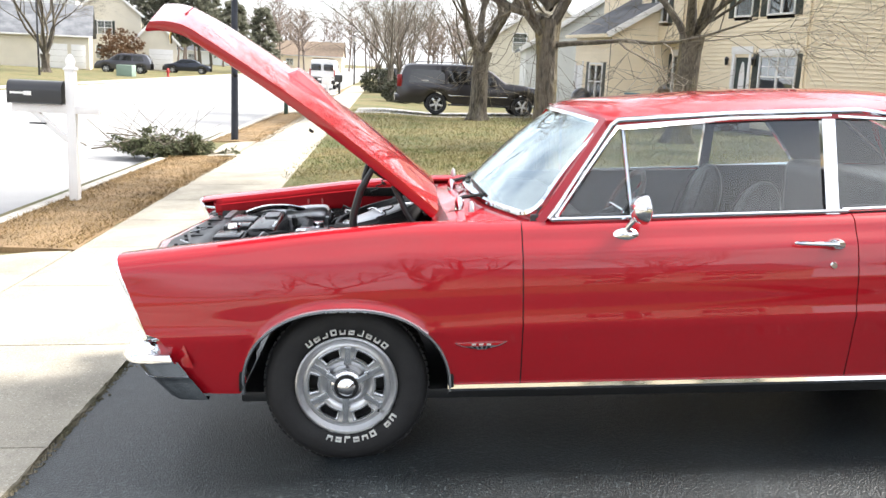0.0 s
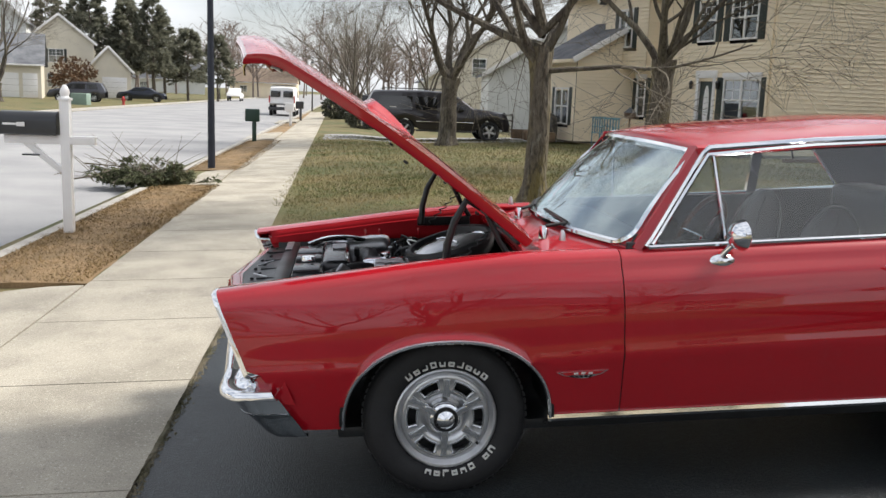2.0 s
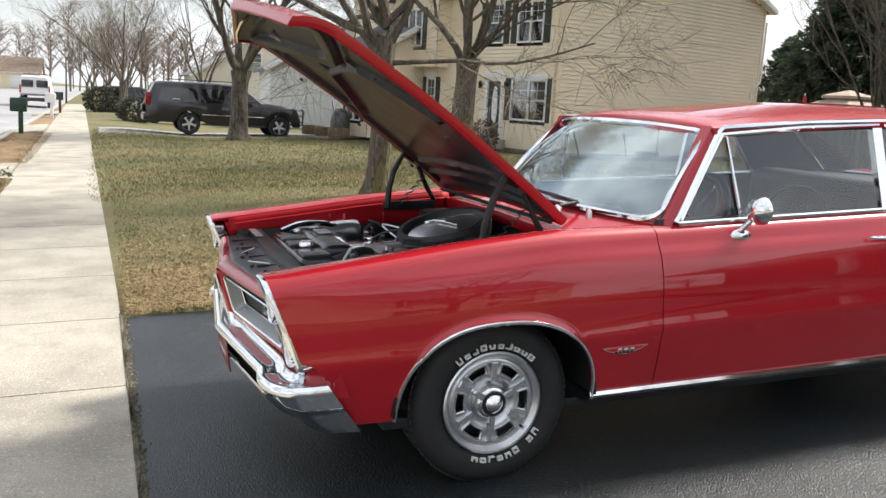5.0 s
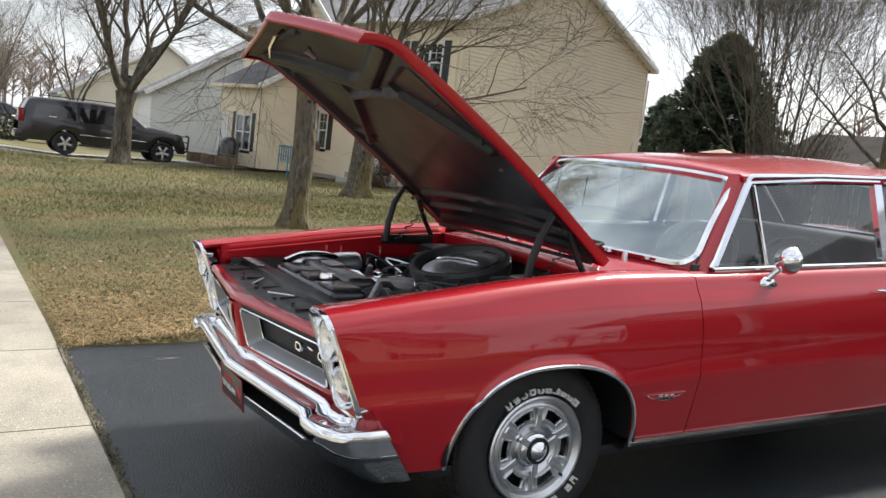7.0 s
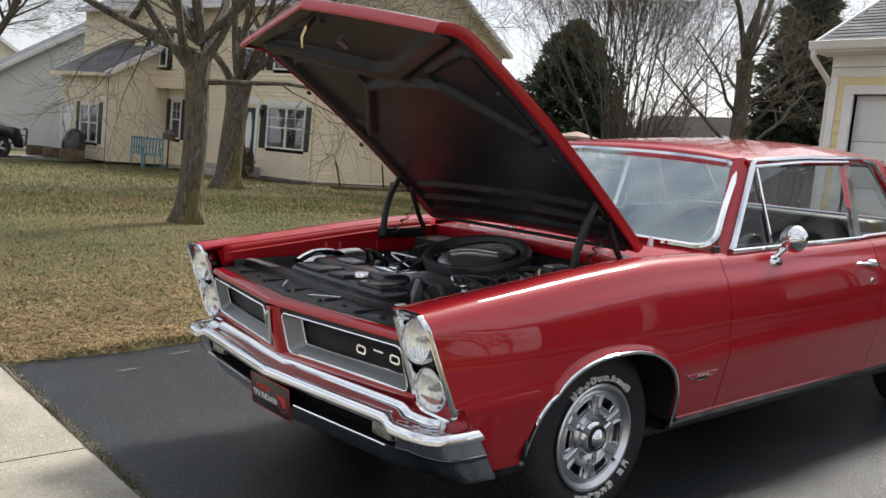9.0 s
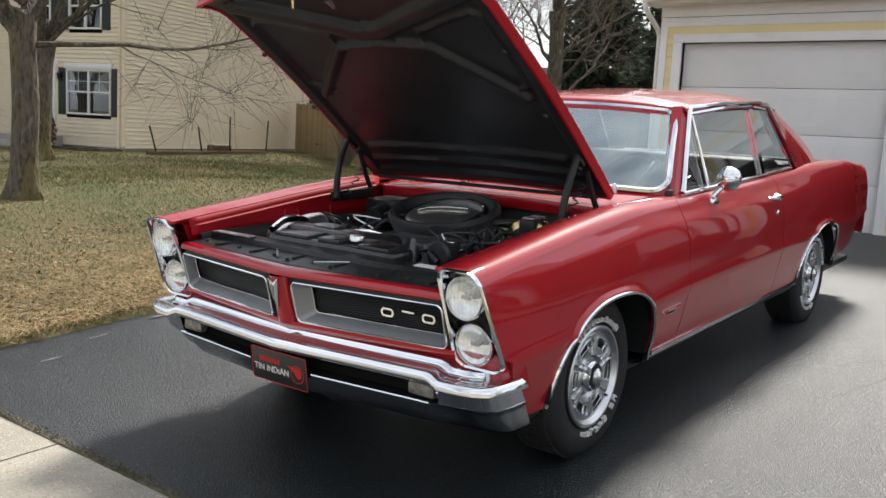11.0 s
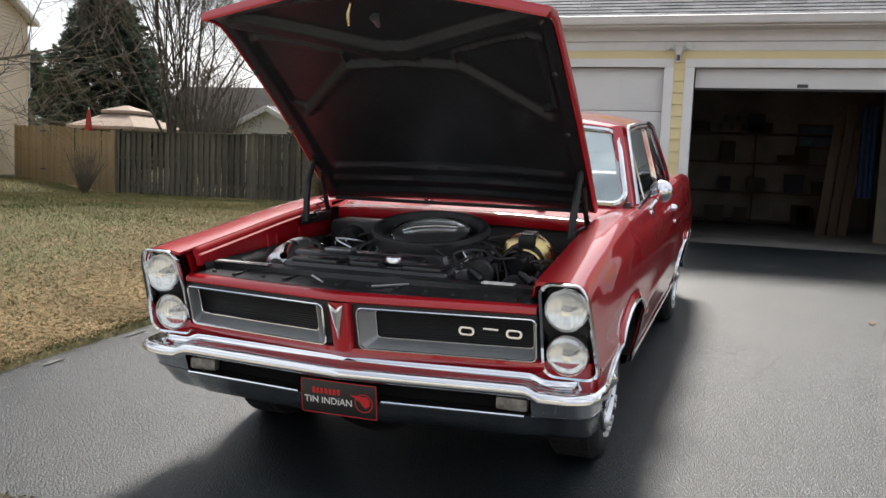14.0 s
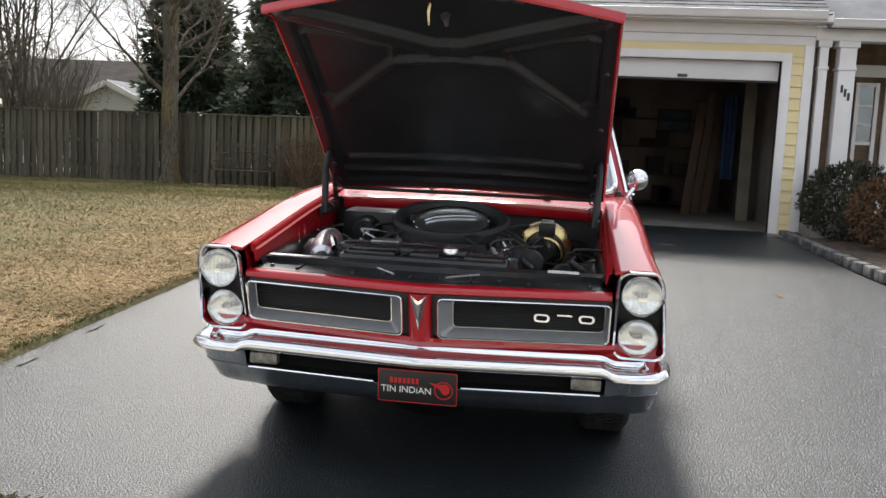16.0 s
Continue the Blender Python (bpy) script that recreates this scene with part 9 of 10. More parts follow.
# ---- street furniture ----
def mailbox():
    x, y = -3.79, 6.78
    g = lawn_z(x, y)
    T = thing("mailbox", pose(x, y, g), "black mailbox on a white wooden post", "mailbox")
    post = part("post", box(-0.055, 0.055, -0.055, 0.055, -0.2, 1.60, 0.006), M["trim"], T, "white square post")
    part("post_collar", box(-0.07, 0.07, -0.07, 0.07, 1.60, 1.63, 0.006), M["trim"], post)
    part("finial", lathe([(0.0, 0.16), (0.02, 0.15), (0.05, 0.10), (0.058, 0.06), (0.045, 0.02), (0.06, 0.0)], 16, m=Matrix.Translation((0, 0, 1.63))), M["trim"], post)
    part("arm", box(-0.70, 0.34, -0.045, 0.045, 1.08, 1.18, 0.006), M["trim"], T, "white crossarm")
    part("brace", box(0, 0.62, -0.03, 0.03, -0.035, 0.035, 0.004, m=Matrix.Translation((-0.06, 0, 0.76)) @ Matrix.Rotation(radians(-140), 4, "Y")), M["trim"], T)
    sec = [(-0.115, 0.0)] + [(0.115 * math.cos(a), 0.16 + 0.115 * math.sin(a)) for a in np.linspace(math.pi, 0, 13)] + [(0.115, 0.0)]
    body = sheet([[(xx, a, 1.19 + b) for a, b in sec] for xx in (-0.72, -0.08)], close_v=True)
    bmesh.ops.holes_fill(body, edges=body.edges[:], sides=20)
    bx = part("box", body, M["dark_paint"], T, "black arched mailbox")
    for xx in (-0.72, -0.10):
        part("box_band", sheet([[(xx + q, a * 1.03, 1.187 + b * 1.02) for a, b in sec] for q in (0, 0.02)], close_v=True), M["dark_paint"], bx)
    part("flag", box(-0.68, -0.44, -0.128, -0.120, 1.30, 1.325, 0.002), M["trim"], bx, "white flag lying flat")
    part("flag_blade", box(-0.52, -0.43, -0.130, -0.121, 1.285, 1.335, 0.002), M["trim"], bx)
    part("newspaper_slot", box(-0.50, -0.30, -0.05, 0.05, 0.94, 0.96, 0.004), M["dark_paint"], T)


mailbox()
pole = thing("street_lamp_pole", pose(-3.49, 16.15, lawn_z(-3.49, 16.15)), "dark steel street lamp pole by the sidewalk", "street lamp")
part("pole", lathe([(0.0, -0.2), (0.085, -0.2), (0.082, 0.3), (0.075, 1.5), (0.06, 6.4), (0.0, 6.4)], 16), material("dark_blue_steel", (0.03, 0.035, 0.05), 0.5, 0.4, vary=0.2, scale=4), pole)
part("lantern", lathe([(0.05, 6.4), (0.10, 6.45), (0.17, 6.85), (0.20, 6.88), (0.06, 7.05), (0.0, 7.07)], 8), M["dark_paint"], pole)


def lamp_post(x, y, h):
    T = thing("street_lamp", pose(x, y, lawn_z(x, y)), "dark street lamp with a lantern head", "street lamp", "far street lamps")
    part("pole", lathe([(0.0, -0.2), (0.08, -0.2), (0.07, 1.0), (0.05, h), (0.0, h)], 8), M["dark_paint"], T)
    part("lantern", lathe([(0.05, h), (0.12, h + 0.05), (0.20, h + 0.45), (0.0, h + 0.45)], 8), M["curtain"], T)
    part("lantern_cap", lathe([(0.24, h + 0.45), (0.08, h + 0.62), (0.0, h + 0.65)], 8), M["dark_paint"], T)


for x, y, h in ((-23.8, 57.6, 5.6), (-3.9, 82, 4.0), (-19.2, 130, 4.5)):
    lamp_post(x, y, h)


def green_post(x, y, mat, label, h=1.15):
    T = thing("mailbox_post", pose(x, y, lawn_z(x, y)), label, "mailbox")
    part("post", box(-0.07, 0.07, -0.07, 0.07, -0.2, h * 0.62, 0.01), mat, T)
    part("box", box(-0.30, 0.18, -0.13, 0.13, h * 0.62, h, 0.03), mat, T)
    part("door", box(-0.31, -0.30, -0.11, 0.11, h * 0.66, h * 0.94, 0.005), M["dark_paint"], T)


M["green_plastic"] = material("dark_green_plastic", (0.012, 0.04, 0.025), 0.4, vary=0.1, scale=4)
green_post(-3.72, 27.6, M["green_plastic"], "dark green plastic mailbox post")
green_post(-3.45, 43, M["trim"], "white mailbox post far along the street", 1.2)
green_post(-3.4, 52, M["dark_paint"], "dark mailbox post far along the street", 1.2)

hyd = thing("fire_hydrant", pose(-19.0, 72.5, lawn_z(-19.0, 72.5)), "red fire hydrant across the street", "hydrant")
M["red_iron"] = material("red_iron", (0.42, 0.03, 0.025), 0.5, vary=0.15, scale=9)
hb = part("barrel", lathe([(0.0, 0), (0.14, 0), (0.14, 0.05), (0.10, 0.06), (0.10, 0.5), (0.13, 0.52), (0.13, 0.56), (0.09, 0.66), (0.03, 0.72), (0.0, 0.74)], 14), M["red_iron"], hyd)
for a in (0, 90, 180):
    part("outlet", lathe([(0.0, 0.18), (0.06, 0.18), (0.06, 0.10), (0.045, 0.09)], 10, m=Matrix.Translation((0, 0, 0.42)) @ Matrix.Rotation(radians(a), 4, "Z") @ Matrix.Rotation(radians(90), 4, "Y")), M["red_iron"], hb)
solid("utility_box", box(-21.6, -20.4, 67.0, 68.2, -0.2, 0.75, 0.05), material("pale_green_paint", (0.22, 0.30, 0.25), 0.6, vary=0.1, scale=3), "pale green utility box across the street", "utility box")

# ---- heap of cut evergreen boughs on the road edge ----
heap = thing("branch_pile", pose(-4.22, 12.6, -0.22), "heap of cut evergreen boughs by the kerb", "branch pile")
hr = random.Random(14)
strands, seeds = [], []
for k in range(80):
    a = hr.uniform(0, 6.283)
    c = Vector((hr.gauss(0.0, 0.42), hr.gauss(0, 0.24), abs(hr.gauss(0.08, 0.13))))
    d = Vector((math.cos(a) * 1.0, math.sin(a) * 0.6, hr.uniform(-0.05, 0.34)))
    e = c + d * hr.uniform(0.35, 0.72)
    e.z = max(e.z, 0.04)
    strands.append(([c, c.lerp(e, 0.5) + Vector((0, 0, 0.04)), e], [0.014, 0.009, 0.004], 5))
    if e.x < -0.85:
        continue
    for q in range(46):
        t = hr.uniform(0.2, 1.0)
        seeds.append((c.lerp(e, t) + Vector((hr.gauss(0, 0.045), hr.gauss(0, 0.045), hr.gauss(0, 0.03))), (e - c) + Vector((hr.gauss(0, 0.4), hr.gauss(0, 0.4), hr.gauss(-0.1, 0.2)))))
for k in range(30):
    a = hr.uniform(0, 6.283)
    c = Vector((hr.gauss(0, 0.4), hr.gauss(0, 0.3), 0.15))
    e = c + Vector((math.cos(a) * 1.0, math.sin(a) * 0.6, hr.uniform(0.3, 0.85)))
    strands.append(([c, c.lerp(e, 0.5), e], [0.009, 0.006, 0.002], 4))
for pts in (((-1.20, -0.3, 0.10), (-0.55, -0.2, 0.20), (0.0, 0, 0.30)), ((-1.05, 0.1, 0.36), (-0.5, 0.2, 0.32), (0.1, 0.1, 0.24)), ((-0.2, -0.4, 0.05), (0.2, -0.35, 0.26), (0.5, -0.3, 0.30))):
    strands.append(([Vector(p) for p in pts], [0.016, 0.012, 0.006], 6))
tagged(part("stick_tangle", tubes_mesh("stick_tangle", strands), M["twig"], heap, "bare cut sticks"), kind="stuff")
tagged(part("cut_foliage", sprays(hr, "cut_foliage", seeds, 0.085, 6, 0.35, 0.11), material("cut_boughs", (0.115, 0.125, 0.062), 0.85, vary=0.3, scale=3, other=(0.075, 0.085, 0.042), islands=0.4), heap, "dark evergreen foliage", smooth=False, sharp=0), kind="stuff")

# ---- vehicles on the street ----
def vehicle(name, label, at, length, width, profile, wheels, wr, paint, glass_spans, z_sill=0.30, belt=1.05, tumble=0.16, category="car", roof_rail=False, nose_in=0.10):
    """A parked vehicle, nose to +x: profile is the side outline of body and roof as (x, z), windows as quads on the flank."""
    V = thing(name, at, label, category)
    hw = width / 2
    xs_ = np.linspace(0, length, 41)
    px, pz = [p[0] for p in profile], [p[1] for p in profile]
    rows = []
    for x in xs_:
        zt = float(np.interp(x, px, pz))
        e = min(x, length - x)
        w = hw * (1 - nose_in * max(0, 1 - e / 0.45) ** 2)
        zb = z_sill
        for wx in wheels:
            q = abs(x - wx) / (wr * 1.18)
            if q < 1:
                zb = max(zb, wr + wr * 1.12 * math.sqrt(1 - q * q))
        zb = min(zb, zt - 0.15)
        bl = min(belt, zt - 0.02)
        tw = tumble * max(0, (zt - belt)) / 0.7
        pts = [(w - 0.04, zb), (w, lerp(zb, bl, 0.35)), (w - 0.005, lerp(zb, bl, 0.8)), (w - 0.03, bl), (w - 0.03 - tw * 0.92, max(bl, zt - 0.06)), (w - 0.10 - tw, zt)]
        rows.append([(x, -a, z) for a, z in pts] + [(x, 0, zt + 0.015)] + [(x, a, z) for a, z in reversed(pts)])
    b = sheet(rows)
    bmesh.ops.holes_fill(b, edges=b.edges[:], sides=20)
    body = part("body", b, paint, V, sharp=35)
    for quad in glass_spans:
        for sd in (-1, 1):
            bb = bmesh.new()
            vs = []
            for x, z in quad:
                zt = float(np.interp(x, px, pz))
                tw = tumble * max(0, (zt - belt)) / 0.7
                t = (z - belt) / max(0.05, zt - 0.06 - belt)
                vs.append(bb.verts.new((x, sd * (hw - 0.03 - tw * 0.92 * t + 0.006), z)))
            bb.faces.new(vs)
            part("side_window", bb, M["dark_glass"], V, "dark side window")
    for wx in wheels:
        for sd in (-1, 1):
            w = part("tyre", lathe([(wr * 0.66, 0.10), (wr * 0.9, 0.115), (wr, 0.08), (wr, -0.08), (wr * 0.9, -0.115), (wr * 0.66, -0.10)], 28, m=Matrix.Translation((wx, sd * (hw - 0.13), wr)) @ Matrix.Rotation(radians(90), 4, "X")), M["rubber"], V)
            rim_ = part("rim", lathe([(wr * 0.67, 0.10), (wr * 0.67, -0.10), (wr * 0.6, -0.07), (wr * 0.6, 0.07)], 24, m=Matrix.Translation((wx, sd * (hw - 0.13), wr)) @ Matrix.Rotation(radians(90), 4, "X")), M["dull_chrome"], w)
            part("hub", lathe([(0.0, 0.0), (wr * 0.62, 0.0)], 20, m=Matrix.Translation((wx, sd * (hw - 0.10), wr)) @ Matrix.Rotation(radians(90), 4, "X")), M["black"], w)
            for k in range(5):
                a = 2 * math.pi * k / 5 + 0.3
                part("spoke", box(0.0, wr * 0.63, -0.012, 0.012, -wr * 0.10, wr * 0.10, 0.01, m=Matrix.Translation((wx, sd * (hw - 0.055), wr)) @ Matrix.Rotation(a, 4, "Y")), M["dull_chrome"], w)
    return V, body


suv_paint = material("charcoal_metallic", (0.030, 0.028, 0.032), 0.28, 0.5, 0.8, 0.08, 3)
SUV, suv_body = vehicle("large_suv", "dark grey long sport-utility vehicle with a push bar", pose(0.16, 30.75, -0.135, 0, 0.0, 1.0), 5.60, 2.02,
    [(0.0, 1.0), (0.05, 1.30), (0.28, 1.80), (0.45, 1.86), (2.4, 1.90), (3.2, 1.86), (3.55, 1.72), (4.15, 1.27), (4.9, 1.20), (5.4, 1.12), (5.55, 1.00), (5.6, 0.75)], (1.50, 4.80), 0.40, suv_paint,
    [[(0.42, 1.17), (1.80, 1.17), (1.80, 1.66), (0.55, 1.66)], [(1.92, 1.17), (2.75, 1.17), (2.75, 1.66), (1.92, 1.66)], [(2.85, 1.17), (3.85, 1.17), (3.50, 1.58), (3.30, 1.66), (2.85, 1.66)]], 0.42, 1.12, 0.17, "sport-utility vehicle")
part("side_moulding", box(1.95, 4.2, -1.03, -1.005, 0.72, 0.75, 0.004), M["chrome"], SUV, "bright side moulding")
part("door_handle", box(1.98, 2.20, -1.04, -1.0, 1.06, 1.09, 0.008), suv_paint, SUV)
part("door_handle", box(2.95, 3.17, -1.04, -1.0, 1.06, 1.09, 0.008), suv_paint, SUV)
part("tail_lamp", box(-0.02, 0.16, -0.985, -0.80, 1.0, 1.45, 0.03), material("dark_red_lens", (0.22, 0.008, 0.01), 0.15), SUV, "red tail lamp")
part("bumper", box(-0.10, 0.25, -0.95, 0.95, 0.45, 0.72, 0.06), suv_paint, SUV)
part("running_board", box(1.95, 4.3, -1.06, -0.92, 0.36, 0.42, 0.01), M["dark_paint"], SUV)
part("roof_rail", tube([(0.6, -0.72, 1.92), (0.75, -0.72, 1.95), (3.0, -0.72, 1.97), (3.2, -0.72, 1.90)], 0.018, 6), M["dark_paint"], SUV)
part("door_mirror", box(3.55, 3.75, -1.22, -1.02, 1.15, 1.33, 0.05), suv_paint, SUV)
pb = part("push_bar", tube([(5.55, -0.75, 0.45), (5.72, -0.78, 0.55), (5.74, -0.78, 1.05), (5.66, -0.74, 1.12)], 0.035, 8), M["dark_paint"], SUV, "black push bar")
part("push_bar_side", tube([(5.55, 0.75, 0.45), (5.72, 0.78, 0.55), (5.74, 0.78, 1.05), (5.66, 0.74, 1.12)], 0.035, 8), M["dark_paint"], pb)
for z in (0.62, 0.85, 1.06):
    part("push_bar_rung", tube([(5.73, -0.78, z), (5.76, 0, z), (5.73, 0.78, z)], 0.03, 8), M["dark_paint"], pb)
part("window_decal", box(0.92, 1.18, -0.983, -0.978, 1.24, 1.27), M["trim"], SUV, "plain pale decal bar")
solid("neighbour_driveway", skirted([[(lerp(-1.4, 8.2, i / 16), yy, lawn_z(lerp(-1.4, 8.2, i / 16), yy) + 0.010 - (0.03 if yy in (28.9, 33.4) else 0)) for yy in (28.9, 29.1, 29.8, 30.5, 31.2, 32, 32.7, 33.2, 33.4)] for i in range(17)], 0.02), M["road"], "grey asphalt driveway of the neighbour", "driveway", kind="structure")

car_prof = [(0.0, 0.62), (0.05, 0.85), (0.9, 1.0), (1.5, 1.40), (2.1, 1.45), (2.9, 1.42), (3.6, 1.02), (4.5, 0.88), (4.7, 0.6)]
suv_prof = [(0.0, 0.9), (0.1, 1.25), (0.35, 1.62), (0.6, 1.70), (2.4, 1.72), (2.9, 1.62), (3.6, 1.12), (4.5, 1.0), (4.75, 0.65)]
side_glass = [[(0.55, 1.10), (1.5, 1.10), (1.5, 1.55), (0.7, 1.55)], [(1.6, 1.10), (3.3, 1.10), (2.8, 1.55), (1.6, 1.55)]]
vehicle("parked_suv", "grey sport-utility vehicle in a driveway across the street", pose(-21.6, 77.4, lawn_z(-22, 77), 0, 0, 186), 4.75, 1.9, suv_prof, (0.9, 3.75), 0.36, material("grey_metallic", (0.06, 0.06, 0.072), 0.3, 0.5, 0.8), side_glass, 0.36, 1.05, 0.15, "sport-utility vehicle")
vehicle("parked_sedan", "dark blue sedan parked across the street", pose(-19.0, 90, lawn_z(-20, 90), 0, 0, 184), 4.7, 1.8, car_prof, (0.85, 3.7), 0.33, material("navy_metallic", (0.012, 0.016, 0.03), 0.3, 0.4, 0.8), [[(1.0, 1.02), (3.3, 1.02), (2.8, 1.34), (1.55, 1.34)]], 0.28, 0.95, 0.12)
vehicle("parked_pickup", "white pickup truck far along the street", pose(-16.5, 128, road_z(-16), 0, 0, -88), 5.6, 1.95, [(0, 0.9), (0.05, 1.05), (2.3, 1.08), (2.4, 1.75), (3.6, 1.78), (4.2, 1.2), (5.4, 1.1), (5.6, 0.7)], (1.1, 4.5), 0.40, M["trim"], [[(2.5, 1.2), (4.0, 1.2), (3.6, 1.66), (2.5, 1.66)]], 0.4, 1.1, 0.14, "pickup truck")
VAN, van_body = vehicle("work_van", "white work van with a roof rack parked at the kerb", pose(-5.25, 61.5, road_z(-5.25), 0, 0, 90), 5.4, 1.95, [(0, 0.9), (0.03, 1.5), (0.10, 2.0), (0.3, 2.08), (3.6, 2.10), (4.2, 1.95), (4.7, 1.25), (5.3, 1.05), (5.4, 0.7)], (1.0, 4.4), 0.37, M["trim"], [[(3.3, 1.3), (4.4, 1.3), (4.1, 1.8), (3.3, 1.8)]], 0.38, 1.2, 0.10, "van")
for sd in (-1, 1):
    part("rear_window", box(-0.02, 0.10, 0.10 * sd, 0.80 * sd, 1.35, 1.80, 0.01), M["dark_glass"], VAN)
    part("tail_lamp", box(-0.01, 0.08, 0.84 * sd, 0.93 * sd, 0.95, 1.45, 0.01), M["red_iron"], VAN)
part("rear_bumper", box(-0.12, 0.08, -0.95, 0.95, 0.42, 0.66, 0.03), M["dark_paint"], VAN)
part("roof_rack", tube([(0.4, -0.7, 2.2), (3.2, -0.7, 2.2), (3.2, 0.7, 2.2), (0.4, 0.7, 2.2), (0.4, -0.7, 2.2)], 0.025, 6), M["dark_paint"], VAN)
vehicle("parked_car", "dark sport-utility vehicle in a driveway up the street", pose(-1.2, 60.5, lawn_z(0, 60), 0, 0, 4), 4.75, 1.9, suv_prof, (0.9, 3.75), 0.36, M["dark_paint"], side_glass, 0.36, 1.05, 0.15)
vehicle("parked_car", "white pickup truck in a driveway up the street", pose(0.2, 44.8, lawn_z(1, 44), 0, 0, 4), 5.4, 1.95, [(0, 0.9), (0.05, 1.15), (2.2, 1.2), (2.3, 1.8), (3.5, 1.82), (4.1, 1.25), (5.2, 1.12), (5.4, 0.7)], (1.05, 4.35), 0.40, M["trim"], [[(2.4, 1.25), (3.9, 1.25), (3.5, 1.7), (2.4, 1.7)]], 0.45, 1.15, 0.14, "pickup truck")


# ---- houses farther off ----
def far_house(name, label, at, w, d, eave, ridge, mat, ridge_along="x", openings=(), roof_mat=None):
    """A house with its front on the x, z plane at y = 0, going back to y = d."""
    H = thing(name, at, label, "house")
    nb = bmesh.new()
    if ridge_along == "y":
        ol = [(0, -0.5), (w, -0.5), (w, eave), (w / 2, ridge), (0, eave)]
        prism(ol, -d, nb, Matrix(((1, 0, 0, 0), (0, 0, -1, 0), (0, 1, 0, 0), (0, 0, 0, 1))))
    else:
        ol = [(0, -0.5), (d, -0.5), (d, eave), (d / 2, ridge), (0, eave)]
        prism(ol, w, nb, Matrix(((0, 0, 1, 0), (1, 0, 0, 0), (0, 1, 0, 0), (0, 0, 0, 1))))
    part("wall", nb, mat, H, smooth=False)
    rm = roof_mat or M["shingle"]
    o = 0.35
    if ridge_along == "y":
        for sx in (-1, 1):
            e = w / 2 + sx * (w / 2 + o)
            ze = eave - o * (ridge - eave) / (w / 2)
            slab_roof([(e, -o, ze + 0.12), (w / 2, -o, ridge + 0.12), (w / 2, d + o, ridge + 0.12), (e, d + o, ze + 0.12)], 0.12, rm, H)
            b = board((e, -o - 0.03, ze), (w / 2, -o - 0.03, ridge), 0.05, 0.22, M["trim"], H, "rake_board")
    else:
        for sy in (-1, 1):
            e = d / 2 + sy * (d / 2 + o)
            ze = eave - o * (ridge - eave) / (d / 2)
            slab_roof([(-o, e, ze + 0.12), (w + o, e, ze + 0.12), (w + o, d / 2, ridge + 0.12), (-o, d / 2, ridge + 0.12)], 0.12, rm, H)
        board((-o, -o - 0.05, eave - 0.2), (w + o, -o - 0.05, eave - 0.2), 0.1, 0.14, M["trim"], H, "gutter")
    k = 0.13
    z = 0.0
    top = eave if ridge_along == "x" else ridge
    lb = bmesh.new()
    while z < top - 0.15:
        half = w / 2 if z < eave or ridge_along == "x" else w / 2 * (ridge - z) / (ridge - eave)
        lo, hi = w / 2 - half, w / 2 + half
        q = [lb.verts.new(p) for p in ((lo, -0.03, z), (hi, -0.03, z), (hi, -0.008, z + k), (lo, -0.008, z + k), (lo, -0.005, z), (hi, -0.005, z))]
        lb.faces.new((q[0], q[1], q[2], q[3]))
        lb.faces.new((q[4], q[5], q[1], q[0]))
        z += k
    part("siding", lb, mat, H, smooth=False)
    for x, zz, ww_, hh, kind in openings:
        if kind == "door":
            dr = part("garage_door", box(x, x + ww_, -0.07, -0.04, zz, zz + hh, 0.01), M["trim"], H, "white garage door")
            for q in range(1, 4):
                part("door_joint", box(x, x + ww_, -0.074, -0.069, zz + hh * q / 4 - 0.01, zz + hh * q / 4 + 0.01), M["kerb"], dr)
        else:
            window_unit(H, Matrix.Translation((x + ww_ / 2, -0.03, zz)), ww_, hh, 2 if ww_ > 1 else 1, 1, 0.25 if kind == "shut" else 0.0, False, (2, 2))
    return H


far_house("white_house", "white-sided house beyond the tan one", pose(6.6, 41.0, -0.1, 0, 0, -6), 13, 9, 3.0, 7.2, M["siding_white"], "y", [])
far_house("beige_house", "beige house farther up the street", pose(5.0, 58, -0.1, 0, 0, -4), 11, 9, 3.0, 6.6, M["siding_beige"], "y", [(3, 3.0, 1.0, 1.3, "win"), (6, 3.0, 1.0, 1.3, "win")])
far_house("grey_house", "grey house farther up the street", pose(6.5, 78, -0.1, 0, 0, 0), 11, 9, 3.0, 6.4, M["siding_white"], "y", [])
far_house("beige_house", "two-storey beige house across the street", pose(-33.5, 92.5, 0.1, 0, 0, 14), 6.6, 9, 5.6, 8.3, M["siding_beige"], "y", [(2.2, 3.4, 1.5, 1.4, "shut"), (2.0, 0.9, 1.8, 1.4, "win")])
far_house("beige_house_wing", "garage wing of the beige house across the street", pose(-27.2, 91.5, 0.1, 0, 0, 14), 4.3, 7, 2.9, 5.2, M["siding_beige"], "y", [(1.5, 0.0, 2.4, 2.1, "door")])
far_house("cream_garage", "cream house with white garage doors across the street", pose(-38.0, 75.5, 0.1, 0, 0, 16), 11.0, 8, 3.0, 5.6, M["siding_beige"], "x", [(6.9, 0.0, 2.3, 2.1, "door"), (9.5, 0.0, 1.2, 2.1, "door")])
far_house("white_house", "tall white two-storey house across the street", pose(-40.0, 86.0, 0.1, 0, 0, 14), 8.5, 9, 7.2, 11.0, M["siding_white"], "y", [(1.2, 3.5, 1.6, 1.4, "win"), (5.2, 3.5, 1.6, 1.4, "win"), (1.2, 0.9, 1.6, 1.4, "win")])
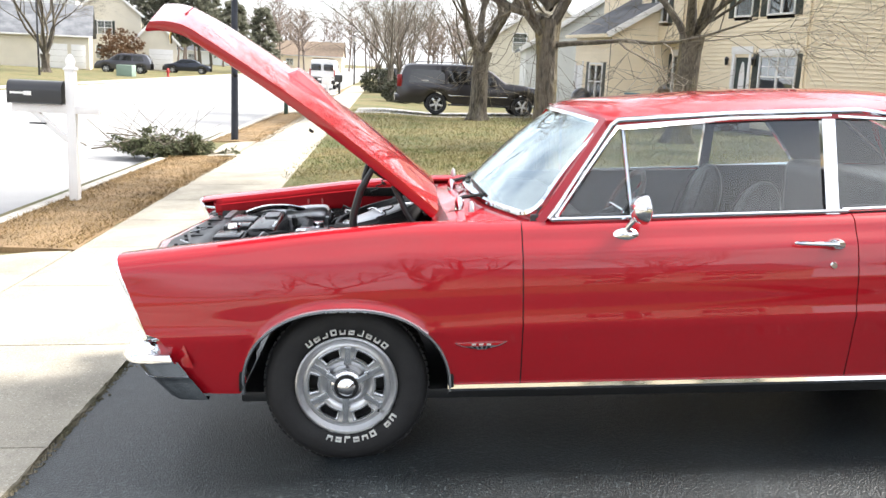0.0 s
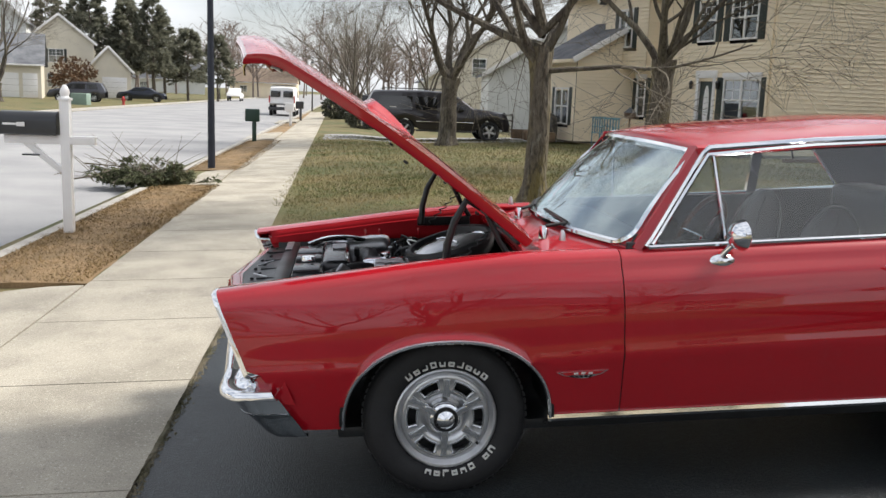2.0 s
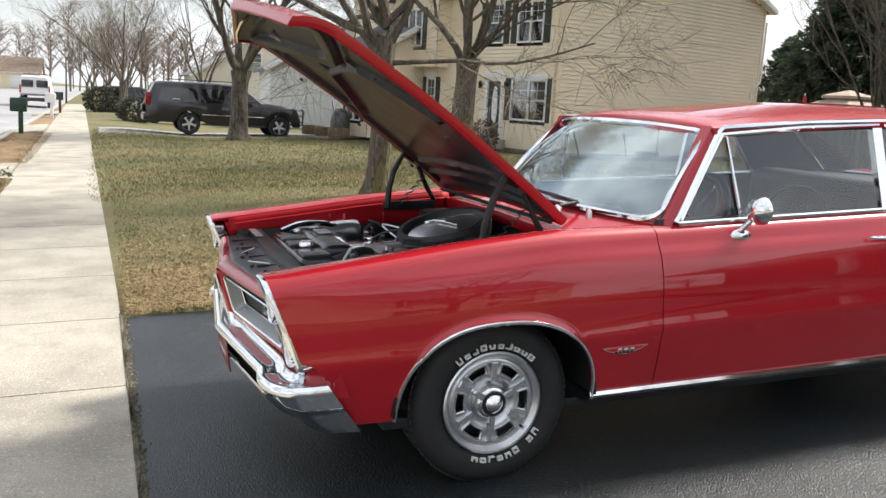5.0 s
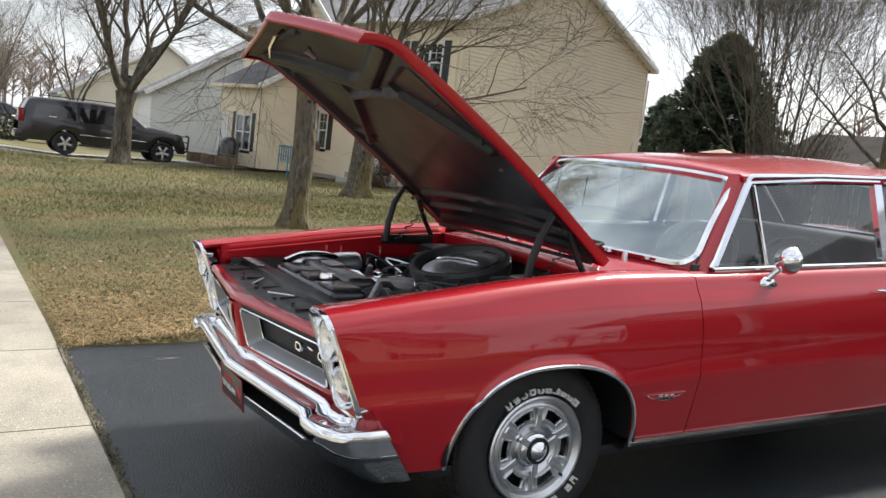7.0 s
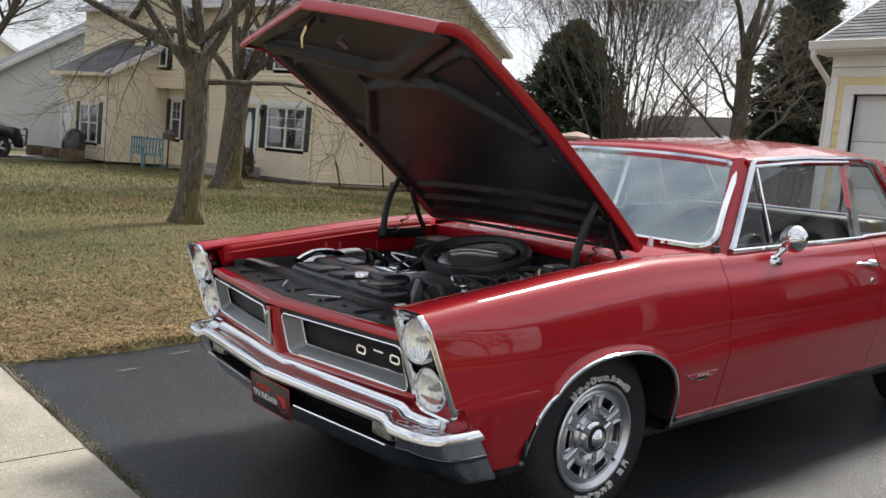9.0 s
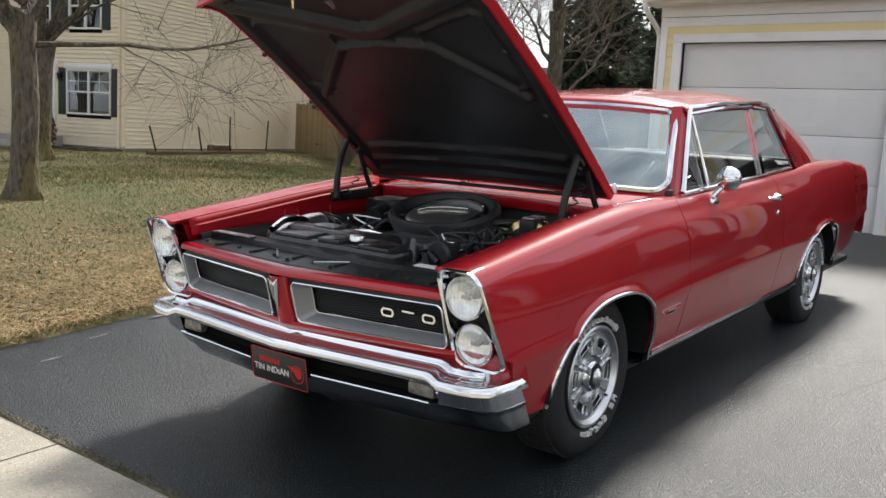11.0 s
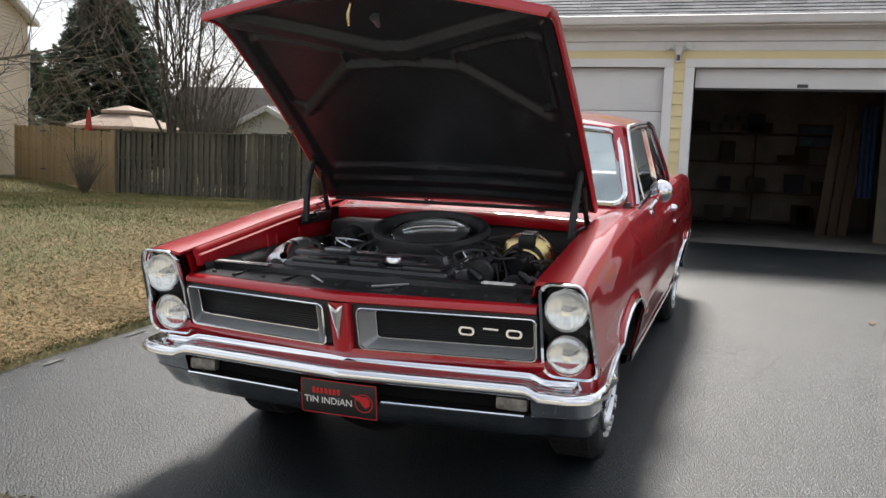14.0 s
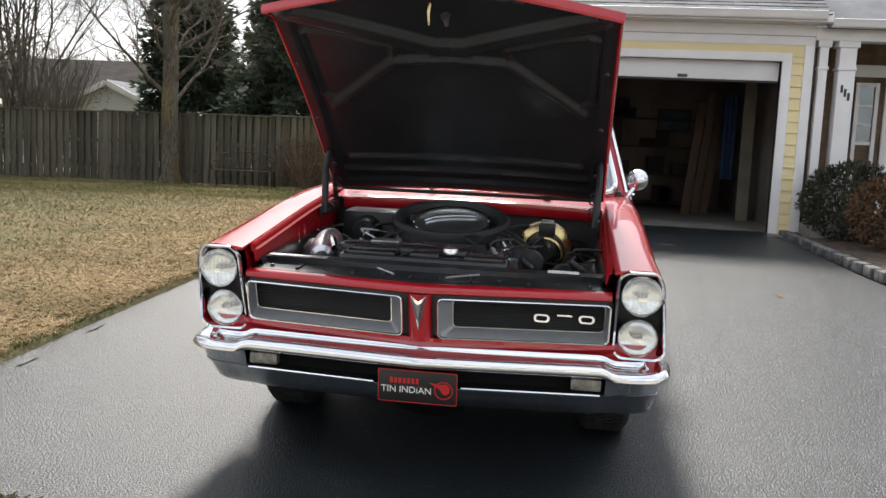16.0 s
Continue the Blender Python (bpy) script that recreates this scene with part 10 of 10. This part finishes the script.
far_house("tan_cottage", "low tan house at the end of the street", pose(-24, 178, 0.0, 0, 0, 0), 13, 10, 2.9, 5.6, M["siding_tan"], "x", [(2, 0.8, 1.4, 1.3, "win"), (8, 0.0, 2.6, 2.2, "door")], material("brown_shingle", (0.20, 0.15, 0.11), 0.9, vary=0.3, scale=2))
far_house("tan_cottage", "low tan house at the end of the street", pose(-42, 172, 0.0, 0, 0, 10), 14, 10, 2.9, 5.8, M["siding_white"], "x", [(2, 0.8, 1.4, 1.3, "win")])
# out of view: house added to darken the horizon mirrored in the car's side
far_house("tan_house_opposite", "unseen two-storey tan house added beyond the side lawn for reflections", pose(14.0, -27.0, 0.0, 0, 0, 180), 13.0, 9, 5.3, 8.2, M["siding_tan"], "x", [(2.0, 0.9, 1.6, 1.4, "shut"), (6.0, 0.9, 1.6, 1.4, "shut"), (2.0, 3.4, 1.6, 1.4, "shut"), (6.0, 3.4, 1.6, 1.4, "shut")])
# out of view: house added to cut low sky light on the car's front
far_house("tan_house_opposite", "unseen two-storey beige house added across the street to block low sky", pose(-24.0, -7.0, 0.1, 0, 0, 90), 14.0, 9, 5.4, 8.6, M["siding_beige"], "x", [(2.0, 0.9, 1.6, 1.4, "shut"), (6.0, 0.9, 1.6, 1.4, "shut"), (2.0, 3.4, 1.6, 1.4, "shut"), (9.0, 3.4, 1.6, 1.4, "shut")])
far_house("low_house", "pale gabled wing of a low house behind the back fence", pose(30.0, 20.7, 0.0, 0, 0, -90), 4.7, 5, 2.15, 3.25, M["siding_white"], "y", [])
far_house("low_house", "brown-roofed low house behind the back fence", pose(33.5, 28.0, 0.0, 0, 0, -90), 14.0, 9, 2.2, 4.7, M["siding_beige"], "x", [], material("brown_grey_shingle", (0.055, 0.048, 0.044), 0.95, vary=0.3, scale=2, spec=0.15))
far_house("pale_house", "pale house seen past the tan house", pose(40, 43, 0.0, 0, 0, -60), 9, 9, 4.0, 6.4, M["siding_white"], "y", [(3, 2.0, 1.2, 1.4, "win")])

# ---- things in the neighbours' yards ----
gz = thing("garden_gazebo", pose(22.3, 19.6, lawn_z(22.3, 19.6)) @ Matrix.Diagonal((0.76, 0.76, 1.0, 1)), "garden gazebo with a two-tier pale canopy", "gazebo")
M["canvas"] = material("pale_canvas", (0.50, 0.40, 0.33), 0.9, vary=0.15, scale=4)
def pyramid(b0, b1, z0, z1):
    return sheet([[(b0 * cx, b0 * cy, z0 - 0.1) for cx, cy in ((-1, -1), (1, -1), (1, 1), (-1, 1))], [(b0 * cx, b0 * cy, z0) for cx, cy in ((-1, -1), (1, -1), (1, 1), (-1, 1))], [(b1 * cx, b1 * cy, z1) for cx, cy in ((-1, -1), (1, -1), (1, 1), (-1, 1))]], close_v=True)
part("canopy", pyramid(1.85, 0.62, 1.95, 2.42), M["canvas"], gz, "pale canvas canopy", smooth=False)
part("canopy_band", pyramid(0.63, 0.61, 2.42, 2.50), M["dark_paint"], gz, smooth=False)
part("canopy_top", pyramid(0.80, 0.05, 2.52, 2.72), M["canvas"], gz, smooth=False)
for cx in (-1.7, 1.7):
    for cy in (-1.7, 1.7):
        part("gazebo_post", box(cx - 0.04, cx + 0.04, cy - 0.04, cy + 0.04, 0, 1.95, 0.005), M["dark_paint"], gz)
um = thing("folded_umbrella", pose(20.5, 19.7, lawn_z(20.5, 19.7)), "folded red garden umbrella", "umbrella")
part("canopy", lathe([(0.02, 1.2), (0.16, 1.3), (0.13, 1.7), (0.07, 2.25), (0.04, 2.42), (0.0, 2.46)], 12), M["red_iron"], um, "folded red cloth")
part("pole", lathe([(0.02, 0), (0.02, 2.5), (0.0, 2.52)], 8), M["trim"], um)

rack = thing("bed_frame_rods", Matrix.Translation(hp(-1.3, 0)[:2] + (0.05,)) @ Matrix.Rotation(PHI, 4, "Z"), "low dark raised bed frame with corner rods", "garden bed")
for v, dx, h in ((-0.1, -0.35, 0.88), (1.95, -0.22, 0.88), (3.35, 0.0, 1.25), (5.4, 0.12, 1.18)):
    part("rod", tube([(v, 0, 0.05), (v + dx * 0.6, 0, h * 0.7), (v + dx * 0.9, 0, h)], 0.028, 6), M["dark_paint"], rack)
for a, b in ((-0.5, 1.95), (1.95, 5.4)):
    part("frame_board", box(a, b, -0.05, 0.05, 0.02, 0.16, 0.01), M["wood_brown"], rack)
solid("flower_pot_heap", box(-0.35, 0.35, -0.2, 0.2, 0.0, 0.28, 0.06, m=Matrix.Translation(hp(-0.9, 3.35)) ), M["wood_brown"], "weathered wooden planter by the end wall", "planter")

M["blue_paint"] = material("turquoise_paint", (0.10, 0.26, 0.32), 0.5, vary=0.15, scale=6)
for (u, v, rot) in ((4.9, -2.6, 20), (4.0, -2.9, -30)):
    ch = thing("garden_chair", Matrix.Translation(hp(u, v, 0.05)) @ Matrix.Rotation(radians(rot), 4, "Z"), "turquoise metal garden chair by the door", "chair", "turquoise chairs")
    part("seat", box(-0.28, 0.28, -0.26, 0.26, 0.40, 0.43, 0.01), M["blue_paint"], ch)
    for k in range(6):
        part("back_slat", box(-0.26 + 0.095 * k, -0.22 + 0.095 * k, 0.24, 0.27, 0.43, 0.92, 0.006), M["blue_paint"], ch)
    part("back_rail", box(-0.28, 0.28, 0.235, 0.275, 0.88, 0.94, 0.01), M["blue_paint"], ch)
    for sx in (-0.26, 0.26):
        for sy in (-0.24, 0.24):
            part("leg", tube([(sx, sy, 0.0), (sx, sy, 0.41)], 0.018, 6), M["blue_paint"], ch)
        part("armrest", tube([(sx, -0.24, 0.41), (sx, -0.26, 0.62), (sx, 0.25, 0.64)], 0.018, 6), M["blue_paint"], ch)
solid("house_bed", skirted([[(*hp2(u, lerp(-0.02, -0.95 - 0.15 * math.sin(u * 2.3), q / 4)), lawn_z(*hp2(u, -0.5)) + 0.05 + 0.03 * math.sin(u * 7 + q * 2)) for q in range(5)] for u in np.linspace(0.0, 5.6, 20)], 0.2), M["mulch"], "brown leaf-strewn bed before the house", "planting bed", kind="structure")
bf = thing("bird_feeder", Matrix.Translation(hp(5.5, -1.2)), "small house-shaped bird feeder on a post", "bird feeder")
part("post", tube([(0, 0, 0), (0, 0, 0.95)], 0.03, 6), M["wood_brown"], bf)
part("feeder_box", box(-0.16, 0.16, -0.16, 0.16, 0.95, 1.15, 0.01), M["wood_brown"], bf)
part("feeder_roof", lathe([(0.24, 1.15), (0.03, 1.32), (0.0, 1.34)], 4), M["shingle"], bf)
gt = thing("covered_grill", Matrix.Translation(hp(8.1, -3.0, 0)), "black covered grill beside the wing", "grill")
part("cover", lathe([(0.36, 0.0), (0.38, 0.5), (0.34, 0.85), (0.2, 1.0), (0.0, 1.05)], 12), M["dark_paint"], gt)
sv = thing("snow_shovel", Matrix.Translation(hp(8.9, -2.6, 0.05)) @ Matrix.Rotation(radians(-14), 4, "Y"), "red snow shovel leaning on the wall", "shovel")
part("handle", tube([(0, 0, 0.3), (0, 0, 1.25)], 0.015, 6), M["wood_brown"], sv)
part("blade", box(-0.2, 0.2, -0.02, 0.02, 0.0, 0.35, 0.015), M["red_iron"], sv)
for u in (7.6, 8.6, 9.6):
    solid("planter_block", box(-0.35, 0.35, -0.2, 0.2, 0.0, 0.34, 0.03, m=Matrix.Translation(hp(u, -3.35))), M["stone_brown"], "brown block planter before the wing", "planter", "block planters")
# leaf on the driveway
lf = bmesh.new()
lf.faces.new([lf.verts.new(p) for p in ((0.09, 0, 0.008), (0.02, 0.03, 0.02), (-0.09, 0.01, 0.006), (0.0, -0.03, 0.012))])
solid("paper_scrap", lf, M["leaf_litter"], "pale dry leaf on the driveway", "leaf", at=Matrix.Translation((3.5, -2.3, asphalt_z(3.5))))
